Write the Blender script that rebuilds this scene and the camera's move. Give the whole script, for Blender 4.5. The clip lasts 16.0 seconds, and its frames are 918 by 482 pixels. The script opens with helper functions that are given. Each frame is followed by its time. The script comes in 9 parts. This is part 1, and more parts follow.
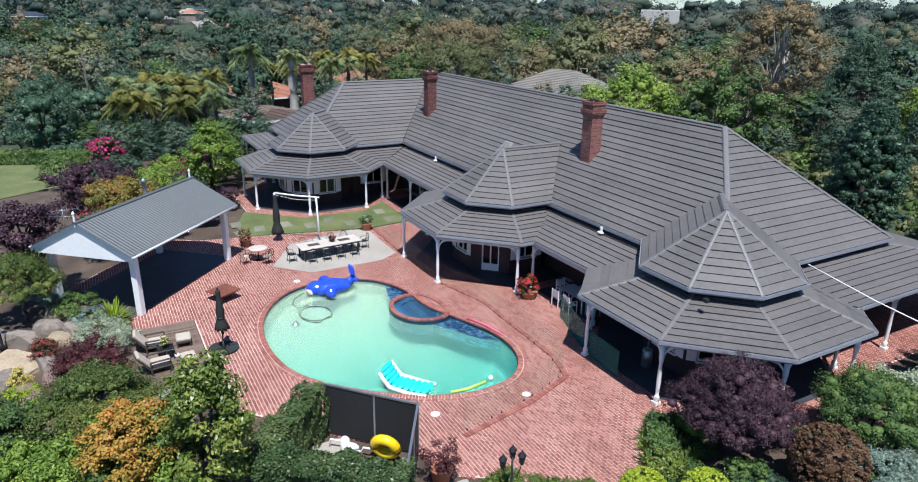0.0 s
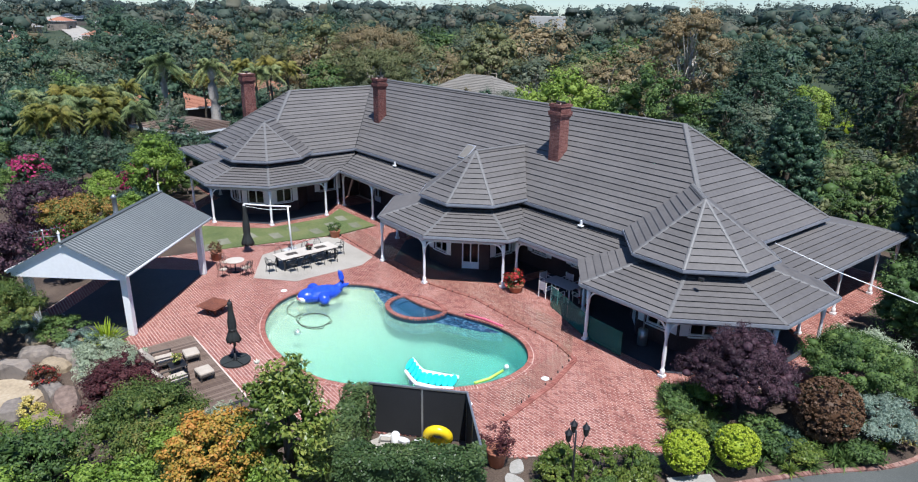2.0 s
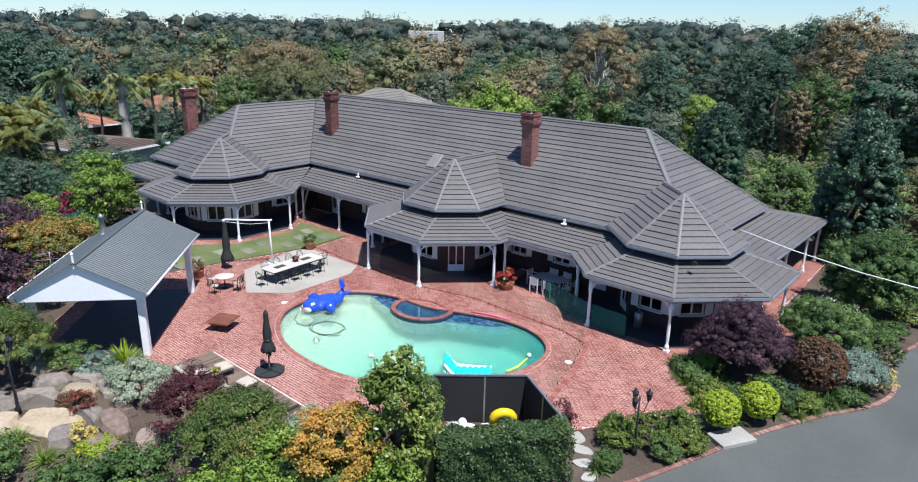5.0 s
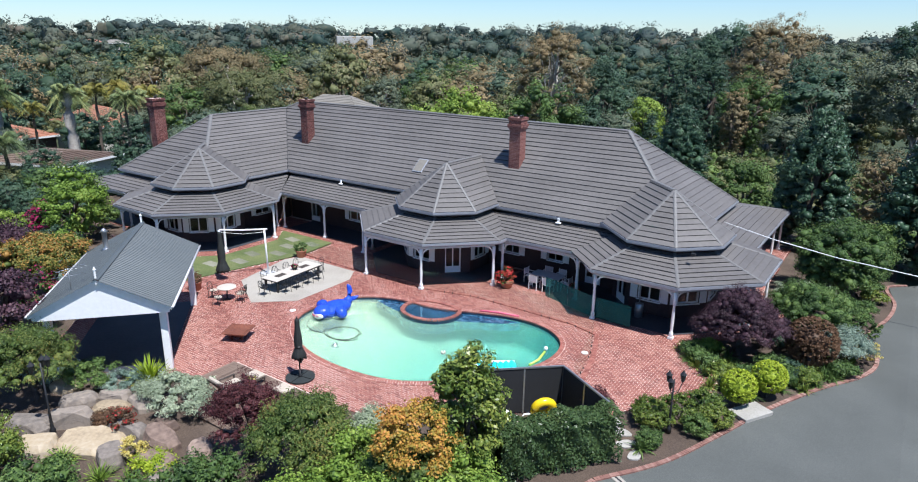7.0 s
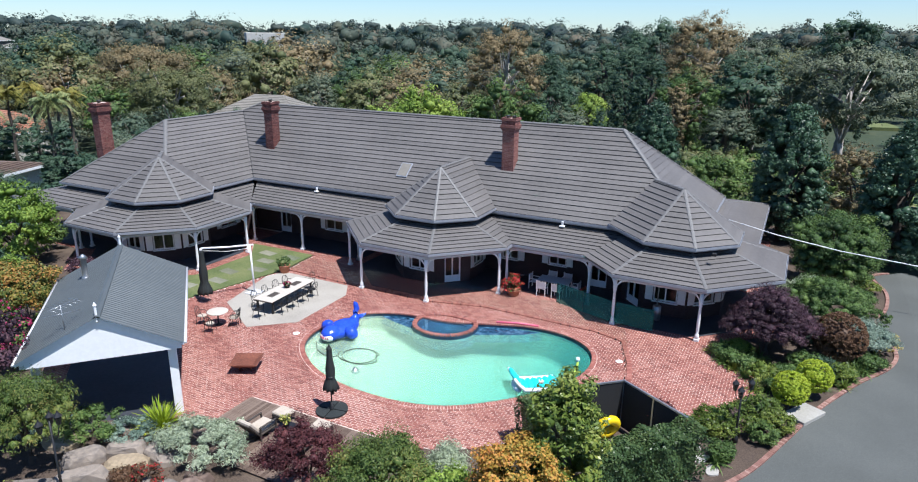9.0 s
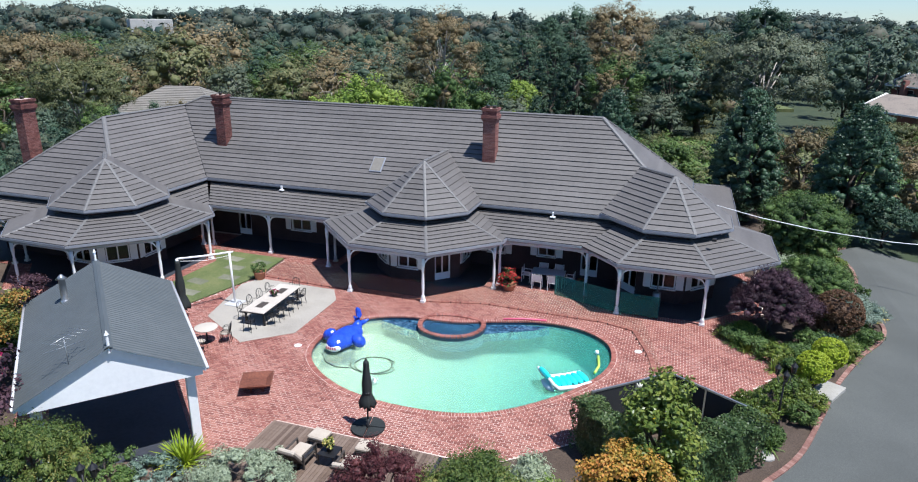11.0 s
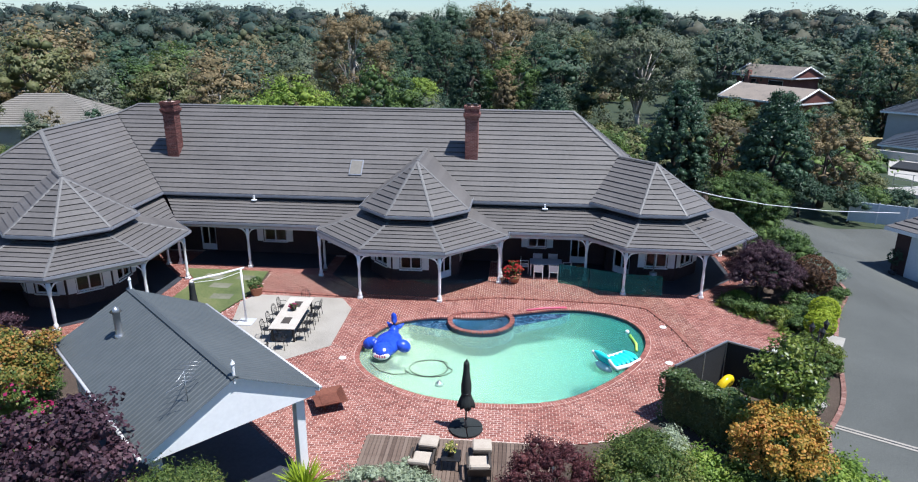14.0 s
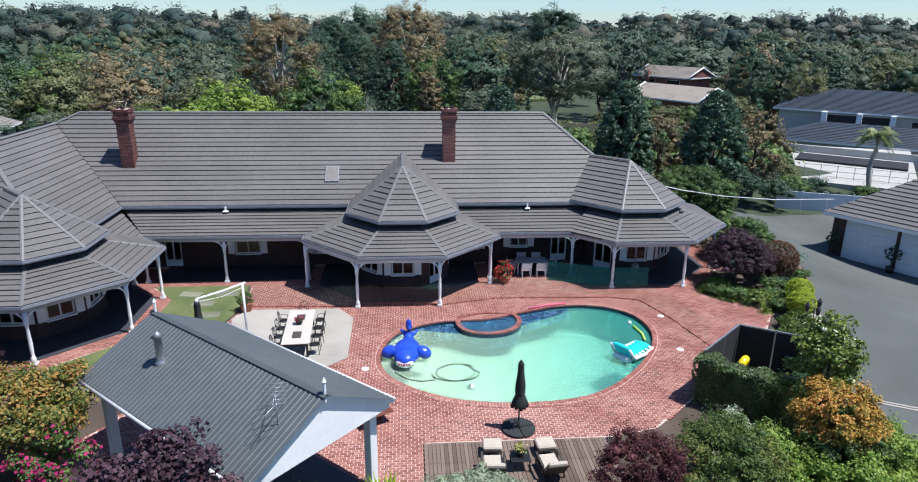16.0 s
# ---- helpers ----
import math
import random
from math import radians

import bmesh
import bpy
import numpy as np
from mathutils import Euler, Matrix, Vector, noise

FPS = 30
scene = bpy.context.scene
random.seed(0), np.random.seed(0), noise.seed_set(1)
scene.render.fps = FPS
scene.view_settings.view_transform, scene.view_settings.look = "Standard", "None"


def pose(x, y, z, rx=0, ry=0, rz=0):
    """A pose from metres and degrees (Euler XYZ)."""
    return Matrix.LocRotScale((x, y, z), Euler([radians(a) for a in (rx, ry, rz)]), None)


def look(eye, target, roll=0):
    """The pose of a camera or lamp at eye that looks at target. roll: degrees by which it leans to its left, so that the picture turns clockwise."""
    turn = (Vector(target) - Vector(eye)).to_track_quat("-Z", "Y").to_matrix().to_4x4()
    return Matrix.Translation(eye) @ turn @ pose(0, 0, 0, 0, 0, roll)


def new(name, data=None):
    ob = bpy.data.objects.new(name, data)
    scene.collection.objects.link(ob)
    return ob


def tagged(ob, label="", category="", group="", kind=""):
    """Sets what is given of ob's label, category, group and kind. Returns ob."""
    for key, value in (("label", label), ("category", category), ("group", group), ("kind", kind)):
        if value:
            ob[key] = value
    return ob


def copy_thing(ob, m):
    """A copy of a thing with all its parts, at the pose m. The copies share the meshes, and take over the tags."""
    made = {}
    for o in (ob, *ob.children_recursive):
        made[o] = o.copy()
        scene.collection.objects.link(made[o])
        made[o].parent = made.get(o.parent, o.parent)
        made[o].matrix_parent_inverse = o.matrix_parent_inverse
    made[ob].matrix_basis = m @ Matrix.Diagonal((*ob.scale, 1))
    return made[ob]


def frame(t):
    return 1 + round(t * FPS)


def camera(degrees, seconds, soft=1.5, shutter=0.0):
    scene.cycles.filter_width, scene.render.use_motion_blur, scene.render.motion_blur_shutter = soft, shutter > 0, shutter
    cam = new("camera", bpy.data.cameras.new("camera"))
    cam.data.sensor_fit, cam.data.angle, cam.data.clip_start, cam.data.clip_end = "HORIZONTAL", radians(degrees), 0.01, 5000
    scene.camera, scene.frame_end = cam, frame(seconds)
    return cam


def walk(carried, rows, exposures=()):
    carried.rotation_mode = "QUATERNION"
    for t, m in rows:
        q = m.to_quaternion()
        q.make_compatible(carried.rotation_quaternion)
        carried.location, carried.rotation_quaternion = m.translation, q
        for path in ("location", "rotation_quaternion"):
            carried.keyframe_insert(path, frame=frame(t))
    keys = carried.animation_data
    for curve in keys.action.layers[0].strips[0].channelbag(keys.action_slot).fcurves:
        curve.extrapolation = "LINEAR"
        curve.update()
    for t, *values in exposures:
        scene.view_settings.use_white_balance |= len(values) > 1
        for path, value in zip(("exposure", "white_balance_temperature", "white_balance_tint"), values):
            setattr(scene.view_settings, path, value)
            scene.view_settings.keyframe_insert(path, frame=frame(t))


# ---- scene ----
cam = camera(69.4, 16.0, soft=1.1)
PATH = [
    (0, (31.308, -20.339, 14.016), (29.662, -19.419, 13.352), 0.9),
    (0.5, (31.123, -21.599, 14.073), (29.513, -20.615, 13.412), 0.8),
    (1, (30.738, -22.782, 14.111), (29.167, -21.735, 13.452), 0.8),
    (1.5, (30.264, -23.875, 14.103), (28.737, -22.76, 13.45), 0.9),
    (2, (29.807, -24.955, 14.08), (28.325, -23.776, 13.436), 0.8),
    (2.5, (29.369, -25.995, 14.053), (27.93, -24.762, 13.415), 1.0),
    (3, (28.95, -26.942, 14.056), (27.55, -25.662, 13.423), 1.0),
    (3.5, (28.519, -27.85, 14.071), (27.158, -26.527, 13.442), 0.7),
    (4, (28.035, -28.827, 14.029), (26.711, -27.46, 13.409), 0.9),
    (6.5, (25.206, -33.365, 14.134), (24.079, -31.819, 13.546), 0.8),
    (7, (24.478, -34.071, 14.165), (23.394, -32.496, 13.58), 0.8),
    (7.5, (23.469, -34.518, 14.134), (22.429, -32.91, 13.557), 0.9),
    (8, (22.199, -34.756, 14.139), (21.207, -33.118, 13.562), 0.8),
    (8.5, (20.705, -34.958, 14.167), (19.769, -33.289, 13.584), 0.7),
    (9, (19.128, -34.996, 14.199), (18.262, -33.294, 13.607), 0.7),
    (11.5, (12.828, -36.064, 14.193), (12.299, -34.24, 13.566), 0.6),
    (12, (11.641, -36.493, 14.203), (11.177, -34.651, 13.575), 0.5),
    (12.5, (10.397, -36.907, 14.221), (9.998, -35.051, 13.593), 0.6),
    (13, (9.014, -37.243, 14.274), (8.686, -35.374, 13.644), 0.4),
    (13.5, (7.478, -37.537, 14.289), (7.226, -35.657, 13.659), 0.4),
    (14, (5.893, -37.749, 14.268), (5.724, -35.858, 13.64), 0.4),
    (14.5, (4.415, -37.9, 14.197), (4.327, -36.002, 13.576), 0.6),
    (15, (2.982, -37.87, 14.255), (2.977, -35.971, 13.632), 0.6),
    (15.5, (1.631, -37.812, 14.267), (1.707, -35.914, 13.645), 0.7),
    (16, (0.375, -37.743, 14.212), (0.525, -35.848, 13.594), 0.6),
]
walk(cam, [(t, look(eye, target, roll)) for t, eye, target, roll in PATH], [(0.0, 0.45, 6130, 11), (4.0, 0.52, 6130, 11), (6.5, 0.6, 6130, 11), (9.0, 0.6, 6130, 11), (11.5, 0.5, 6130, 11), (16.0, 0.5, 6130, 11)])

# ---------------------------------------------------------------- light
SUN_TO = Vector((1.17, -0.36, 2.82)).normalized()
world = bpy.data.worlds.new("sky")
scene.world = world
world.use_nodes = True
wn = world.node_tree.nodes
sky = wn.new("ShaderNodeTexSky")
sky.sky_type = "NISHITA"
sky.sun_disc = False
sky.sun_elevation = math.asin(SUN_TO.z)
sky.sun_rotation = math.atan2(SUN_TO.x, SUN_TO.y)
sky.air_density, sky.dust_density, sky.ozone_density = 1.0, 0.1, 3.0
wn["Background"].inputs["Strength"].default_value = 0.082
tint = wn.new("ShaderNodeMix")
tint.data_type, tint.blend_type = "RGBA", "MULTIPLY"
tint.inputs[0].default_value, tint.inputs[7].default_value = 1.0, (0.8, 0.97, 1.17, 1)
world.node_tree.links.new(sky.outputs[0], tint.inputs[6])
world.node_tree.links.new(tint.outputs[2], wn["Background"].inputs["Color"])
sun = new("sun", bpy.data.lights.new("sun", "SUN"))
sun.data.energy, sun.data.angle, sun.data.color = 5.1, radians(0.53), (1.0, 0.98, 0.94)
sun.matrix_world = look(SUN_TO * 80, (0, 0, 0))

# ---------------------------------------------------------------- materials


def mat(name, rough=0.7, metal=0.0):
    m = bpy.data.materials.new(name)
    m.use_nodes = True
    b = m.node_tree.nodes["Principled BSDF"]
    b.inputs["Roughness"].default_value = rough
    b.inputs["Metallic"].default_value = metal
    return m, m.node_tree.nodes, m.node_tree.links, b


def ramp(n, stops):
    r = n.new("ShaderNodeValToRGB")
    els = r.color_ramp.elements
    while len(els) < len(stops):
        els.new(0.5)
    for e, (p, c) in zip(els, stops):
        e.position, e.color = p, (*c, 1)
    return r


def noise_tex(n, l, scale, detail=4.0, coord="Object", rough=0.55):
    tc = n.new("ShaderNodeTexCoord")
    t = n.new("ShaderNodeTexNoise")
    t.inputs["Scale"].default_value, t.inputs["Detail"].default_value = scale, detail
    t.inputs["Roughness"].default_value = rough
    l.new(tc.outputs[coord], t.inputs["Vector"])
    return t


def surface(name, stops, big=0.35, fine=9.0, rough=0.7, metal=0.0, bump=0.15, island=0.0, random_ob=0.0, bump_scale=None, spread=0.35):
    """Two scales of mottling between two or three colours, with a fine relief."""
    m, n, l, b = mat(name, rough, metal)
    a, c = noise_tex(n, l, big, 3), noise_tex(n, l, fine, 6)
    s = n.new("ShaderNodeMath")
    s.operation = "MULTIPLY_ADD"
    l.new(c.outputs["Fac"], s.inputs[0])
    s.inputs[1].default_value = 0.5
    h = n.new("ShaderNodeMath")
    h.operation = "MULTIPLY"
    l.new(a.outputs["Fac"], h.inputs[0])
    h.inputs[1].default_value = 0.5
    l.new(h.outputs[0], s.inputs[2])
    val = s.outputs[0]
    for node, amount in (("ShaderNodeNewGeometry", island), ("ShaderNodeObjectInfo", random_ob)):
        if amount:
            g = n.new(node)
            k = n.new("ShaderNodeMath")
            k.operation = "MULTIPLY_ADD"
            l.new(g.outputs["Random Per Island" if island and node.endswith("Geometry") else "Random"], k.inputs[0])
            k.inputs[1].default_value = amount
            ad = n.new("ShaderNodeMath")
            ad.operation = "ADD"
            l.new(val, ad.inputs[0])
            k.inputs[2].default_value = -amount / 2
            l.new(k.outputs[0], ad.inputs[1])
            val = ad.outputs[0]
    lo, hi = 0.5 - spread / 2, 0.5 + spread / 2
    r = ramp(n, [(lo + (hi - lo) * i / (len(stops) - 1), c2) for i, c2 in enumerate(stops)])
    l.new(val, r.inputs[0])
    l.new(r.outputs[0], b.inputs["Base Color"])
    if bump:
        bt = noise_tex(n, l, bump_scale or fine * 3, 5)
        bp = n.new("ShaderNodeBump")
        bp.inputs["Strength"].default_value, bp.inputs["Distance"].default_value = bump, 0.02
        l.new(bt.outputs["Fac"], bp.inputs["Height"])
        l.new(bp.outputs[0], b.inputs["Normal"])
    return m


def leaf(name, stops, rough=0.55, thin=0.25, tone=0.35):
    """Leaves: a colour of its own for each, a slow drift over the crown, some light through."""
    m, n, l, b = mat(name, rough)
    g = n.new("ShaderNodeNewGeometry")
    t = noise_tex(n, l, tone, 2)
    k = n.new("ShaderNodeMath")
    k.operation = "MULTIPLY_ADD"
    l.new(g.outputs["Random Per Island"], k.inputs[0])
    k.inputs[1].default_value = 0.55
    h = n.new("ShaderNodeMath")
    h.operation = "MULTIPLY_ADD"
    l.new(t.outputs["Fac"], h.inputs[0])
    h.inputs[1].default_value, h.inputs[2].default_value = 1.3, -0.42
    l.new(h.outputs[0], k.inputs[2])
    oi = n.new("ShaderNodeObjectInfo")
    own = n.new("ShaderNodeMath")
    own.operation = "MULTIPLY_ADD"
    l.new(oi.outputs["Random"], own.inputs[0])
    own.inputs[1].default_value, own.inputs[2].default_value = 0.3, -0.15
    both = n.new("ShaderNodeMath")
    both.operation = "ADD"
    l.new(own.outputs[0], both.inputs[0])
    l.new(k.outputs[0], both.inputs[1])
    r = ramp(n, [(0.1 + 0.8 * i / (len(stops) - 1), c) for i, c in enumerate(stops)])
    l.new(both.outputs[0], r.inputs[0])
    l.new(r.outputs[0], b.inputs["Base Color"])
    b.inputs["Specular IOR Level"].default_value = 0.3
    tr = n.new("ShaderNodeBsdfTranslucent")
    l.new(r.outputs[0], tr.inputs["Color"])
    mx = n.new("ShaderNodeMixShader")
    mx.inputs[0].default_value = thin
    l.new(b.outputs[0], mx.inputs[1])
    l.new(tr.outputs[0], mx.inputs[2])
    l.new(mx.outputs[0], n["Material Output"].inputs["Surface"])
    return m


def wood_leaf(name, stops, cell, rough=0.6, thin=0.2):
    """Leaves of a mixed wood: each tree-sized patch of the plan has its own colour, each leaf varies a little."""
    m, n, l, b = mat(name, rough)
    tc, flat = n.new("ShaderNodeTexCoord"), n.new("ShaderNodeVectorMath")
    flat.operation = "MULTIPLY"
    flat.inputs[1].default_value = (1, 1, 0)
    l.new(tc.outputs["Object"], flat.inputs[0])
    vo, sep, g = n.new("ShaderNodeTexVoronoi"), n.new("ShaderNodeSeparateColor"), n.new("ShaderNodeNewGeometry")
    vo.inputs["Scale"].default_value = cell
    l.new(flat.outputs[0], vo.inputs["Vector"])
    l.new(vo.outputs["Color"], sep.inputs[0])
    tree_tone, leaf_tone = n.new("ShaderNodeMath"), n.new("ShaderNodeMath")
    tree_tone.operation = leaf_tone.operation = "MULTIPLY_ADD"
    l.new(sep.outputs[0], tree_tone.inputs[0])
    tree_tone.inputs[1].default_value = 0.8
    l.new(g.outputs["Random Per Island"], leaf_tone.inputs[0])
    leaf_tone.inputs[1].default_value = 0.24
    leaf_tone.inputs[2].default_value = -0.02
    l.new(leaf_tone.outputs[0], tree_tone.inputs[2])
    r = ramp(n, stops)
    l.new(tree_tone.outputs[0], r.inputs[0])
    l.new(r.outputs[0], b.inputs["Base Color"])
    b.inputs["Specular IOR Level"].default_value = 0.2
    tr, mx = n.new("ShaderNodeBsdfTranslucent"), n.new("ShaderNodeMixShader")
    l.new(r.outputs[0], tr.inputs["Color"])
    mx.inputs[0].default_value = thin
    l.new(b.outputs[0], mx.inputs[1])
    l.new(tr.outputs[0], mx.inputs[2])
    l.new(mx.outputs[0], n["Material Output"].inputs["Surface"])
    return m


M = {}
M["tile"] = surface("roof_tile", [(0.081, 0.0745, 0.071), (0.116, 0.107, 0.102), (0.152, 0.14, 0.133)], 0.25, 5, 0.62, 0, 0.12, random_ob=0.16, spread=0.5)
# near black: the roofs' shade is carried by this floor colour
M["shade_dark"] = surface("shade_dark_floor", [(0.022, 0.025, 0.034), (0.05, 0.055, 0.068)], 0.6, 7, 0.6, 0, 0.1)
M["kerb_brick"] = surface("faded_brick", [(0.16, 0.075, 0.06), (0.24, 0.12, 0.095), (0.32, 0.2, 0.165)], 0.35, 12, 0.85, 0, 0.35, island=0.6, spread=0.7)
M["lawn_stone"] = surface("mossy_paver", [(0.12, 0.125, 0.08), (0.22, 0.215, 0.16)], 0.8, 9, 0.9, 0, 0.3, random_ob=0.3)
M["cap"] = surface("ridge_cap", [(0.11, 0.106, 0.103), (0.185, 0.178, 0.172)], 0.5, 8, 0.5, 0, 0.1)
M["gutter"] = surface("gutter_paint", [(0.2, 0.21, 0.24), (0.29, 0.3, 0.33)], 0.4, 6, 0.4, 0, 0.03)
M["white"] = surface("white_paint", [(0.74, 0.74, 0.735), (0.84, 0.84, 0.83)], 0.5, 7, 0.45, 0, 0.05)
M["beam"] = surface("grey_white_paint", [(0.42, 0.42, 0.44), (0.54, 0.54, 0.55)], 0.5, 7, 0.5, 0, 0.05)
# dark trim; also the painted shadow lines of the tile courses
M["dark_trim_and_shade"] = surface("dark_trim_and_shade", [(0.018, 0.018, 0.02), (0.03, 0.03, 0.034)], 0.5, 7, 0.6, 0, 0.05)
M["soffit"] = surface("soffit_board", [(0.1, 0.1, 0.1), (0.15, 0.15, 0.15)], 0.5, 7, 0.7, 0, 0.05)
M["mortar"] = surface("pale_mortar", [(0.48, 0.35, 0.3), (0.67, 0.53, 0.465)], 0.3, 14, 0.9, 0, 0.3)
M["brick"] = surface("paving_brick", [(0.16, 0.053, 0.041), (0.255, 0.092, 0.071), (0.35, 0.155, 0.123)], 0.35, 12, 0.8, 0, 0.35, island=0.55, spread=0.7)
M["brick_one"] = surface("paving_brick_single", [(0.16, 0.053, 0.041), (0.255, 0.092, 0.071), (0.35, 0.155, 0.123)], 0.35, 12, 0.8, 0, 0.35, random_ob=0.55, spread=0.7)
M["coping"] = surface("coping_brick", [(0.175, 0.054, 0.041), (0.275, 0.093, 0.07), (0.365, 0.155, 0.122)], 0.35, 12, 0.75, 0, 0.3, random_ob=0.5, spread=0.7)
# brick set near black and cool: verandah shade put into its colour
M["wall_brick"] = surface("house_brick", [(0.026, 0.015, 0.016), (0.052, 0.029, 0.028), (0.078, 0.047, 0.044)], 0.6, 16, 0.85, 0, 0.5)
M["chimney_brick"] = surface("chimney_brick", [(0.085, 0.03, 0.026), (0.17, 0.06, 0.05), (0.25, 0.11, 0.09)], 0.6, 12, 0.85, 0, 0.5, random_ob=0.5, island=0.5, spread=0.6)
M["terracotta"] = surface("terracotta", [(0.28, 0.1, 0.06), (0.4, 0.17, 0.1)], 1.5, 14, 0.8, 0, 0.2)
M["concrete"] = surface("exposed_slab", [(0.24, 0.218, 0.185), (0.325, 0.298, 0.258), (0.39, 0.36, 0.315)], 0.4, 20, 0.85, 0, 0.3)
M["asphalt"] = surface("asphalt", [(0.055, 0.058, 0.053), (0.076, 0.081, 0.075), (0.108, 0.113, 0.105)], 0.18, 30, 0.85, 0, 0.3)
M["grass"] = surface("lawn", [(0.05, 0.075, 0.022), (0.1, 0.125, 0.04), (0.17, 0.17, 0.07)], 0.5, 14, 0.9, 0, 0.8, bump_scale=60)
M["soil"] = surface("mulch", [(0.035, 0.024, 0.018), (0.075, 0.052, 0.038), (0.13, 0.095, 0.07)], 0.5, 18, 0.95, 0, 0.9, bump_scale=30)
M["rock"] = surface("garden_rock", [(0.09, 0.078, 0.07), (0.17, 0.145, 0.125), (0.27, 0.225, 0.185)], 0.7, 6, 0.85, 0, 0.7, random_ob=0.35)
M["red_rock"] = surface("reddish_stone", [(0.11, 0.075, 0.06), (0.2, 0.14, 0.11), (0.28, 0.21, 0.17)], 0.7, 6, 0.85, 0, 0.7, random_ob=0.3)
M["sandstone"] = surface("sandstone", [(0.25, 0.195, 0.13), (0.36, 0.285, 0.19), (0.42, 0.35, 0.26)], 0.8, 7, 0.85, 0, 0.5, random_ob=0.2)
M["paver"] = surface("stone_paver", [(0.25, 0.24, 0.21), (0.38, 0.36, 0.33)], 0.8, 14, 0.85, 0, 0.3, random_ob=0.3)
M["deck"] = surface("deck_board", [(0.085, 0.055, 0.04), (0.135, 0.092, 0.068), (0.175, 0.126, 0.097)], 0.6, 8, 0.75, 0, 0.4, random_ob=0.4)
M["bark"] = surface("bark", [(0.05, 0.04, 0.032), (0.12, 0.095, 0.075)], 0.8, 9, 0.9, 0, 0.8)
M["pale_bark"] = surface("pale_bark", [(0.25, 0.22, 0.19), (0.48, 0.44, 0.39)], 0.8, 5, 0.8, 0, 0.4)
M["black"] = surface("black_metal", [(0.012, 0.012, 0.013), (0.028, 0.028, 0.03)], 1, 9, 0.45, 0.3, 0.05)
M["black_cloth"] = surface("black_shade_cloth", [(0.008, 0.009, 0.011), (0.016, 0.017, 0.02)], 0.7, 20, 0.9, 0, 0.3)
M["umbrella"] = surface("umbrella_cloth", [(0.01, 0.013, 0.013), (0.025, 0.03, 0.03)], 1.5, 20, 0.85, 0, 0.3)
M["steel"] = surface("weathered_steel", [(0.3, 0.31, 0.32), (0.45, 0.46, 0.47)], 1, 10, 0.4, 0.8, 0.05)
M["corrugated"] = surface("corrugated_sheet", [(0.072, 0.083, 0.086), (0.098, 0.109, 0.111)], 0.22, 2.5, 0.5, 0.1, 0.02)
M["rust"] = surface("rusted_steel", [(0.11, 0.035, 0.022), (0.22, 0.075, 0.045)], 1.5, 12, 0.8, 0.2, 0.3)
M["cushion"] = surface("beige_cushion", [(0.36, 0.3, 0.24), (0.48, 0.42, 0.35)], 1.5, 25, 0.9, 0, 0.2)
M["wicker"] = surface("dark_wicker", [(0.03, 0.024, 0.02), (0.07, 0.055, 0.045)], 2, 30, 0.7, 0, 0.5)
M["tabletop"] = surface("stone_tabletop", [(0.42, 0.37, 0.31), (0.56, 0.51, 0.45)], 1.2, 12, 0.5, 0, 0.1)
M["glass_dark"], _n, _l, _b = mat("window_glass", 0.06)
_b.inputs["Base Color"].default_value = (0.02, 0.024, 0.028, 1)
_b.inputs["Specular IOR Level"].default_value = 0.6
M["plaster"] = surface("pool_plaster", [(0.145, 0.205, 0.15), (0.165, 0.226, 0.168), (0.18, 0.242, 0.184)], 0.15, 2.5, 0.7, 0, 0.05, spread=0.5)
M["mosaic"] = surface("blue_mosaic", [(0.004, 0.012, 0.03), (0.008, 0.03, 0.065), (0.06, 0.12, 0.18)], 1.2, 26, 0.35, 0, 0.1, spread=0.45)
M["mosaic_wet"] = surface("wet_blue_mosaic", [(0.006, 0.022, 0.05), (0.02, 0.065, 0.125), (0.12, 0.24, 0.34)], 3.0, 9, 0.08, 0, 0.03, spread=0.3)
M["blue_vinyl"] = surface("blue_vinyl", [(0.015, 0.05, 0.42), (0.03, 0.09, 0.6)], 1.2, 6, 0.22, 0, 0.05)
M["light_blue_vinyl"] = surface("light_blue_vinyl", [(0.12, 0.25, 0.62), (0.25, 0.4, 0.72)], 6, 16, 0.25, 0, 0.05)
M["cyan_vinyl"] = surface("cyan_vinyl", [(0.02, 0.55, 0.62), (0.05, 0.68, 0.72)], 1.2, 6, 0.22, 0, 0.05)
M["white_vinyl"] = surface("white_vinyl", [(0.72, 0.74, 0.76), (0.82, 0.83, 0.84)], 1.2, 6, 0.25, 0, 0.05)
M["yellow_vinyl"] = surface("yellow_vinyl", [(0.72, 0.5, 0.01), (0.85, 0.62, 0.02)], 1.2, 6, 0.25, 0, 0.05)
M["pink_vinyl"] = surface("pink_vinyl", [(0.6, 0.08, 0.16), (0.72, 0.16, 0.24)], 1.2, 6, 0.4, 0, 0.05)
M["lime_vinyl"] = surface("lime_vinyl", [(0.45, 0.65, 0.08), (0.55, 0.72, 0.14)], 1.2, 6, 0.4, 0, 0.05)
M["blue_tile"] = surface("neighbour_roof", [(0.022, 0.03, 0.042), (0.045, 0.055, 0.07)], 0.4, 6, 0.5, 0, 0.1)
M["pale_tile"] = surface("pale_concrete_tile", [(0.15, 0.138, 0.118), (0.235, 0.216, 0.188)], 0.4, 6, 0.75, 0, 0.2)
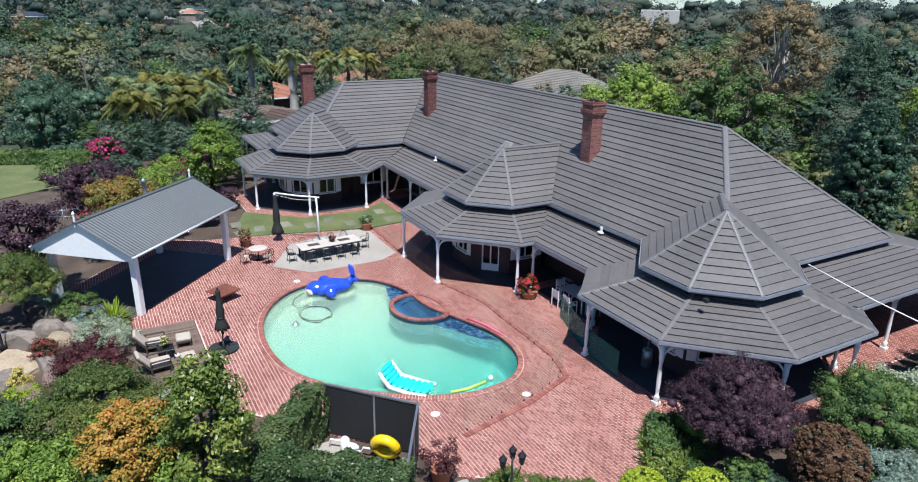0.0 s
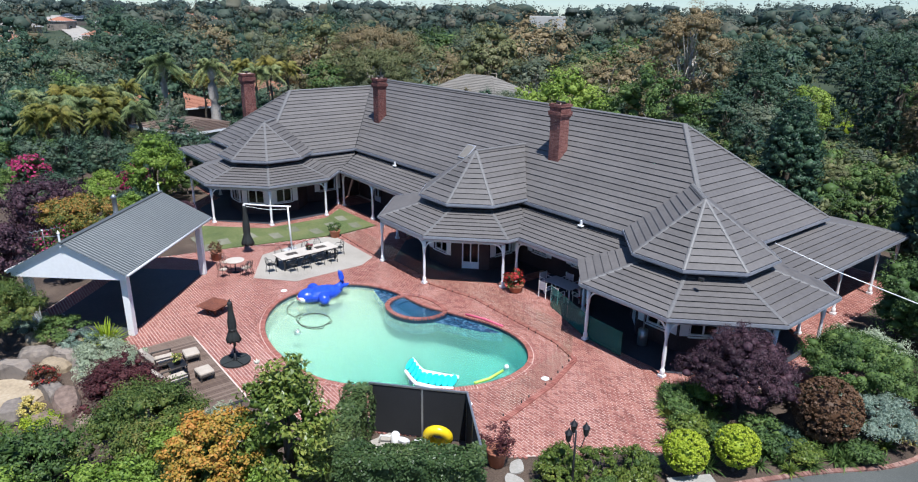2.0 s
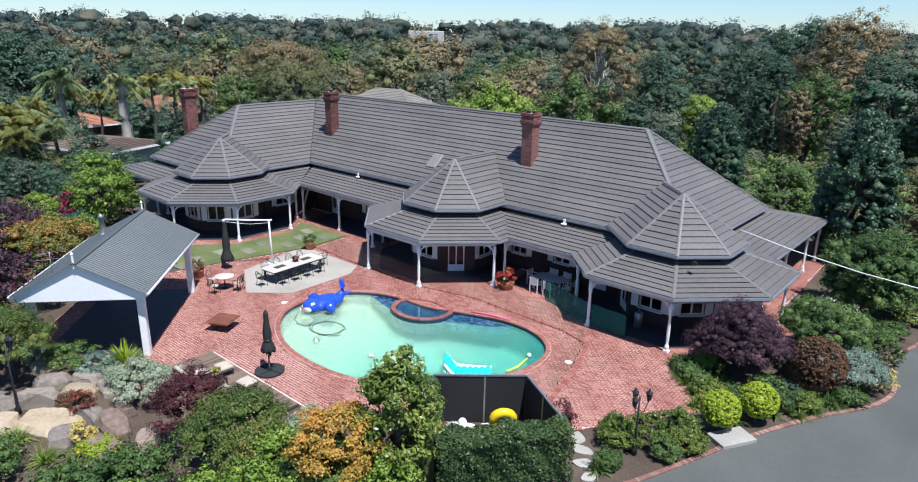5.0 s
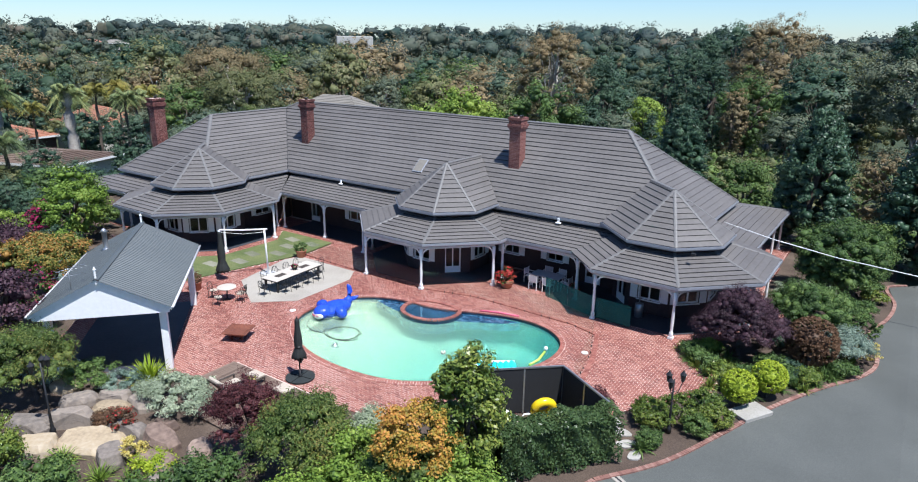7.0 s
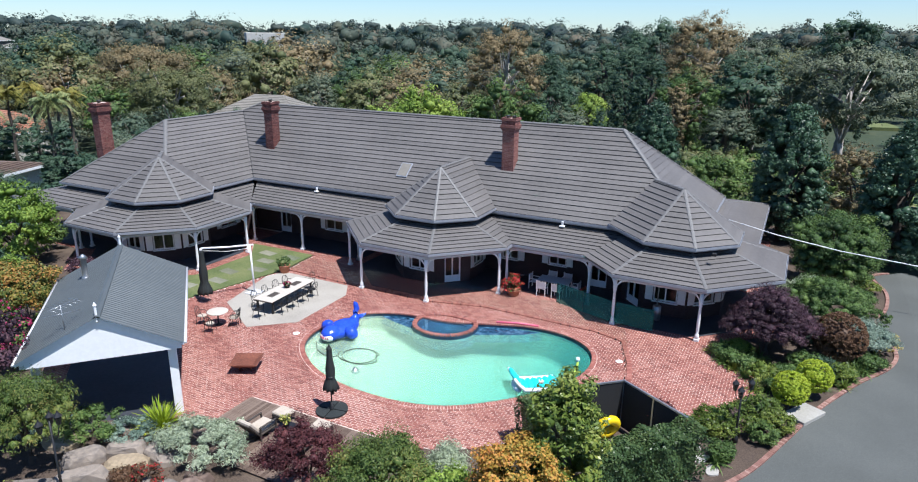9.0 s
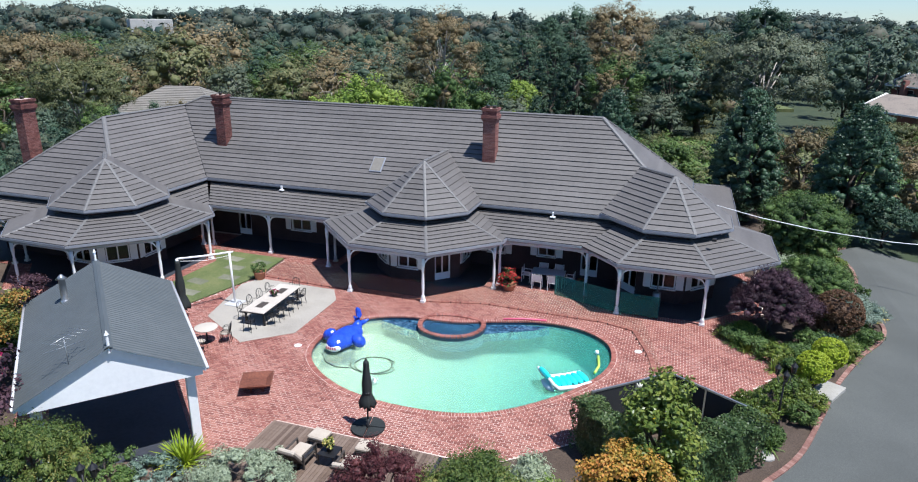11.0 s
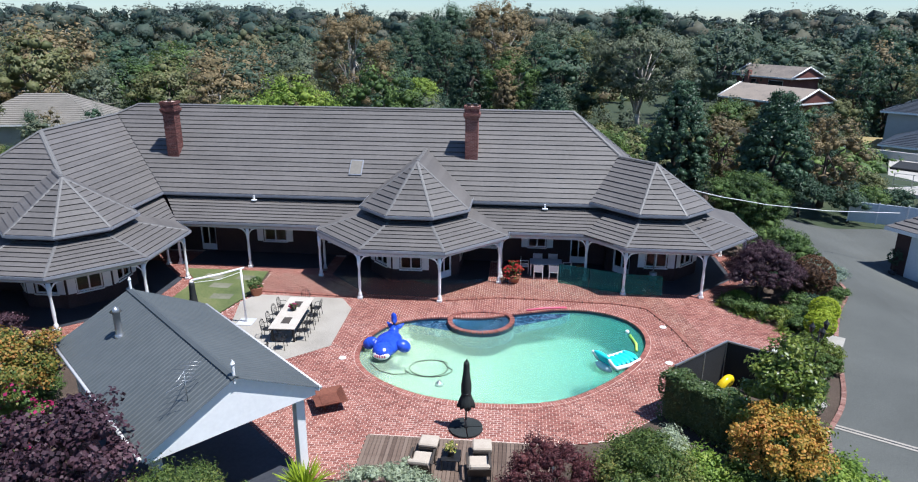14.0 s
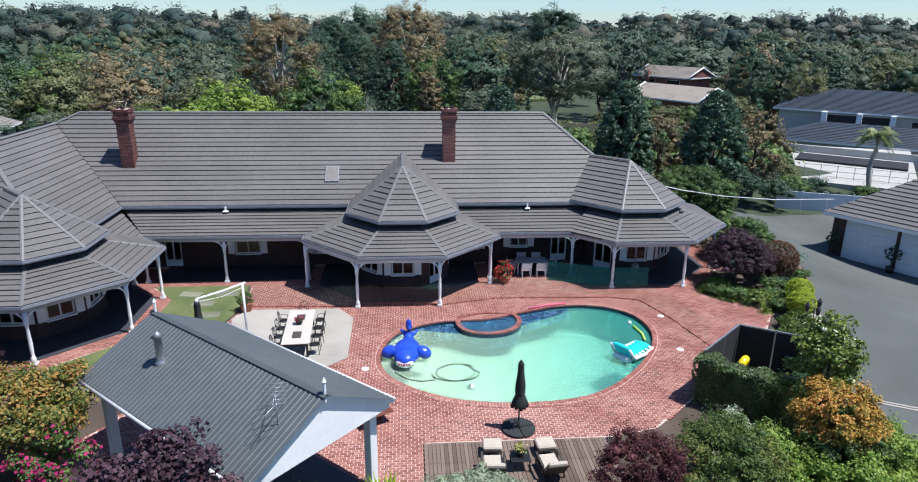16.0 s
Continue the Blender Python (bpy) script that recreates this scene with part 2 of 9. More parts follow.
M["orange_tile"] = surface("orange_tile", [(0.27, 0.105, 0.06), (0.38, 0.18, 0.115)], 0.4, 6, 0.75, 0, 0.2)
M["render"] = surface("pale_render", [(0.38, 0.37, 0.34), (0.5, 0.48, 0.45)], 0.4, 6, 0.8, 0, 0.1)
M["dry"] = surface("dry_grass", [(0.2, 0.16, 0.07), (0.34, 0.27, 0.13)], 0.08, 2, 0.95, 0, 0.4)
M["field"] = surface("rough_ground", [(0.018, 0.032, 0.014), (0.032, 0.048, 0.021), (0.06, 0.068, 0.032)], 0.03, 0.8, 0.95, 0, 0.4)
M["garage_door"] = surface("garage_door_paint", [(0.5, 0.56, 0.6), (0.62, 0.67, 0.7)], 0.5, 7, 0.45, 0, 0.05)

# water: clear, a little green, tinted more toward the house's garden end
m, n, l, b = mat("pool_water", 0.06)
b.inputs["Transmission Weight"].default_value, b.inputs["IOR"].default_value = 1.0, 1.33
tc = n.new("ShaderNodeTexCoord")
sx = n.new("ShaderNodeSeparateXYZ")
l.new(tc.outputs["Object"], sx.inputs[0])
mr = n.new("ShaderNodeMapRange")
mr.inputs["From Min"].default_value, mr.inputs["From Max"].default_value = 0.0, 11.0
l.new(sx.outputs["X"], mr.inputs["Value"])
# light absorbed with depth is put into the colour along x
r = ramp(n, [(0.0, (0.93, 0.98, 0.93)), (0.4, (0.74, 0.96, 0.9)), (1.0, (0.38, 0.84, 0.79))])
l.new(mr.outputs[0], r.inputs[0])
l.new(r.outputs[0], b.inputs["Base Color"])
wv = noise_tex(n, l, 3.5, 3)
bp = n.new("ShaderNodeBump")
bp.inputs["Strength"].default_value, bp.inputs["Distance"].default_value = 0.6, 0.02
l.new(wv.outputs["Fac"], bp.inputs["Height"])
l.new(bp.outputs[0], b.inputs["Normal"])
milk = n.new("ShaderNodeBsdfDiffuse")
# the milky part carries the same painted depth tint
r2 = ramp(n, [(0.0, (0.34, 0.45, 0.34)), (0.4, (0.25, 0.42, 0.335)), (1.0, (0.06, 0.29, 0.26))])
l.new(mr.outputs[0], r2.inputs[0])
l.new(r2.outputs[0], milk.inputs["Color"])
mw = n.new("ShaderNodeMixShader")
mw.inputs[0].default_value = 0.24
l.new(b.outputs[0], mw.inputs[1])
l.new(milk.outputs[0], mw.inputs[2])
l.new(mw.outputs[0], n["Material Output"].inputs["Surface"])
M["water"] = m

m, n, l, b = mat("fence_glass", 0.03)
tr = n.new("ShaderNodeBsdfTransparent")
tr.inputs["Color"].default_value = (0.95, 0.985, 0.97, 1)
gl = n.new("ShaderNodeBsdfGlossy")
gl.inputs["Roughness"].default_value = 0.03
mx = n.new("ShaderNodeMixShader")
mx.inputs[0].default_value = 0.022
l.new(tr.outputs[0], mx.inputs[1])
l.new(gl.outputs[0], mx.inputs[2])
l.new(mx.outputs[0], n["Material Output"].inputs["Surface"])
M["fence_glass"] = m

# teal reflection painted as diffuse colour and tint in the glass
m, n, l, b = mat("teal_reflection_glass", 0.04)
b.inputs["Base Color"].default_value = (0.03, 0.16, 0.145, 1)
b.inputs["Specular IOR Level"].default_value = 0.15
tr = n.new("ShaderNodeBsdfTransparent")
tr.inputs["Color"].default_value = (0.5, 0.85, 0.8, 1)
mx = n.new("ShaderNodeMixShader")
mx.inputs[0].default_value = 0.45
l.new(tr.outputs[0], mx.inputs[1])
l.new(b.outputs[0], mx.inputs[2])
l.new(mx.outputs[0], n["Material Output"].inputs["Surface"])
M["teal_reflection_glass"] = m

clear = bpy.data.materials.new("spa_water")
clear.use_nodes = True
cb = clear.node_tree.nodes["Principled BSDF"]
cb.inputs["Base Color"].default_value = (0.8, 0.95, 0.95, 1)
cb.inputs["Roughness"].default_value, cb.inputs["Transmission Weight"].default_value, cb.inputs["IOR"].default_value = 0.03, 1.0, 1.33
M["spa_water"] = clear
M["leaf_mid"] = leaf("mid_green_leaf", [(0.034, 0.066, 0.022), (0.078, 0.138, 0.036), (0.165, 0.235, 0.062)])
M["leaf_dark"] = leaf("dark_green_leaf", [(0.025, 0.054, 0.035), (0.047, 0.092, 0.055), (0.094, 0.152, 0.084)])
M["leaf_bright"] = leaf("bright_green_leaf", [(0.082, 0.145, 0.02), (0.168, 0.262, 0.04), (0.31, 0.385, 0.075)])
M["leaf_hedge"] = leaf("hedge_leaf", [(0.03, 0.058, 0.02), (0.062, 0.105, 0.036), (0.13, 0.175, 0.06)], 0.4)
M["leaf_poplar"] = leaf("poplar_leaf", [(0.025, 0.055, 0.033), (0.048, 0.096, 0.054), (0.1, 0.17, 0.092)], 0.4)
M["leaf_autumn"] = leaf("autumn_maple_leaf", [(0.06, 0.1, 0.022), (0.17, 0.17, 0.035), (0.4, 0.21, 0.055), (0.48, 0.17, 0.07)], tone=0.5)
M["leaf_lime"] = leaf("lime_leaf", [(0.13, 0.21, 0.014), (0.29, 0.38, 0.024), (0.45, 0.5, 0.05)])
M["leaf_magnolia"] = leaf("magnolia_leaf", [(0.055, 0.0935, 0.0198), (0.132, 0.187, 0.0352), (0.275, 0.297, 0.066)], 0.35)
M["leaf_orange"] = leaf("orange_maple_leaf", [(0.14, 0.15, 0.026), (0.35, 0.24, 0.04), (0.51, 0.265, 0.056), (0.56, 0.21, 0.062)], tone=0.6)
M["leaf_purple"] = leaf("purple_maple_leaf", [(0.03, 0.016, 0.024), (0.074, 0.037, 0.051), (0.138, 0.073, 0.088)])
M["leaf_maroon"] = leaf("maroon_maple_leaf", [(0.045, 0.014, 0.016), (0.1, 0.03, 0.034), (0.17, 0.06, 0.06)])
M["leaf_bronze_green"] = leaf("green_maple_leaf", [(0.038, 0.07, 0.016), (0.082, 0.13, 0.03), (0.15, 0.185, 0.045), (0.26, 0.21, 0.06)], tone=0.5)
M["leaf_brown"] = leaf("bronze_leaf", [(0.055, 0.032, 0.019), (0.125, 0.066, 0.036), (0.19, 0.11, 0.056)])
M["leaf_blue"] = leaf("blue_cedar_leaf", [(0.093, 0.147, 0.116), (0.202, 0.279, 0.217), (0.372, 0.434, 0.341)])
M["leaf_silver"] = leaf("silver_leaf", [(0.19, 0.235, 0.15), (0.34, 0.4, 0.27), (0.48, 0.53, 0.38)])
M["leaf_gum"] = leaf("gum_leaf", [(0.06, 0.084, 0.053), (0.112, 0.14, 0.086), (0.195, 0.212, 0.132)])
M["leaf_olive"] = leaf("olive_leaf", [(0.064, 0.08, 0.033), (0.132, 0.148, 0.058), (0.225, 0.215, 0.095)])
M["leaf_gum_brown"] = leaf("brown_gum_leaf", [(0.09, 0.085, 0.042), (0.19, 0.15, 0.075), (0.3, 0.22, 0.115)])
# a bluer green: distance haze put into the leaf colour
M["leaf_far_haze"] = leaf("hazed_distant_leaf", [(0.045, 0.0775, 0.0525), (0.08, 0.122, 0.0775), (0.144, 0.181, 0.112)], tone=0.06)
M["wood_near"] = wood_leaf("mixed_wood_leaf", [(0.0, (0.018, 0.042, 0.026)), (0.25, (0.03, 0.062, 0.036)), (0.42, (0.06, 0.088, 0.05)), (0.58, (0.1, 0.122, 0.07)), (0.72, (0.125, 0.13, 0.062)), (0.86, (0.155, 0.128, 0.075)), (1.0, (0.2, 0.155, 0.095))], 0.085)
M["wood_dark"] = wood_leaf("dark_wood_leaf", [(0.0, (0.02, 0.045, 0.033)), (0.4, (0.034, 0.066, 0.045)), (0.75, (0.058, 0.095, 0.06)), (1.0, (0.095, 0.122, 0.072))], 0.085)
# far and crest woods turn bluer, haze painted into their leaves
M["wood_far_haze"] = wood_leaf("hazed_far_wood_leaf", [(0.0, (0.026, 0.05, 0.043)), (0.3, (0.04, 0.07, 0.056)), (0.55, (0.07, 0.094, 0.07)), (0.8, (0.11, 0.112, 0.08)), (1.0, (0.145, 0.125, 0.092))], 0.06)
M["wood_crest_haze"] = wood_leaf("hazed_crest_wood_leaf", [(0.0, (0.028, 0.047, 0.046)), (0.5, (0.044, 0.066, 0.06)), (1.0, (0.074, 0.09, 0.076))], 0.035)
M["leaf_palm"] = leaf("palm_leaf", [(0.07, 0.11, 0.045), (0.15, 0.2, 0.08), (0.33, 0.33, 0.13)])
M["leaf_yellow"] = leaf("yellow_palm_leaf", [(0.07, 0.09, 0.02), (0.16, 0.165, 0.036), (0.28, 0.23, 0.055)])
M["petal_red"] = leaf("red_petal", [(0.3, 0.02, 0.02), (0.5, 0.04, 0.04)])
M["petal_pink"] = leaf("pink_petal", [(0.26, 0.012, 0.075), (0.46, 0.04, 0.15)])
M["petal_white"] = leaf("white_petal", [(0.6, 0.58, 0.48), (0.78, 0.76, 0.66)])
M["petal_yellow"] = leaf("yellow_petal", [(0.5, 0.4, 0.08), (0.75, 0.65, 0.3)])

# ---------------------------------------------------------------- mesh helpers


def mesh_of(verts, faces, smooth=False):
    me = bpy.data.meshes.new("mesh")
    me.from_pydata([tuple(v) for v in verts], [], faces)
    if smooth:
        me.polygons.foreach_set("use_smooth", [True] * len(me.polygons))
    me.update()
    return me


def from_bm(bm, smooth=False):
    me = bpy.data.meshes.new("mesh")
    bmesh.ops.recalc_face_normals(bm, faces=bm.faces)
    if smooth:
        for f in bm.faces:
            f.smooth = True
    bm.to_mesh(me)
    bm.free()
    return me


def part(name, data, material, parent, label="", at=None):
    """Links a bmesh or mesh as one object under a thing or a part."""
    me = from_bm(data) if isinstance(data, bmesh.types.BMesh) else data
    if not me.materials:
        me.materials.append(material)
    ob = new(name, me)
    ob.parent = parent
    if at is not None:
        ob.matrix_basis = at
    if label:
        tagged(ob, label)
    return ob


def thing(name, label, category, at=(0, 0, 0), turn=0.0, group="", kind=""):
    ob = new(name)
    ob.empty_display_size = 0.2
    ob.matrix_basis = pose(*at, 0, 0, turn)
    return tagged(ob, label, category, group, kind)


def solid(name, data, material, label, category, at=None, group="", kind=""):
    """A thing that is one mesh."""
    ob = part(name, data, material, None, "", at)
    return tagged(ob, label, category, group, kind)


def box(bm, x0, x1, y0, y1, z0, z1, bevel=0.0, m=None):
    r = bmesh.ops.create_cube(bm, size=1.0, matrix=Matrix.Translation(((x0 + x1) / 2, (y0 + y1) / 2, (z0 + z1) / 2)) @ Matrix.Diagonal((x1 - x0, y1 - y0, z1 - z0, 1)))
    vs = r["verts"]
    if bevel:
        es = list({e for v in vs for e in v.link_edges})
        rb = bmesh.ops.bevel(bm, geom=es, offset=bevel, segments=1, affect="EDGES")
        vs = list({v for f in rb["faces"] for v in f.verts} | {v for v in vs if v.is_valid})
    if m is not None:
        bmesh.ops.transform(bm, matrix=m, verts=[v for v in vs if v.is_valid])
    return bm


def boxed(*dims, bevel=0.0, m=None):
    return box(bmesh.new(), *dims, bevel=bevel, m=m)


def lathe(profile, seg=12, z0=0.0):
    """A body of revolution from (radius, height) pairs."""
    vs, fs = [], []
    for rr, z in profile:
        for i in range(seg):
            a = 2 * math.pi * i / seg
            vs.append((rr * math.cos(a), rr * math.sin(a), z + z0))
    k = len(profile)
    for j in range(k - 1):
        for i in range(seg):
            fs.append((j * seg + i, j * seg + (i + 1) % seg, (j + 1) * seg + (i + 1) % seg, (j + 1) * seg + i))
    fs.append(tuple(reversed(range(seg))))
    fs.append(tuple(range((k - 1) * seg, k * seg)))
    return mesh_of(vs, fs, seg > 8)


def tube(points, radius, seg=6, closed=False, taper=None):
    """A pipe along points; taper gives a radius for each point."""
    pts = [Vector(p) for p in points]
    vs, fs, k = [], [], len(pts)
    for i, p in enumerate(pts):
        a = pts[(i - 1) % k] if closed or i else p
        c = pts[(i + 1) % k] if closed or i < k - 1 else p
        d = (c - a).normalized()
        side = d.cross(Vector((0, 0, 1)))
        side = side.normalized() if side.length > 0.05 else Vector((1, 0, 0))
        up = side.cross(d).normalized()
        rr = taper[i] if taper else radius
        for j in range(seg):
            t = 2 * math.pi * j / seg
            vs.append(p + rr * (math.cos(t) * side + math.sin(t) * up))
    for i in range(k if closed else k - 1):
        q = (i + 1) % k
        for j in range(seg):
            fs.append((i * seg + j, i * seg + (j + 1) % seg, q * seg + (j + 1) % seg, q * seg + j))
    if not closed:
        fs.append(tuple(reversed(range(seg))))
        fs.append(tuple(range((k - 1) * seg, k * seg)))
    return mesh_of(vs, fs, True)


def join(*meshes):
    bm = bmesh.new()
    for me in meshes:
        bm.from_mesh(me)
        bpy.data.meshes.remove(me)
    me = bpy.data.meshes.new("mesh")
    bm.to_mesh(me)
    bm.free()
    return me


def smooth_loop(points, per=6):
    """A closed Catmull-Rom curve through plan points."""
    out, k = [], len(points)
    for i in range(k):
        p0, p1, p2, p3 = (Vector((*points[(i + j) % k], 0)) for j in (-1, 0, 1, 2))
        for s in range(per):
            t = s / per
            out.append(0.5 * (2 * p1 + (p2 - p0) * t + (2 * p0 - 5 * p1 + 4 * p2 - p3) * t * t + (3 * p1 - p0 - 3 * p2 + p3) * t ** 3))
    return [(v.x, v.y) for v in out]


def offset_loop(loop, d):
    """Moves a closed anticlockwise plan loop outward by d."""
    out, k = [], len(loop)
    for i in range(k):
        a, c = Vector(loop[i - 1]), Vector(loop[(i + 1) % k])
        t = (c - a).normalized()
        out.append((loop[i][0] + t.y * d, loop[i][1] - t.x * d))
    return out


def inside(p, loop):
    x, y, hit = p[0], p[1], False
    for (x1, y1), (x2, y2) in zip(loop, loop[1:] + loop[:1]):
        if (y1 > y) != (y2 > y) and x < (x2 - x1) * (y - y1) / (y2 - y1) + x1:
            hit = not hit
    return hit


def slab(loop, z0, z1):
    """A flat plate from a plan loop."""
    bm = bmesh.new()
    lo = [bm.verts.new((x, y, z0)) for x, y in loop]
    hi = [bm.verts.new((x, y, z1)) for x, y in loop]
    bm.faces.new(hi)
    bm.faces.new(list(reversed(lo)))
    for i in range(len(loop)):
        j = (i + 1) % len(loop)
        bm.faces.new((lo[i], lo[j], hi[j], hi[i]))
    return bm


def ring(inner, outer, z0, z1):
    vs, fs, k = [], [], len(inner)
    for lp, z in ((inner, z0), (outer, z0), (outer, z1), (inner, z1)):
        vs += [(x, y, z) for x, y in lp]
    for a in range(4):
        for i in range(k):
            j, c = (i + 1) % k, (a + 1) % 4
            fs.append((a * k + i, a * k + j, c * k + j, c * k + i))
    return mesh_of(vs, fs)


# ---------------------------------------------------------------- plan
POOL = smooth_loop([(-1.0, -10.9), (-0.3, -12.9), (2.0, -14.5), (5.0, -15.0), (8.0, -14.4), (10.6, -12.1), (12.1, -9.4), (12.0, -7.1), (10.6, -5.8), (8.5, -5.55),
                    (6.2, -6.3), (4.3, -7.0), (1.6, -7.3), (-0.3, -8.5)])
SPA = smooth_loop([(2.85, -7.35), (3.2, -8.3), (4.2, -8.65), (5.2, -8.35), (5.75, -7.55), (5.6, -6.65), (4.5, -6.4), (3.3, -6.65)], 4)
PATIO = [(-0.7, -20.0), (0.75, -20.0), (0.75, -17.45), (7.6, -17.45), (9.5, -17.0), (11.6, -15.2), (14.7, -12.35), (16.2, -11.8), (19.15, -7.4), (19.2, -6.1), (16.6, -3.4),
         (19.3, -0.6), (21.2, 0.4), (21.2, 3.0), (18.6, 5.0), (18.3, 17.0), (-30.3, 17.0), (-30.3, -8.4), (-23.6, -8.4), (-20.4, -11.5), (-15.6, -11.5), (-12.4, -8.2), (-12.3, -3.6), (-13.9, -1.75),
         (-8.6, -1.75), (-8.3, -5.0), (-9.9, -11.4), (-10.8, -15.5), (-12.0, -17.2), (-5.4, -23.2)]
SLAB = [(-8.6, -6.4), (-8.1, -5.3), (-3.3, -5.35), (-2.5, -6.6), (-2.45, -10.8), (-4.3, -12.5), (-7.6, -10.6)]
LAWN = [(-8.75, -1.85), (-8.45, -5.05), (-9.95, -11.4), (-10.2, -12.7), (-12.6, -12.9), (-15.7, -11.65), (-12.5, -8.3), (-12.4, -3.7), (-13.95, -1.85)]
DECK = (0.8, 7.5, -21.2, -17.5)
DRIVE = [(16.0, -18.2), (17.6, -15.8), (19.2, -13.4), (20.4, -10.4), (21.5, -7.4), (23.0, -4.3), (24.4, -1.9), (24.8, 0.2), (24.2, 3.2), (24.9, 6.2), (25.1, 9.0), (24.6, 12.0), (26.5, 14.0),
         (33.0, 14.8), (44.0, 15.5), (60.0, 12.0), (60.0, -60.0), (16.0, -60.0)]


def dip(x, y):
    """The driveway falls toward the garage."""
    t = min(1.0, max(0.0, (x - 25.4) / 6.0)) if y < 26 else 0.0
    return 1.0 * t * t * (3 - 2 * t) * min(1.0, max(0.0, (26 - y) / 8))


def height(x, y):
    """The ground's height: level round the house, a shallow valley behind, hills far off."""
    d = max(0.0, math.hypot(max(abs(x - 2) - 34, 0), max(abs(y + 4) - 30, 0)))
    z = -7.5 * (1 - math.exp(-(d / 55) ** 2)) + 9.0 * (1 - math.exp(-(d / 300) ** 2)) + 11.0 * (1 - math.exp(-(d / 850) ** 2))
    z += 2.2 * noise.noise((x / 90, y / 90, 3.1)) * min(1, d / 60)
    return z - 0.06 - 1.2 * dip(x, y)


# ---------------------------------------------------------------- ground
def build_ground():
    def axis():
        a = [-3600, -2600, -1800, -1300, -1100, -950, -860, -780, -700, -640, -580, -520, -470, -430, -390, -350, -320, -285, -250, -225, -200, -180, -160, -145, -130, -117, -105, -85, -70, -58]
        mid = [k * 2.5 for k in range(-20, 21)]
        return [float(v) for v in a + mid + [-v for v in reversed(a)]]
    xs, ys = axis(), axis()
    # a hole for the pool's shell
    hole = offset_loop(POOL, 0.1)
    vs = [(x, y, height(x, y)) for y in ys for x in xs]
    w, fs = len(xs), []
    for j in range(len(ys) - 1):
        for i in range(w - 1):
            x0, x1, y0, y1 = xs[i], xs[i + 1], ys[j], ys[j + 1]
            if x1 > -5 and x0 < 15 and y1 > -20 and y0 < -5:
                continue
            fs.append((j * w + i, j * w + i + 1, (j + 1) * w + i + 1, (j + 1) * w + i))
    me = mesh_of(vs, fs, True)
    bm = bmesh.new()
    bm.from_mesh(me)
    inner = [bm.verts.new((x, y, -0.06)) for x, y in hole]
    rect = [(-5, -20), (15, -20), (15, -5), (-5, -5)]
    outer = [bm.verts.new((x, y, -0.06)) for x, y in rect]
    es = [bm.edges.new((lp[i], lp[(i + 1) % len(lp)])) for lp in (inner, outer) for i in range(len(lp))]
    bmesh.ops.triangle_fill(bm, use_beauty=True, edges=es)
    bmesh.ops.remove_doubles(bm, verts=bm.verts, dist=0.0005)
    for f in bm.faces:
        if f.normal.z < 0:
            f.normal_flip()
    bm.to_mesh(me)
    bm.free()
    ob = part("ground", me, M["field"], None)
    return tagged(ob, "rolling grassy ground reaching far hills", "ground", kind="structure")


build_ground()
GARDEN_BED = [(-38, -40), (18.2, -40), (18.2, -17), (19.4, -13.6), (20.7, -10.4), (21.8, -7.4), (23.3, -4.3), (24.7, -1.9), (25.1, 0.2), (24.5, 3.2), (25.2, 6.2), (25.3, 9.0), (24.9, 12.0), (24.9, 22), (-38, 22)]


def sheet(name, loop, holes, z, material, label, category):
    """A thin level sheet with holes in it."""
    bm = bmesh.new()
    es = []
    for lp in [loop] + holes:
        v = [bm.verts.new((x, y, z)) for x, y in lp]
        es += [bm.edges.new((v[i], v[(i + 1) % len(v)])) for i in range(len(v))]
    bmesh.ops.triangle_fill(bm, use_beauty=True, edges=es)
    for f in bm.faces:
        if f.normal.z < 0:
            f.normal_flip()
    me = bpy.data.meshes.new("mesh")
    bm.to_mesh(me)
    bm.free()
    return tagged(part(name, me, material, None), label, category, kind="structure")


sheet("garden_bed", GARDEN_BED, [offset_loop(POOL, 0.1)], -0.045, M["soil"], "dark mulched garden soil round the house", "garden bed")
road = sheet("road", DRIVE, [], -0.02, M["asphalt"], "grey asphalt driveway curving past the garden", "driveway")
bm = bmesh.new()
bm.from_mesh(road.data)
for k in range(24, 34):
    bmesh.ops.bisect_plane(bm, geom=bm.verts[:] + bm.edges[:] + bm.faces[:], plane_co=(k, 0, 0), plane_no=(1, 0, 0))
for k in range(-40, 20, 3):
    bmesh.ops.bisect_plane(bm, geom=bm.verts[:] + bm.edges[:] + bm.faces[:], plane_co=(0, k, 0), plane_no=(0, 1, 0))
for v in bm.verts:
    v.co.z -= dip(v.co.x, v.co.y)
bm.to_mesh(road.data)
bm.free()
patio = sheet("pavement", PATIO, [offset_loop(POOL, 0.12)], -0.012, M["mortar"], "red brick paving with pale mortar joints round the pool", "paving")
lawn = solid("lawn", slab(LAWN, -0.03, 0.025), M["grass"], "small green lawn with sunken stepping stones", "lawn", kind="structure")
slab_ob = solid("concrete_slab", slab(SLAB, -0.04, 0.012), M["concrete"], "pale concrete slab set in the brick paving", "paving", kind="structure")

# ---------------------------------------------------------------- pool
pool = thing("swimming_pool", "freeform swimming pool with pale aqua water and brick coping", "swimming pool")


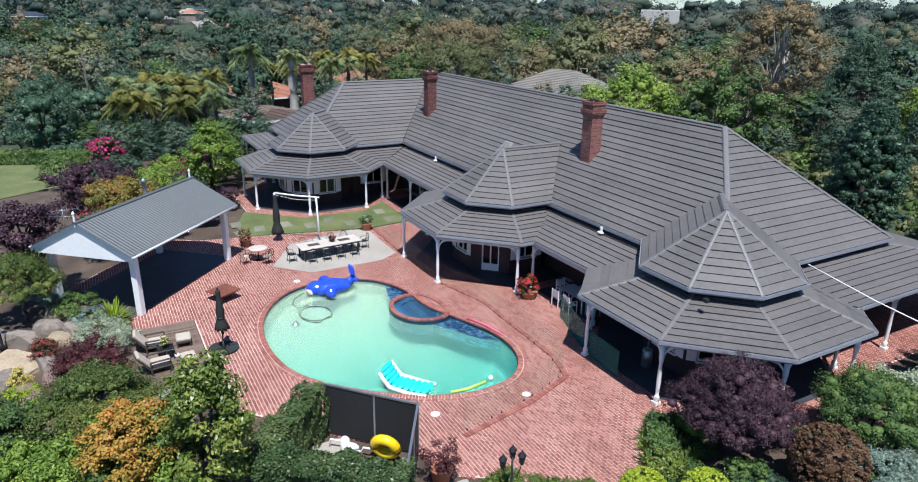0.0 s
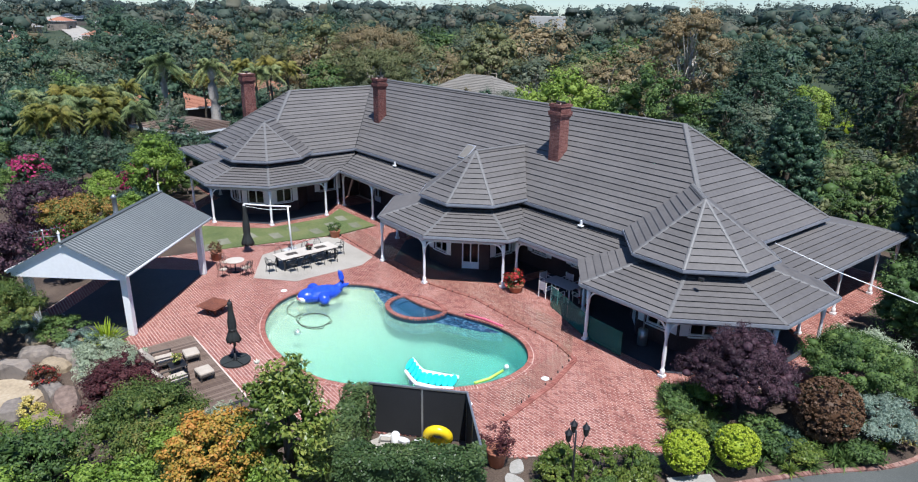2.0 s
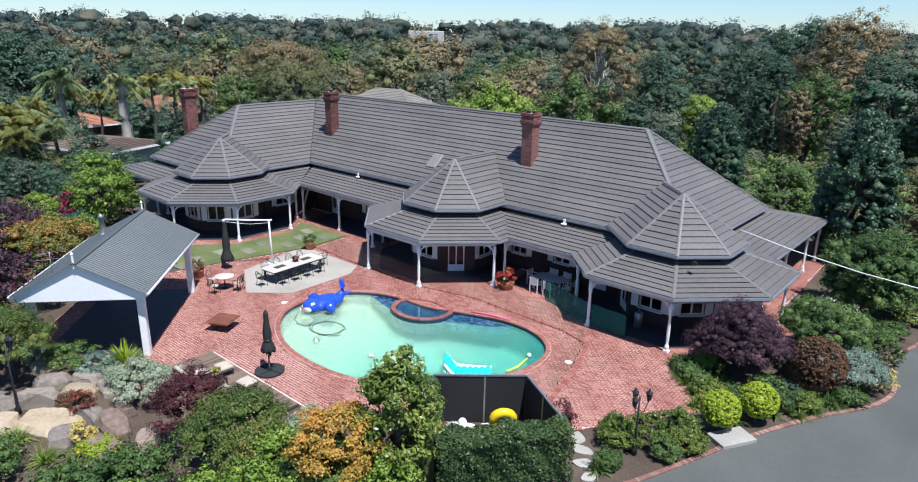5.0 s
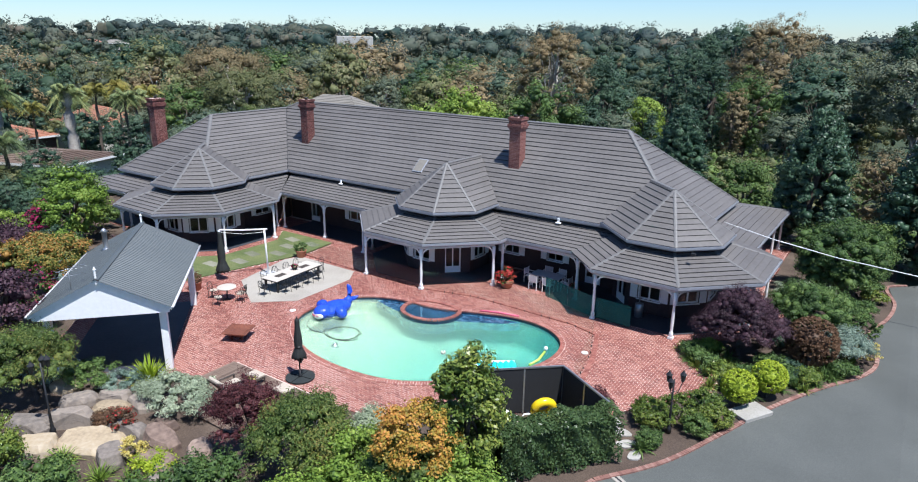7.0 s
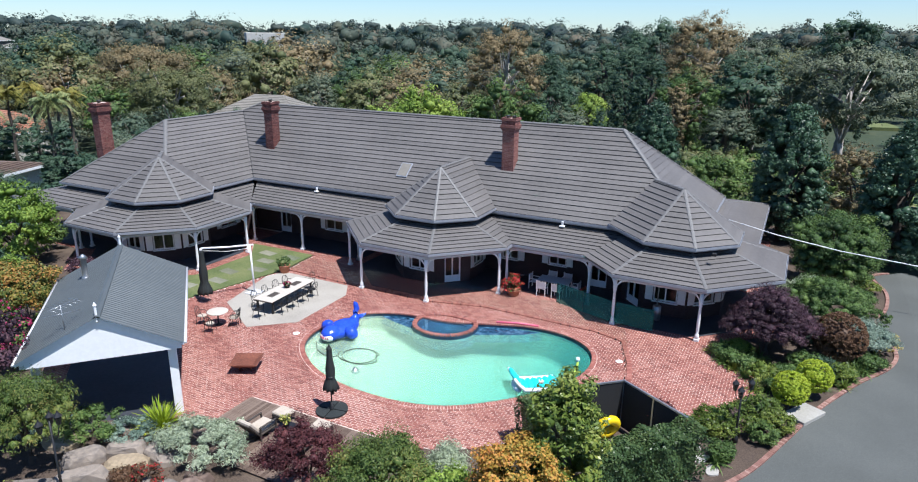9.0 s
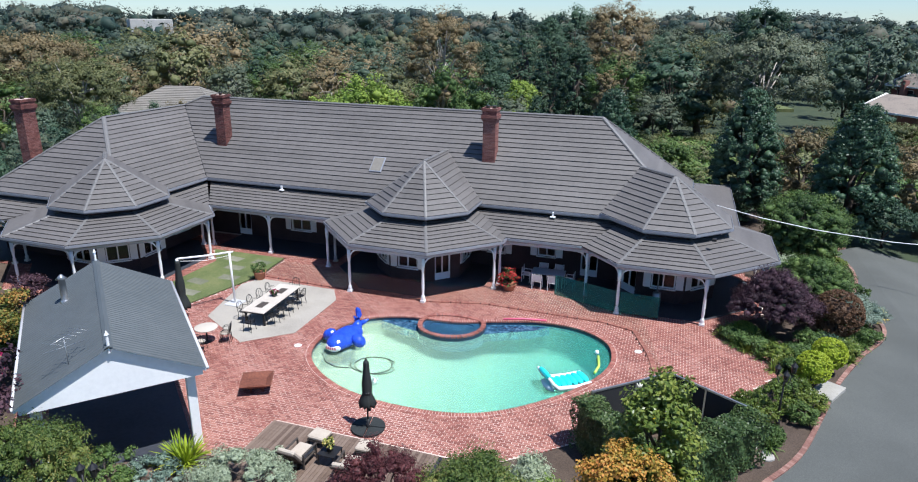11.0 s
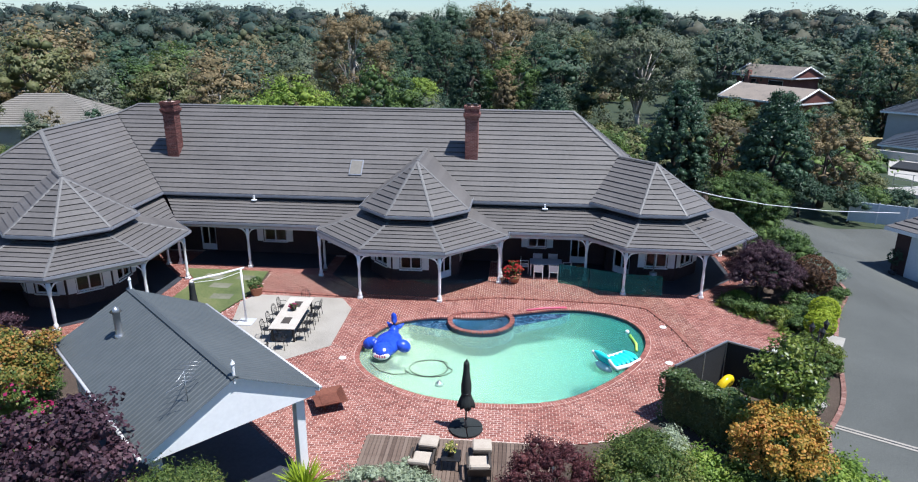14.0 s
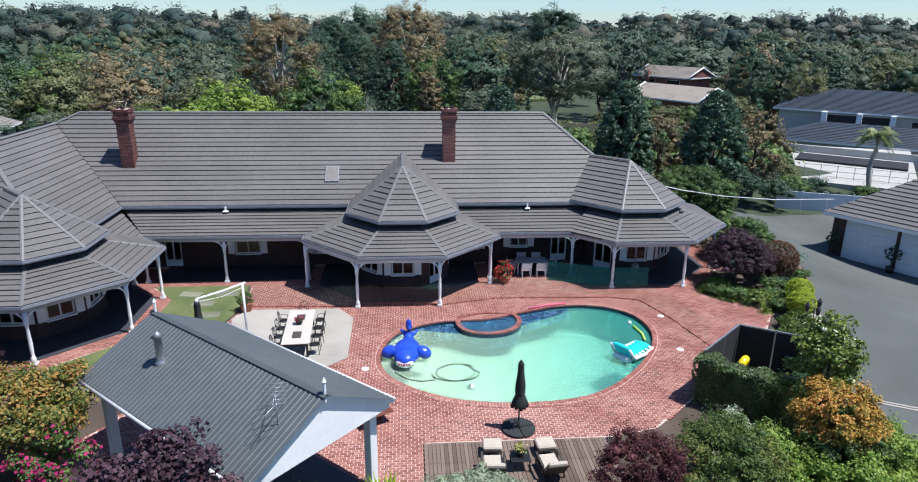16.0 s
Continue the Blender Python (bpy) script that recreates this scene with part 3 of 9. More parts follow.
def build_pool():
    k = len(POOL)

    def floor_at(x):
        return -1.0 - 0.85 * min(1, max(0, (x - 0.5) / 10)) ** 1.2
    bm = bmesh.new()
    rows = [[bm.verts.new((x, y, z if z > -1 else floor_at(x) + z + 2)) for x, y in offset_loop(POOL, -inset)] for inset, z in ((0.0, -0.06), (0.02, -1.75), (0.09, -1.95), (0.22, -2.0))]
    for lo, hi in zip(rows[1:], rows):
        for i in range(k):
            bm.faces.new((hi[i - 1], lo[i - 1], lo[i], hi[i]))
    es = [bm.edges.get((rows[3][i - 1], rows[3][i])) for i in range(k)]
    bmesh.ops.triangle_fill(bm, use_beauty=True, edges=es)
    bmesh.ops.recalc_face_normals(bm, faces=bm.faces)
    bmesh.ops.reverse_faces(bm, faces=bm.faces)
    for f in bm.faces:
        f.smooth = f.normal.z < 0.98 and f.normal.z > 0.05
    shell = bpy.data.meshes.new("shell")
    bm.to_mesh(shell)
    bm.free()
    part("shell", shell, M["plaster"], pool, "pale aqua plaster")
    part("water_line_tiles", ring(offset_loop(POOL, -0.015), offset_loop(POOL, 0.02), -0.32, -0.04), M["mosaic"], pool, "blue mosaic water line")
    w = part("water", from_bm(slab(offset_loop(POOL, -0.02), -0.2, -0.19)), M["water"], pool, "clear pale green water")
    w.visible_shadow = False
    # shallow mosaic shelves on both sides of the spa
    part("shelf", slab([(0.7, -7.75), (1.9, -8.1), (2.9, -8.3), (3.3, -7.0), (1.6, -7.2)], -0.62, -0.183), M["mosaic_wet"], pool, "blue mosaic shelf under the water")
    part("shelf", slab([(5.6, -7.7), (6.9, -7.0), (8.2, -6.3), (8.9, -5.6), (7.3, -5.9), (5.7, -6.5)], -0.62, -0.183), M["mosaic_wet"], pool, "blue mosaic shelf under the water")
    spa = part("spa_wall", ring(SPA, offset_loop(SPA, 0.22), -0.75, 0.02), M["mosaic"], pool, "blue mosaic spa wall")
    part("spa_floor", slab(SPA, -0.7, -0.165), M["mosaic"], pool)
    part("spa_bench", ring(offset_loop(SPA, -0.38), SPA, -0.6, -0.11), M["mosaic"], pool)
    sw = part("spa_water", from_bm(slab(offset_loop(SPA, -0.01), -0.06, -0.05)), M["spa_water"], pool)
    sw.visible_shadow = False


build_pool()


def loop_bricks(loop, width, z, parent, material, step=0.118, depth=0.09, gap=0.012):
    """Bricks set on end round a loop, outward from it."""
    pts = [Vector(p) for p in loop]
    seg = [(pts[i], pts[(i + 1) % len(pts)]) for i in range(len(pts))]
    total = sum((c - a).length for a, c in seg)
    count = int(total / step)
    me = from_bm(boxed(-(step - gap) / 2, (step - gap) / 2, 0, width, -depth, 0, bevel=0.006))
    me.materials.append(material)
    i, gone = 0, 0.0
    for q in range(count):
        s = (q + 0.5) * total / count
        while gone + (seg[i][1] - seg[i][0]).length < s:
            gone += (seg[i][1] - seg[i][0]).length
            i += 1
        a, c = seg[i]
        d = (c - a).normalized()
        p = a + d * (s - gone)
        ob = new("coping_brick", me)
        ob.parent = parent
        # x along the loop, y outward
        ob.matrix_basis = Matrix.Translation((p.x, p.y, z + 0.003 * math.sin(q * 5.1))) @ Matrix.Rotation(math.atan2(d.y, d.x) + math.pi, 4, "Z")


def loop_bricks_joined(loop, width, z, step=0.118, gap=0.012):
    """The same bricks as one mesh."""
    vs, fs = [], []
    pts = [Vector(p) for p in loop]
    seg = [(pts[i], pts[(i + 1) % len(pts)]) for i in range(len(pts))]
    total = sum((c - a).length for a, c in seg)
    count, i, gone = int(total / step), 0, 0.0
    for q in range(count):
        s = (q + 0.5) * total / count
        while gone + (seg[i][1] - seg[i][0]).length < s:
            gone += (seg[i][1] - seg[i][0]).length
            i += 1
        a, c = seg[i]
        d = (c - a).normalized()
        o = Vector((d.y, -d.x))
        p = a + d * (s - gone)
        h = (step - gap) / 2
        k = len(vs)
        zz = z + random.uniform(-0.003, 0.003)
        for u, v, w in ((-h, 0, zz), (h, 0, zz), (h, width, zz), (-h, width, zz), (-h, 0, z - 0.09), (h, 0, z - 0.09), (h, width, z - 0.09), (-h, width, z - 0.09)):
            t = p + d * u + o * v
            vs.append((t.x, t.y, w))
        fs += [(k, k + 3, k + 2, k + 1), (k, k + 1, k + 5, k + 4), (k + 1, k + 2, k + 6, k + 5), (k + 2, k + 3, k + 7, k + 6), (k + 3, k, k + 4, k + 7)]
    return mesh_of(vs, fs)

# ---------------------------------------------------------------- house
house = thing("house", "long brick house with grey tiled hip roofs and white verandah posts", "house")
UP, LOW, EAVE = 3.95, 2.86, 0.35


def clip(poly, n, d):
    """Keeps the part of a polygon (of (s, d) pairs) where p . n >= d."""
    out = []
    for i in range(len(poly)):
        a, c = poly[i], poly[(i + 1) % len(poly)]
        fa, fc = a[0] * n[0] + a[1] * n[1] - d, c[0] * n[0] + c[1] * n[1] - d
        if fa >= 0:
            out.append(a)
        if (fa >= 0) != (fc >= 0):
            t = fa / (fa - fc)
            out.append((a[0] + t * (c[0] - a[0]), a[1] + t * (c[1] - a[1])))
    return out


COURSES = [0]


def roof_plane(parent, corners, course=0.37, singly=True, name="roof_course"):
    """A roof slope of overlapping tile courses. The first two corners are the eave; all in one plane."""
    p = [Vector(c) for c in corners]
    u = (p[1] - p[0]).normalized()
    nrm = Vector((0, 0, 0))
    for i in range(1, len(p) - 1):
        nrm += (p[i] - p[0]).cross(p[i + 1] - p[0])
    nrm.normalize()
    if nrm.z < 0:
        nrm = -nrm
    v = nrm.cross(u).normalized()
    if v.z < 0:
        v = -v
    flat = [((q - p[0]).dot(u), (q - p[0]).dot(v)) for q in p]
    top = max(f[1] for f in flat)
    low = min(f[1] for f in flat)
    rest_v, rest_f = [], []
    k, d = 0, low
    while d < top - 0.02:
        strip = clip(clip(flat, (0, 1), d), (0, -1), -(d + course + 0.03))
        d0 = d
        d += course
        if len(strip) < 3:
            continue
        wob = 0.004 * math.sin(k * 2.7)
        k += 1
        vs, fs = [], []
        for s, t in strip:
            h = 0.012 + wob + 0.055 * max(0.0, 1 - (t - d0) / course)
            vs.append(p[0] + u * s + v * t + nrm * h)
        m = len(strip)
        for s, t in strip:
            vs.append(p[0] + u * s + v * t - nrm * 0.012)
        fs.append(tuple(range(m)))
        for i in range(m):
            j = (i + 1) % m
            fs.append((i, m + i, m + j, j))
        if singly:
            me = mesh_of(vs, fs)
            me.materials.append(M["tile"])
            me.materials.append(M["dark_trim_and_shade"])
            # butt faces painted dark: the shadow line below each course, in the colour
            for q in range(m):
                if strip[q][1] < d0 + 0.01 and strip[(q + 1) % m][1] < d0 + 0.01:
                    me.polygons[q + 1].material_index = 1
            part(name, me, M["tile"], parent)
            COURSES[0] += 1
        else:
            o = len(rest_v)
            rest_v += vs
            rest_f += [tuple(i + o for i in f) for f in fs]
    if rest_v:
        ob = part("roof_tiling", mesh_of(rest_v, rest_f), M["tile"], parent)
        tagged(ob, kind="stuff")


CAP_MESH = {}


def caps(parent, a, c, width=0.28, name="ridge_cap"):
    """Half-round capping tiles laid end to end along a ridge or hip."""
    a, c = Vector(a), Vector(c)
    d = c - a
    count = max(1, round(d.length / 0.55))
    t = d.normalized()
    side = t.cross(Vector((0, 0, 1))).normalized()
    up = side.cross(t).normalized()
    if width not in CAP_MESH:
        vs = [(math.cos(math.pi * j / 4) * width / 2, e, math.sin(math.pi * j / 4) * width * 0.26 + 0.012 + lift) for e, lift in ((0.0, 0.014), (1.0, 0.0)) for j in range(5)]
        fs = [(j, j + 1, 6 + j, 5 + j) for j in range(4)] + [(4, 3, 2, 1, 0), (5, 6, 7, 8, 9), (0, 5, 9, 4)]
        CAP_MESH[width] = mesh_of(vs, fs)
        CAP_MESH[width].materials.append(M["cap"])
    step = d.length / count
    for i in range(count):
        o = a + t * step * i
        m = Matrix((side, t * step * 1.05, up)).transposed().to_4x4()
        part(name, CAP_MESH[width], M["cap"], parent, at=Matrix.Translation(o) @ m)


def gutter(parent, pts, z, closed=False, drop=0.0):
    """A square gutter with a fascia board behind it, along plan points that run with the house on the left hand."""
    vs, fs = [], []
    prof = [(0.10, 0.03), (0.10, -0.10), (0.0, -0.12), (-0.03, -0.20), (-0.06, -0.20), (-0.06, 0.02), (0.02, 0.02), (0.02, -0.05), (0.08, -0.05), (0.08, 0.03)]
    k = len(pts)
    for i, pnt in enumerate(pts):
        q = Vector(pnt)
        dirs = []
        if i:
            dirs.append((q - Vector(pts[i - 1])).normalized())
        if i < k - 1:
            dirs.append((Vector(pts[i + 1]) - q).normalized())
        nn = sum((Vector((d.y, -d.x)) for d in dirs), Vector((0, 0)))
        nn = nn / len(dirs)
        nn = nn / max(0.3, nn.length_squared)
        for o, h in prof:
            vs.append((q.x + nn.x * o, q.y + nn.y * o, z + h))
    m = len(prof)
    for i in range(k - 1):
        for j in range(m):
            fs.append((i * m + j, i * m + (j + 1) % m, (i + 1) * m + (j + 1) % m, (i + 1) * m + j))
    fs.append(tuple(reversed(range(m))))
    fs.append(tuple(range((k - 1) * m, k * m)))
    me = mesh_of(vs, fs)
    return part("gutter", me, M["gutter"], parent)


roof = part("main_roof", boxed(-26.4, 14.6, 2.2, 11.4, UP - 0.12, UP - 0.06), M["soffit"], house, "grey tiled hip roof")
RY, RZ, RE, RW = 6.62, 8.7, 9.4, -20.4
FE, BE, EE, WE = 1.1, 12.3, 15.2, -26.95
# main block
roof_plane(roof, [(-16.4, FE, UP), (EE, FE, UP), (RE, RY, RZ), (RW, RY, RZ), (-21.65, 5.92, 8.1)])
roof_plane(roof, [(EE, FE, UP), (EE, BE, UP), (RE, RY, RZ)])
roof_plane(roof, [(EE, BE, UP), (WE, BE, UP), (RW, RY, RZ), (RE, RY, RZ)], singly=False)
roof_plane(roof, [(WE, BE, UP), (WE, 1.1, UP), (RW, RY, RZ)], singly=False)
# wing toward the garden
wing = part("wing_roof", boxed(-26.4, -17.0, -6.2, 2.2, UP - 0.12, UP - 0.06), M["soffit"], house, "grey tiled wing roof")
roof_plane(wing, [(-16.4, -6.75, UP), (-16.4, FE, UP), (-21.65, 5.92, 8.1), (-21.65, -1.75, 8.1)])
roof_plane(wing, [(WE, -6.75, UP), (-16.4, -6.75, UP), (-21.65, -1.75, 8.1)])
roof_plane(wing, [(WE, 6.5, UP), (WE, -6.75, UP), (-21.65, -1.75, 8.1), (-21.65, 5.92, 8.1)], singly=False)
caps(roof, (RW, RY, RZ), (RE, RY, RZ))
caps(roof, (RE, RY, RZ), (EE, FE, UP))
caps(roof, (RE, RY, RZ), (EE, BE, UP))
caps(roof, (RW, RY, RZ), (-21.65, 5.92, 8.1))
caps(wing, (-21.65, 5.92, 8.1), (-21.65, -1.75, 8.1))
caps(wing, (-21.65, -1.75, 8.1), (-16.4, -6.75, UP))
caps(wing, (-21.65, -1.75, 8.1), (WE, -6.75, UP))
part("valley", tube([(-16.4, FE, UP + 0.04), (-21.65, 5.92, 8.14)], 0.05, 4), M["dark_trim_and_shade"], roof)
gutter(roof, [(-16.4, FE - 0.02), (EE + 0.02, FE - 0.02), (EE + 0.02, BE + 0.02)], UP)
gutter(wing, [(WE, 6.0), (WE, -6.77), (-16.38, -6.77), (-16.38, FE)], UP)

# turret bays: octagons tied back to the roof by a short ridge
AP, AZ, AE = 3.12, 6.35, 4.1


def octo(ap, i):
    """Corner i of an octagon with that apothem; corner 0 is front left, anticlockwise."""
    rr = ap / math.cos(math.pi / 8)
    a = -math.pi / 2 - math.pi / 8 + i * math.pi / 4
    return rr * math.cos(a), rr * math.sin(a)


def turret(cx, cy, turn, back, left_b, right_b, low_faces, apex):
    """turn: degrees by which the tie ridge's direction is turned from +y. low_faces: the octagon sides that carry verandah roof."""
    c, s = math.cos(radians(turn)), math.sin(radians(turn))

    def at(x, y, z):
        return (cx + c * x - s * y, cy + s * x + c * y, z)
    t = part("turret_roof", lathe([(1.8, AE - 0.16), (1.8, AE - 0.12)], 8), M["soffit"], house, "octagonal turret roof of grey tiles")
    t.matrix_basis = Matrix.Translation((cx, cy, 0))
    inv = Matrix.Translation((-cx, -cy, 0))

    def put(pts):
        return [tuple(inv @ Vector(at(*q))) for q in pts]
    o = [octo(AP, i) for i in range(8)]
    for i in (7, 0, 1):
        a, d = o[i], o[(i + 1) % 8]
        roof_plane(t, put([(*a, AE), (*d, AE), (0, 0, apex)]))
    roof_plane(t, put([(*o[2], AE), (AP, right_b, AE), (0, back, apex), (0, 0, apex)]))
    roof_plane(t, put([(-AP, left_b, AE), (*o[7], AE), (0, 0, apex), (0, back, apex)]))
    ap = put([(0, 0, apex)])[0]
    for i in (7, 0, 1, 2):
        caps(t, ap, put([(*o[i], AE)])[0], 0.2, "hip_cap")
    caps(t, ap, put([(0, back, apex)])[0], 0.26)
    gutter(t, [q[:2] for q in put([(-AP, left_b, 0), (*o[7], 0), (*o[0], 0), (*o[1], 0), (*o[2], 0), (AP, right_b, 0)])], AE)
    return t


def low_octagon(cx, cy, sides, ap_in=2.72, ap_out=5.45, z_in=3.66):
    """Verandah roof round a turret. sides: which sides (0 faces the garden, then anticlockwise from above) with how far along each runs."""
    ov = part("verandah_roof", lathe([(2.7, z_in - 0.1), (2.7, z_in - 0.06)], 8), M["soffit"], house, "skirt roof of grey tiles round a turret")
    ov.matrix_basis = Matrix.Translation((cx, cy, 0))
    for i, (f0, f1) in sides.items():
        a, d = Vector(octo(ap_out, i)), Vector(octo(ap_out, (i + 1) % 8))
        e, f = Vector(octo(ap_in, i)), Vector(octo(ap_in, (i + 1) % 8))
        aa, dd, ee, ff = a.lerp(d, f0), a.lerp(d, f1), e.lerp(f, min(f0, 0) if f0 <= 0 else 0), e.lerp(f, 1)
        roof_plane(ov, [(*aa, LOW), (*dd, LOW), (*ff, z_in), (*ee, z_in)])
        part("lining", mesh_of([(*aa, LOW - 0.02), (*dd, LOW - 0.02), (*ff, z_in - 0.08), (*ee, z_in - 0.08), (*aa, LOW - 0.05), (*dd, LOW - 0.05), (*ff, z_in - 0.12), (*ee, z_in - 0.12)],
                              [(0, 1, 2, 3), (7, 6, 5, 4), (0, 4, 5, 1), (1, 5, 6, 2), (2, 6, 7, 3), (3, 7, 4, 0)]), M["soffit"], ov)
        if f0 <= 0:
            caps(ov, (*e, z_in), (*a, LOW), 0.2, "hip_cap")
    return ov


TURRETS = [(14.05, 1.76, 45, 2.75, 2.2, 1.5, 6.37), (0.05, -0.08, 0, 3.95, 1.25, 1.25, 6.52), (-18.0, -5.6, 45, 2.2, 1.6, 1.4, 6.33)]
for cx, cy, turn, back, lb, rb, apex in TURRETS:
    turret(cx, cy, turn, back, lb, rb, (), apex)
low1 = low_octagon(14.05, 1.8, {7: (0.35, 1), 0: (0, 1), 1: (0, 1), 2: (0, 1), 3: (0, 0.4)})
low2 = low_octagon(0.0, 0.0, {6: (0.66, 1), 7: (0, 1), 0: (0, 1), 1: (0, 1), 2: (0, 0.34)})
low3 = low_octagon(-18.05, -5.56, {5: (0, 1), 6: (0, 1), 7: (0, 1), 0: (0, 1), 1: (0, 1), 2: (0, 1), 3: (0, 0.6)})
gutter(low1, [(-3.95, -3.3), octo(5.45, 0), octo(5.45, 1), octo(5.45, 2), octo(5.45, 3), (3.9, 3.75)], LOW)
gutter(low2, [(-5.45, -1.5), octo(5.45, 7), octo(5.45, 0), octo(5.45, 1), octo(5.45, 2), (5.45, -1.5)], LOW)
gutter(low3, [octo(5.45, 6), octo(5.45, 7), octo(5.45, 0), octo(5.45, 1), octo(5.45, 2), octo(5.45, 3), (3.75, 4.06)], LOW)

# straight verandah roofs between the turrets and round the ends
WALL_Y, LZ = 1.5, 3.62


def link(eave, inner, label):
    ob = part("verandah_roof", mesh_of([(*eave[0], LOW - 0.06), (*eave[1], LOW - 0.06), (*inner[1], LZ - 0.1), (*inner[0], LZ - 0.1), (*eave[0], LOW - 0.02), (*eave[1], LOW - 0.02), (*inner[1], LZ - 0.06), (*inner[0], LZ - 0.06)],
                                      [(3, 2, 1, 0), (4, 5, 6, 7), (0, 1, 5, 4), (1, 2, 6, 5), (2, 3, 7, 6), (3, 0, 4, 7)]), M["soffit"], house, label)
    roof_plane(ob, [(*eave[0], LOW), (*eave[1], LOW), (*inner[1], LZ), (*inner[0], LZ)])
    gutter(ob, [eave[0], eave[1]], LOW)
    return ob


link([(5.45, -1.5), (10.1, -1.5)], [(2.5, WALL_Y), (11.9, WALL_Y)], "straight verandah roof of grey tiles")
link([(-14.3, -1.5), (-5.45, -1.5)], [(-16.4, WALL_Y), (-2.5, WALL_Y)], "straight verandah roof of grey tiles")
corner = part("verandah_roof", mesh_of([(-16.7, 1.5, 3.52), (-14.3, -1.5, 2.8), (-14.3, -3.2, 2.8), (-16.7, -3.2, 3.52), (-16.7, 1.5, 3.57), (-14.3, -1.5, 2.84), (-14.3, -3.2, 2.84), (-16.7, -3.2, 3.57)],
                                       [(0, 1, 2, 3), (7, 6, 5, 4), (0, 4, 5, 1), (1, 5, 6, 2), (2, 6, 7, 3), (3, 7, 4, 0)]), M["soffit"], house, "corner verandah roof of grey tiles")
roof_plane(corner, [(-14.3, -3.2, LOW), (-14.3, -1.5, LOW), (-16.7, 1.5, LZ), (-16.7, -3.2, LZ)])
end = link([(17.95, 5.55), (17.95, 16.5)], [(14.8, 3.0), (14.8, 12.2)], "end verandah roof of grey tiles")
caps(end, (14.8, 12.2, LZ), (17.95, 16.5, LOW), 0.2, "hip_cap")
link([(17.95, 16.5), (-30.1, 16.5)], [(14.8, 12.2), (-26.5, 12.2)], "rear verandah roof of grey tiles")
link([(-30.1, 16.5), (-30.1, -8.6)], [(-26.5, 12.2), (-26.5, -6.3)], "side verandah roof of grey tiles")
link([(-30.1, -8.6), (-23.2, -8.6)], [(-26.5, -6.3), (-20.4, -6.3)], "side verandah roof of grey tiles")


# walls with openings
def wall(name, a, c, z0, z1, openings, material, thick=0.24):
    """A wall from a to c with rectangular openings (start, end, sill, head) along it; its outer face is on the right hand."""
    a, c = Vector((*a, 0)), Vector((*c, 0))
    length = (c - a).length
    m = Matrix.Translation(a) @ Matrix.Rotation(math.atan2(c.y - a.y, c.x - a.x), 4, "Z")
    bm = bmesh.new()
    x = 0.0
    for s, e, sill, head in sorted(openings):
        box(bm, x, s, 0, thick, z0, z1, m=m)
        if sill > z0 + 0.02:
            box(bm, s, e, 0, thick, z0, sill, m=m)
        box(bm, s, e, 0, thick, head, z1, m=m)
        x = e
    box(bm, x, length, 0, thick, z0, z1, m=m)
    ob = part(name, bm, material, house)
    for s, e, sill, head in openings:
        window(ob, m, s, e, sill, head)
    return ob


def window(parent, m, s, e, sill, head):
    """White sashes, glass, a sill and shutters in an opening."""
    bm = bmesh.new()
    w = 0.07
    door = sill < 0.3
    for x0, x1, z0, z1 in ((s, s + w, sill, head), (e - w, e, sill, head), (s + w, e - w, sill, sill + w), (s + w, e - w, head - w, head)):
        box(bm, x0, x1, 0.05, 0.15, z0, z1, m=m)
    mids = 1 if e - s < 1.6 else 2
    for i in range(1, mids + 1):
        x = s + (e - s) * i / (mids + 1)
        box(bm, x - 0.035, x + 0.035, 0.06, 0.14, sill + w, head - w, m=m)
    if door:
        box(bm, s + w, e - w, 0.07, 0.13, sill + w, 0.45, m=m)
    fr = part("window_frame", bm, M["white"], parent, "white timber frame")
    g = part("pane", boxed(s + w, e - w, 0.095, 0.105, sill + w, head - w, m=m), M["fence_glass"], parent)
    if not door:
        part("window_sill", boxed(s - 0.05, e + 0.05, -0.06, 0.1, sill - 0.07, sill - 0.003, bevel=0.01, m=m), M["white"], parent)
        for x0, x1 in ((s - 0.42, s - 0.02), (e + 0.02, e + 0.42)):
            b2 = boxed(x0, x1, -0.045, -0.005, sill, head, bevel=0.012, m=m)
            part("shutter", b2, M["white"], parent, "white louvred shutter")


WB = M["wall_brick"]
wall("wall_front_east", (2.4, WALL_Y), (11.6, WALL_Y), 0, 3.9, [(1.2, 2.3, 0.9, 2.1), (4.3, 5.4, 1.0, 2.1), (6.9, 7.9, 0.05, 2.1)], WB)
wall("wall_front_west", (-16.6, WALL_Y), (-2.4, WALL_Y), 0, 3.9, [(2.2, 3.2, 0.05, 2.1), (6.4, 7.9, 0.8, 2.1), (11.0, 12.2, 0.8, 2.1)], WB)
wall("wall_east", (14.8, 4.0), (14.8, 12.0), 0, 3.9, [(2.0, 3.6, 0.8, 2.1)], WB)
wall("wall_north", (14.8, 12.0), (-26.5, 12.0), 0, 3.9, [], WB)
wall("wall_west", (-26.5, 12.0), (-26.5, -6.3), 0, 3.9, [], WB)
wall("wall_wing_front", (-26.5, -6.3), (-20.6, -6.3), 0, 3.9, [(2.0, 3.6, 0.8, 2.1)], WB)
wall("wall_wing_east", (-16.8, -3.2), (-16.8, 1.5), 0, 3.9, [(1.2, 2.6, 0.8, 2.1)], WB)
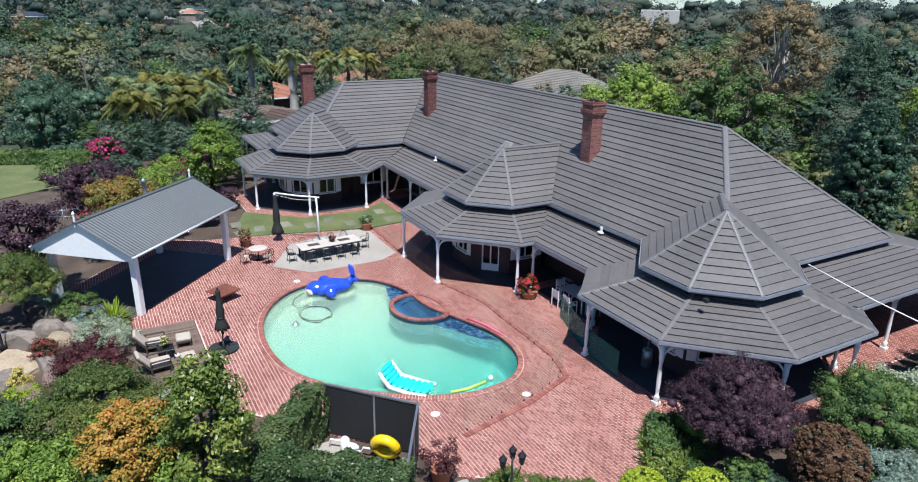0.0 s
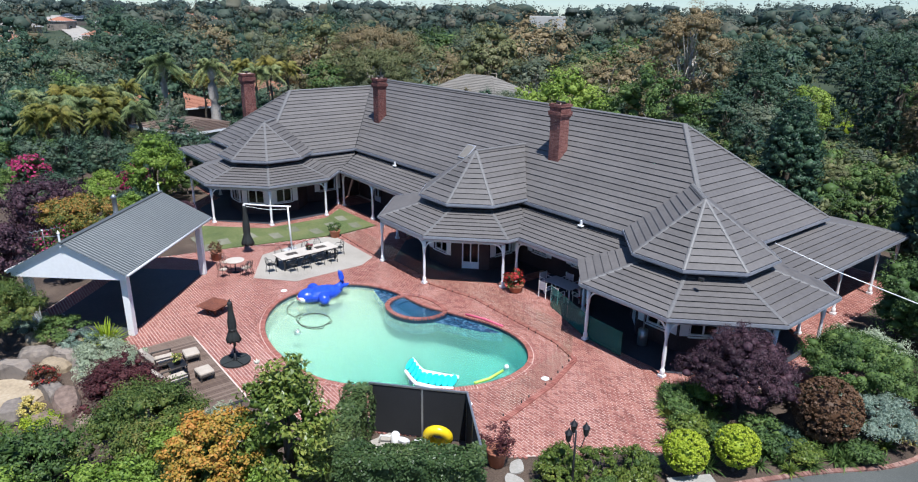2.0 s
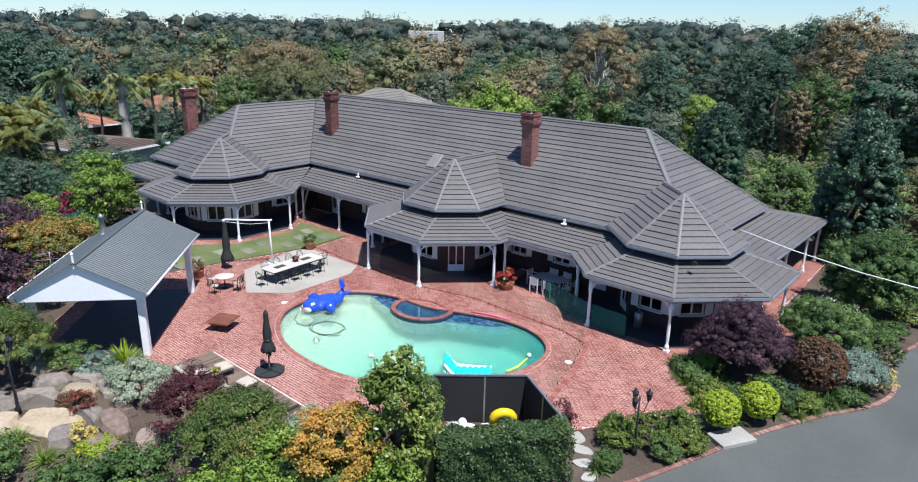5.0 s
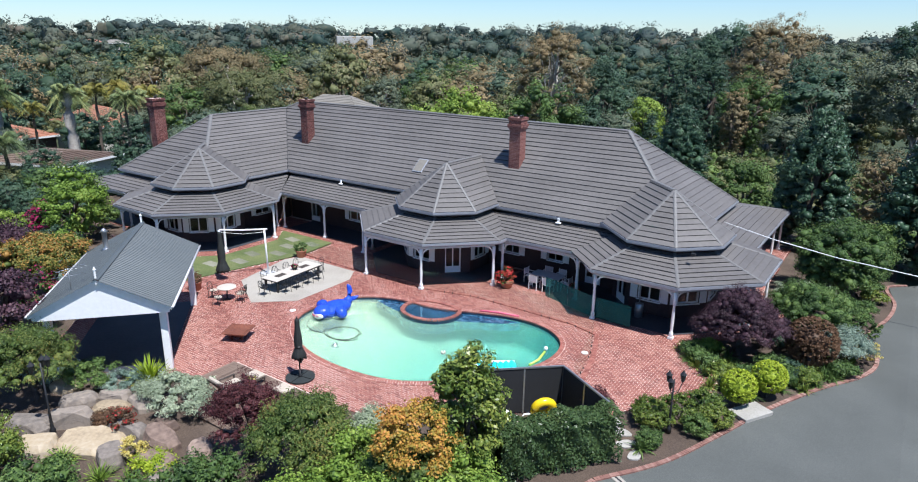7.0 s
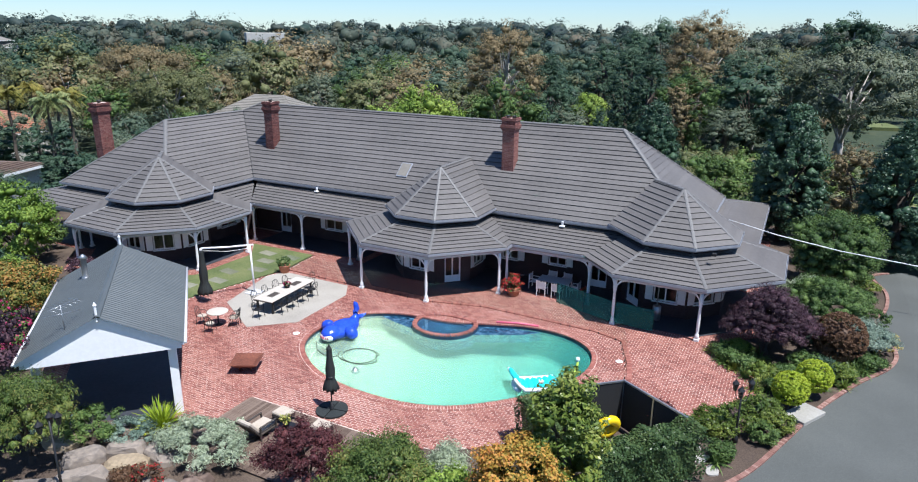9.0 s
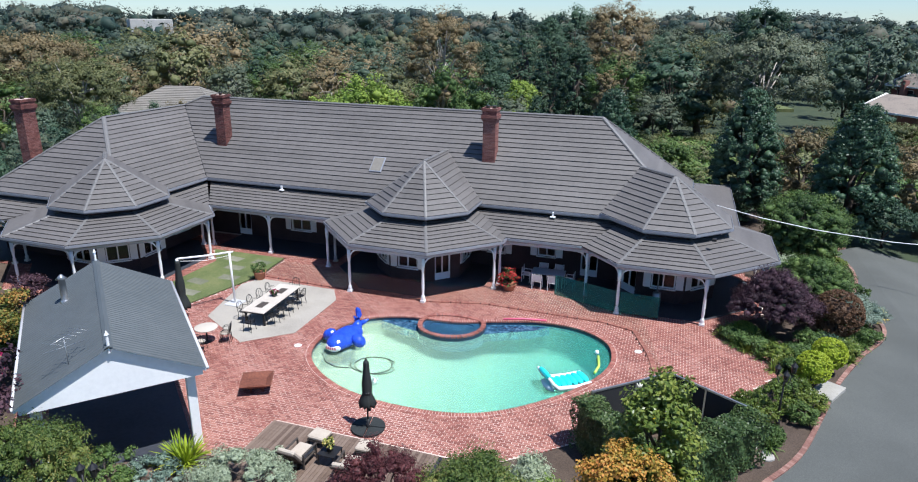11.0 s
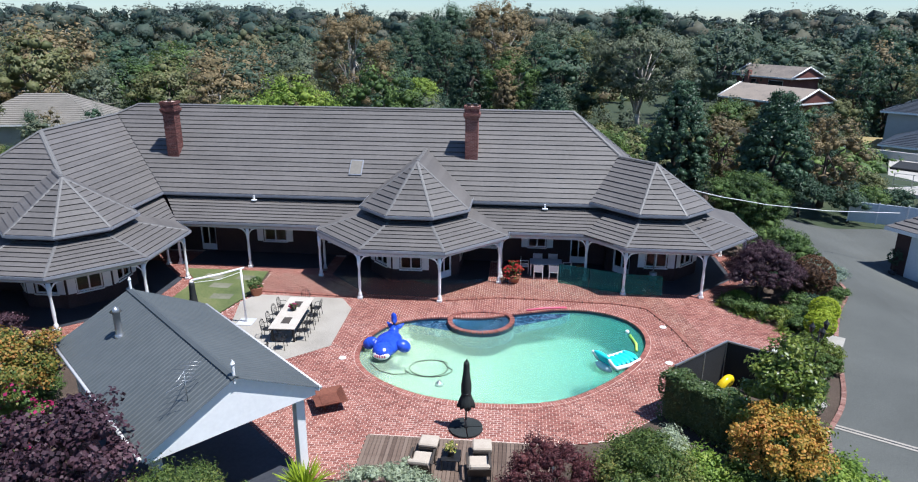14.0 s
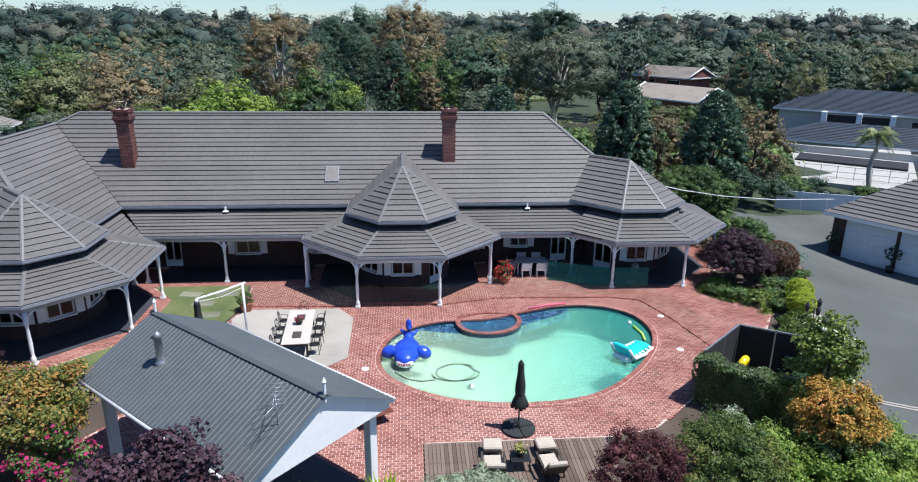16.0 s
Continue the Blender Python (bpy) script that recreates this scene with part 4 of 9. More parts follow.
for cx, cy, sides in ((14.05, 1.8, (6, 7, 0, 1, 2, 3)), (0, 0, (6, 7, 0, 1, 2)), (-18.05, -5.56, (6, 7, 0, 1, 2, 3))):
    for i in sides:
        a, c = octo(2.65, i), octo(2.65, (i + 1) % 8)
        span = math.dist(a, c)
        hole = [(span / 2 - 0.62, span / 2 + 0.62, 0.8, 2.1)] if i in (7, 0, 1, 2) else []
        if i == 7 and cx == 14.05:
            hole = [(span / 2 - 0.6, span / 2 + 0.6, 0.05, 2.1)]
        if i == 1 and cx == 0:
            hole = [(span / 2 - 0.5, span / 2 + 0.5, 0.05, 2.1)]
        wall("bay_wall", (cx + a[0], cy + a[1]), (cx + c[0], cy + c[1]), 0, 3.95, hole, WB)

# verandah posts and beams
POST = lathe([(0.105, 0), (0.105, 0.32), (0.085, 0.36), (0.06, 0.4), (0.075, 0.55), (0.085, 1.0), (0.062, 1.75), (0.075, 1.8), (0.095, 1.84), (0.075, 1.88), (0.1, 1.95), (0.1, 2.46)], 10)
POST.materials.append(M["white"])


def bracket(parent, x, y, dx, dy, r=0.5):
    """A curved fretwork bracket from a post's head out along the beam."""
    vs, fs, k = [], [], 7
    for i in range(k):
        t = i / (k - 1) * math.pi / 2
        o, z = 0.08 + r * (1 - math.cos(t)), 2.44 - r * (1 - math.sin(t))
        for q in (-0.02, 0.02):
            vs.append((x + dx * o - dy * q, y + dy * o + dx * q, z))
            vs.append((x + dx * o * 1.0 - dy * q, y + dy * o + dx * q, min(2.46, z + 0.09 + 0.05 * i / k)))
    for i in range(k - 1):
        a, c = i * 4, i * 4 + 4
        fs += [(a, c, c + 1, a + 1), (a + 3, c + 3, c + 2, a + 2), (a + 1, c + 1, c + 3, a + 3), (a + 2, c + 2, c, a)]
    return mesh_of(vs, fs)


def colonnade(points, ends=True):
    """Posts at plan points and a beam from each to the next."""
    for i, (x, y) in enumerate(points):
        post = part("verandah_post", POST, M["white"], house, "white turned verandah post", Matrix.Translation((x, y, 0)))
        part("foot", boxed(-0.13, 0.13, -0.13, 0.13, 0, 0.12, bevel=0.01), M["white"], post)
        for j in (i - 1, i + 1):
            if 0 <= j < len(points):
                d = (Vector(points[j]) - Vector((x, y)))
                if d.length > 1.3:
                    d.normalize()
                    part("bracket", bracket(None, 0, 0, d.x, d.y), M["white"], post)
    for a, c in zip(points, points[1:]):
        a, c = Vector((*a, 0)), Vector((*c, 0))
        m = Matrix.Translation(a) @ Matrix.Rotation(math.atan2(c.y - a.y, c.x - a.x), 4, "Z")
        part("verandah_beam", boxed(-0.04, (c - a).length + 0.04, -0.07, 0.07, 2.46, 2.88, bevel=0.008, m=m), M["beam"], house)


def ring_points(cx, cy, ap, ids):
    return [(cx + octo(ap, i)[0], cy + octo(ap, i)[1]) for i in ids]


g1 = ring_points(14.0, 1.85, 5.05, (0, 1, 2, 3))
g2 = ring_points(-0.2, 0.0, 5.22, (7, 0, 1, 2))
g3 = ring_points(-18.05, -5.56, 5.1, (7, 0, 1, 2, 3))
colonnade([(5.1, -1.25), (10.0, -1.25)])
colonnade([(10.0, -1.2), *g1, (17.6, 5.35), (17.6, 9.0), (17.6, 13.4), (17.6, 16.2)])
colonnade([(-5.45, -1.2), g2[0], g2[1], g2[2], g2[3]])
colonnade([(-14.55, -1.1), (-10.1, -1.2), (-5.45, -1.2)])
colonnade([(-29.8, 4.0), (-29.8, -2.0), (-29.8, -8.3), (-23.4, -8.3), g3[0], g3[1], g3[2], g3[3], g3[4], (-15.25, -1.25)])

# chimneys of single bricks, corbelled at the top


def chimney(cx, cy, z0, z1, w, dep, pots=1):
    ch = part("chimney", boxed(cx - w / 2 + 0.02, cx + w / 2 - 0.02, cy - dep / 2 + 0.02, cy + dep / 2 - 0.02, z0, z1 - 0.02), M["mortar"], house, "red brick chimney with a corbelled head")
    vs, fs = [], []
    course, q = 0.086, 0
    z = z0
    while z < z1 - 0.04:
        top = z1 - z
        grow = 0.0
        if top < 0.86:
            grow = min(0.12, (0.86 - top) * 0.45)
        if top < 0.42:
            grow = 0.05
        if top < 0.2:
            grow = 0.1
        hw, hd = w / 2 + grow, dep / 2 + grow
        for side in range(4):
            ln = 2 * (hw if side % 2 == 0 else hd)
            n0 = max(2, round(ln / 0.24))
            for i in range(n0 + (q % 2)):
                a = (i - 0.5 * (q % 2)) * ln / n0
                e = a + ln / n0
                a, e = max(0, a) + 0.005, min(ln, e) - 0.005
                if e - a < 0.03:
                    continue
                k = len(vs)
                pr = random.uniform(-0.004, 0.004)
                for al, ou in ((a, pr), (e, pr), (e, -0.1), (a, -0.1)):
                    if side == 0:
                        x, y = -hw + al, -hd - ou
                    elif side == 1:
                        x, y = hw + ou, -hd + al
                    elif side == 2:
                        x, y = hw - al, hd + ou
                    else:
                        x, y = -hw - ou, hd - al
                    vs += [(cx + x, cy + y, z + 0.004), (cx + x, cy + y, z + course - 0.006)]
                fs += [(k, k + 2, k + 3, k + 1), (k + 1, k + 3, k + 5, k + 7), (k, k + 6, k + 4, k + 2), (k + 2, k + 4, k + 5, k + 3), (k + 6, k, k + 1, k + 7)]
        z += course
        q += 1
    bricks = part("bricks", mesh_of(vs, fs), M["chimney_brick"], ch)
    tagged(bricks, kind="stuff")
    for i in range(pots):
        x = cx + (i - (pots - 1) / 2) * 0.4
        pot = lathe([(0.13, z1 - 0.05), (0.12, z1 + 0.1), (0.15, z1 + 0.12), (0.15, z1 + 0.16)], 10)
        part("chimney_pot", pot, M["black"], ch, at=Matrix.Translation((x, cy, 0)))
    part("flashing", boxed(cx - w / 2 - 0.08, cx + w / 2 + 0.08, cy - dep / 2 - 0.1, cy - dep / 2 - 0.02, z0 + 0.2, z0 + 0.42), M["steel"], ch)
    return ch


chimney(2.95, 3.8, 5.3, 9.3, 0.8, 0.75, 2)
chimney(-16.5, 3.55, 5.1, 9.3, 0.75, 0.75, 1)
chimney(-26.4, -3.4, 2.8, 9.25, 0.75, 0.95, 1)

# skylight let into the main slope
slope = Matrix.Translation((-4.28, 2.78, 5.42)) @ Matrix.Rotation(math.atan2(RZ - UP, RY - FE), 4, "X")
skl = part("skylight", boxed(-0.42, 0.42, -0.6, 0.6, 0.0, 0.11, bevel=0.02, m=slope), M["gutter"], house, "flat skylight with a pale frame")
part("pane", boxed(-0.35, 0.35, -0.52, 0.52, 0.112, 0.12, m=slope), M["pale_tile"], skl, "pale opaque pane")
# small lamps and vents on the eaves
for x, y, z in ((7.6, 0.98, UP - 0.05), (-10.4, 0.98, UP - 0.05)):
    v = part("downpipe_head", boxed(x - 0.16, x + 0.16, y - 0.16, y + 0.02, z - 0.3, z - 0.22, bevel=0.02), M["white"], house)
    part("pipe", boxed(x - 0.05, x + 0.05, y - 0.08, y + 0.02, z - 0.22, z + 0.02), M["white"], v)
sp = part("floodlight", boxed(16.15, 16.37, -1.55, -1.4, AE - 0.2, AE - 0.04, bevel=0.02), M["black"], house)
cable = part("power_cable", tube([(16.3, 4.3, 4.4), (18.9, 4.75, 3.75), (22.0, 5.2, 3.2), (26.0, 5.6, 2.8), (30.6, 5.9, 2.72)], 0.025, 5), M["white"], house, "white overhead cable")


# ---------------------------------------------------------------- pavilion
pav = thing("garden_pavilion", "open gabled pavilion with a dark corrugated roof and white posts", "pavilion")
F, A2 = Vector((-2.02, -21.6, 0)), Vector((-8.5, -15.8, 0))
ax = (A2 - F).normalized()
sd = Vector((ax.y, -ax.x, 0))
if sd.y > 0 and sd.x < 0:
    sd = -sd
HALF, PR, PE = 2.72, 4.54, 3.14


def pv(along, side, z):
    q = F + ax * along + sd * side
    return Vector((q.x, q.y, z))


PLEN = (A2 - F).length
for sgn in (-1, 1):
    vs, fs, al = [], [], []
    while len(al) < 4 * int((PLEN + 0.26) / 0.19):
        o = -0.14 + 0.19 * (len(al) // 4)
        al += [(o, 0.05), (o + 0.115, 0.05), (o + 0.14, 0.07), (o + 0.165, 0.07)]
    al.append((PLEN + 0.14, 0.05))
    k = len(al) - 1
    for i in range(k + 1):
        a, h = al[i]
        vs += [pv(a, 0, PR + h), pv(a, sgn * HALF, PE + h)]
    for i in range(k):
        fs.append((2 * i, 2 * i + 1, 2 * i + 3, 2 * i + 2))
    part("roof_sheet", mesh_of(vs, fs), M["corrugated"], pav, "dark grey corrugated sheet")
    part("lining", mesh_of([pv(0, 0, PR), pv(0, sgn * HALF, PE), pv(PLEN, sgn * HALF, PE), pv(PLEN, 0, PR), pv(0, 0, PR - 0.05), pv(0, sgn * HALF, PE - 0.05), pv(PLEN, sgn * HALF, PE - 0.05), pv(PLEN, 0, PR - 0.05)],
                           [(0, 1, 2, 3), (7, 6, 5, 4), (0, 4, 5, 1), (1, 5, 6, 2), (2, 6, 7, 3), (3, 7, 4, 0)]), M["soffit"], pav)
    g = part("gutter", tube([pv(-0.05, sgn * (HALF + 0.05), PE), pv(PLEN + 0.05, sgn * (HALF + 0.05), PE)], 0.06, 6), M["beam"], pav)
    for al in (0.0, PLEN):
        part("barge_board", mesh_of([pv(al - 0.06, 0, PR + 0.04), pv(al - 0.06, sgn * HALF, PE + 0.04), pv(al - 0.06, sgn * HALF, PE - 0.1), pv(al - 0.06, 0, PR - 0.1),
                                     pv(al - 0.02, 0, PR + 0.04), pv(al - 0.02, sgn * HALF, PE + 0.04), pv(al - 0.02, sgn * HALF, PE - 0.1), pv(al - 0.02, 0, PR - 0.1)],
                                    [(0, 1, 2, 3), (7, 6, 5, 4), (0, 4, 5, 1), (1, 5, 6, 2), (2, 6, 7, 3), (3, 7, 4, 0)]), M["white"], pav)
part("ridge_cap", mesh_of([pv(a, s, PR + 0.12 - abs(s) * 0.5 - d) for d in (0, 0.03) for a in (-0.16, PLEN + 0.16) for s in (-0.12, 0, 0.12)],
                         [(0, 1, 4, 3), (1, 2, 5, 4), (9, 10, 7, 6), (10, 11, 8, 7), (0, 3, 9, 6), (2, 8, 11, 5), (0, 6, 7, 1), (1, 7, 8, 2), (3, 4, 10, 9), (4, 5, 11, 10)]), M["corrugated"], pav)
for al in (0.0, PLEN):
    d = 0.05
    part("gable", mesh_of([pv(al + d, -HALF + 0.1, PE - 0.25), pv(al + d, HALF - 0.1, PE - 0.25), pv(al + d, HALF - 0.1, PE), pv(al + d, 0, PR - 0.04), pv(al + d, -HALF + 0.1, PE),
                           pv(al + d + 0.05, -HALF + 0.1, PE - 0.25), pv(al + d + 0.05, HALF - 0.1, PE - 0.25), pv(al + d + 0.05, HALF - 0.1, PE), pv(al + d + 0.05, 0, PR - 0.04), pv(al + d + 0.05, -HALF + 0.1, PE)],
                          [(0, 1, 2, 3, 4), (9, 8, 7, 6, 5), (0, 5, 6, 1), (1, 6, 7, 2), (2, 7, 8, 3), (3, 8, 9, 4), (4, 9, 5, 0)]), M["white"], pav, "white boarded gable")
    f = part("finial", lathe([(0.045, PR - 0.15), (0.045, PR + 0.45), (0.07, PR + 0.47), (0.03, PR + 0.55), (0.01, PR + 0.6)], 8), M["white"], pav, at=Matrix.Translation((pv(al - 0.06, 0, 0).x, pv(al - 0.06, 0, 0).y, 0)))
turn_p = math.atan2(ax.y, ax.x)
for al in (0.55, PLEN - 0.6):
    for s in (-2.25, 2.25):
        q = pv(al, s, 0)
        part("post", boxed(-0.15, 0.15, -0.15, 0.15, 0, 3.1, bevel=0.015), M["white"], pav, "white square post", Matrix.Translation((q.x, q.y, 0)) @ Matrix.Rotation(turn_p, 4, "Z"))
for s in (-2.25, 2.25):
    q, q2 = pv(0.55, s, 0), pv(PLEN - 0.6, s, 0)
    part("beam", tube([(q.x, q.y, 3.0), (q2.x, q2.y, 3.0)], 0.1, 4), M["white"], pav)
q = Vector((-7.52, -18.3, 0))
fl = part("flue", lathe([(0.17, 3.6), (0.17, 3.98), (0.14, 4.02), (0.12, 4.06), (0.12, 4.84), (0.2, 4.86), (0.03, 5.04)], 14), M["steel"], pav, "galvanised flue with a cone cap", Matrix.Translation((q.x, q.y, 0)))
q = pv(0.55, -1.15, 0)
an = part("aerial_mast", tube([(q.x, q.y, 3.8), (q.x, q.y, 4.95)], 0.015, 5), M["steel"], pav, "metal television aerial")
part("boom", tube([pv(0.2, -1.5, 4.9), pv(1.1, -0.7, 4.9)], 0.012, 4), M["steel"], an)
part("boom", tube([pv(0.35, -1.75, 4.6), pv(0.8, -0.6, 4.6)], 0.012, 4), M["steel"], an)
for i in range(6):
    part("element", tube([pv(0.25 + 0.16 * i - 0.22, -1.46 + 0.14 * i + 0.25, 4.9), pv(0.25 + 0.16 * i + 0.22, -1.46 + 0.14 * i - 0.25, 4.9)], 0.008, 4), M["steel"], an)

# dark sheets under the verandah and pavilion roofs, shade put into the colour
vf = thing("verandah_floor", "dark sheets under the verandah roofs with shade in their colour", "floor", kind="structure")
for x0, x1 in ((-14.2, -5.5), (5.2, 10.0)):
    part("shade_strip", boxed(x0, x1, -1.0, 2.0, -0.02, 0.012), M["shade_dark"], vf)
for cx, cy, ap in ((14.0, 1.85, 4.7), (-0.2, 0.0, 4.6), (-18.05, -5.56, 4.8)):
    part("shade_bay", slab([(cx + octo(ap, i)[0], cy + octo(ap, i)[1]) for i in range(8)], -0.02, 0.017), M["shade_dark"], vf)
part("shade_strip", boxed(-29.6, -22.6, -8.1, -2.0, -0.02, 0.014), M["shade_dark"], vf)
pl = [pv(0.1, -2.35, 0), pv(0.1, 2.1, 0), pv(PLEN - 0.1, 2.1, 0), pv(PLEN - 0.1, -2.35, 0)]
solid("pavilion_shade_floor", slab([(q.x, q.y) for q in pl], -0.02, 0.014), M["shade_dark"], "dark sheet inside the pavilion with shade in its colour", "floor", kind="structure")

# ---------------------------------------------------------------- plants
def leaf_mesh(pts, out, size, rng, flat=0.55, aspect=0.55, droop=0.0, tri=False):
    """Pointed leaves at pts, turned partly outward along out. size may be an array."""
    k = len(pts)
    o = out / (np.linalg.norm(out, axis=1)[:, None] + 1e-9)
    nrm = o * flat * 1.5 + rng.normal(0, 0.5, (k, 3)) + np.array([0, 0, 0.3])
    nrm /= np.linalg.norm(nrm, axis=1)[:, None]
    nrm[(nrm * o).sum(1) < 0] *= -1
    ref = rng.normal(0, 1, (k, 3)) + out * 0.4 + np.array([0, 0, -droop])
    t = np.cross(nrm, ref)
    t /= np.linalg.norm(t, axis=1)[:, None] + 1e-9
    b = np.cross(nrm, t)
    if droop:
        t, b = b, t
    s = (np.asarray(size) * rng.uniform(0.65, 1.3, k))[:, None]
    v = np.empty((k, 4, 3))
    v[:, 0], v[:, 2] = pts - t * s * 0.5, pts + t * s * 0.5
    v[:, 1] = pts + b * s * 0.5 * aspect + nrm * s * 0.08
    v[:, 3] = pts - b * s * 0.5 * aspect + nrm * s * 0.08
    c = 4
    if tri:
        c, v = 3, v[:, [0, 1, 3]] * 1.0
        v[:, 0] = pts + t * s * 0.5
    me = bpy.data.meshes.new("leaves")
    me.vertices.add(c * k)
    me.vertices.foreach_set("co", v.reshape(-1))
    me.loops.add(c * k)
    me.loops.foreach_set("vertex_index", np.arange(c * k, dtype=np.int32))
    me.polygons.add(k)
    me.polygons.foreach_set("loop_start", np.arange(0, c * k, c, dtype=np.int32))
    me.update()
    me.validate()
    if tri:
        # shade far leaves as the crown they belong to
        me.polygons.foreach_set("use_smooth", np.ones(k, dtype=bool))
        sm = o * 0.7 + nrm * 0.3 + np.array([0, 0, 0.15])
        sm /= np.linalg.norm(sm, axis=1)[:, None]
        me.normals_split_custom_set_from_vertices(np.repeat(sm, 3, axis=0).tolist())
    return me


def ico(level):
    bm = bmesh.new()
    bmesh.ops.create_icosphere(bm, subdivisions=level, radius=1.0)
    v = np.array([tuple(v.co) for v in bm.verts])
    f = np.array([[v.index for v in f.verts] for f in bm.faces])
    bm.free()
    return v, f


ICO_V, ICO_F = ico(1)
FINE_V, FINE_F = ico(2)


def inner_mesh(centres, radii, rng, fine=False):
    """The shaded inside of a crown: uneven lumps of foliage under the outer leaves."""
    ico_v, ico_f = (FINE_V, FINE_F) if fine else (ICO_V, ICO_F)
    k, nv = len(centres), len(ico_v)
    bump = 1 + rng.normal(0, 0.24 if fine else 0.16, (k, nv, 1))
    size = np.asarray(radii)
    size = size[:, None, :] if size.ndim == 2 else size[:, None, None] * np.array([1, 1, 0.8])
    v = centres[:, None, :] + ico_v[None] * bump * size
    f = (ico_f[None] + (np.arange(k) * nv)[:, None, None]).reshape(-1, 3)
    me = bpy.data.meshes.new("inner")
    me.vertices.add(k * nv)
    me.vertices.foreach_set("co", v.reshape(-1))
    me.loops.add(f.size)
    me.loops.foreach_set("vertex_index", f.reshape(-1).astype(np.int32))
    me.polygons.add(len(f))
    me.polygons.foreach_set("loop_start", np.arange(0, f.size, 3, dtype=np.int32))
    me.update()
    me.validate()
    return me


def crown_points(rng, r, clumps, leaves, clump=0.3, shape="ball", hollow=0.55, lean=0.35, even=False):
    """Points of a crown of radii r round its middle: clumps on an uneven shell, leaves round them."""
    d = rng.normal(0, 1, (clumps, 3))
    d /= np.linalg.norm(d, axis=1)[:, None]
    if shape == "dome":
        d[:, 2] = np.abs(d[:, 2]) * 1.15 - 0.25
    rad = rng.uniform(hollow, 1.0, clumps) ** 0.6
    lump = 1 + 0.16 * np.sin(d[:, 0] * 5 + rng.uniform(0, 6)) * np.cos(d[:, 1] * 4 + rng.uniform(0, 6)) + 0.1 * np.sin(d[:, 2] * 7 + rng.uniform(0, 6))
    c = d * (rad * lump * 0 + 1 if even else rad * lump)[:, None]
    if shape == "cone":
        h = rng.uniform(0, 1, clumps) ** 0.8
        a = rng.uniform(0, 6.283, clumps)
        rr = (1 - h) ** 0.75 * rng.uniform(0.55, 1.05, clumps)
        c = np.stack([rr * np.cos(a), rr * np.sin(a), h * 2 - 1], 1)
        d = np.stack([np.cos(a), np.sin(a), 0.5 + 0 * a], 1)
    if shape == "column":
        h = rng.uniform(0, 1, clumps)
        a = rng.uniform(0, 6.283, clumps)
        rr = np.minimum(1, (1.02 - h) * 2.2) ** 0.6 * np.minimum(1, 0.72 + h * 1.5) * rng.uniform(0.72, 1.05, clumps)
        c = np.stack([rr * np.cos(a), rr * np.sin(a), h * 2 - 1], 1)
        d = np.stack([np.cos(a), np.sin(a), 0.3 + 0 * a], 1)
    which = rng.integers(0, clumps, leaves)
    size = rng.uniform(0.6, 1.3, clumps)[which, None] * clump
    q = rng.normal(0, 1, (leaves, 3))
    q /= np.linalg.norm(q, axis=1)[:, None]
    q[:, 2] = np.where(rng.random(leaves) < 0.6, np.abs(q[:, 2]), q[:, 2])
    p = c[which] * np.array(r) + q * rng.uniform(0.45, 1.12, (leaves, 1)) * size * np.array([1, 1, 0.8])
    out = d[which] * lean + q * (1.25 - lean)
    return p, out, c * np.array(r)


def limbs(rng, base, top, radius, targets, bark_seg=7):
    """A tapered trunk with limbs that reach toward some of the clumps."""
    base, top = Vector(base), Vector(top)
    pts, rad = [], []
    for i in range(6):
        t = i / 5
        w = Vector((rng.normal(0, 0.05), rng.normal(0, 0.05), 0)) * (top - base).length * 0.4 * (t > 0)
        pts.append(base.lerp(top, t) + w)
        rad.append(radius * (1.25 - 0.85 * t))
    meshes = [tube(pts, radius, bark_seg, taper=rad)]
    for tg in targets:
        s = pts[int(rng.integers(2, 6))]
        e = Vector(tg)
        mid = s.lerp(e, 0.5) + Vector((0, 0, (e - s).length * 0.12))
        meshes.append(tube([s, mid, e], radius, 5, taper=[radius * 0.42, radius * 0.27, radius * 0.08]))
    return join(*meshes)


PLANT = [0]


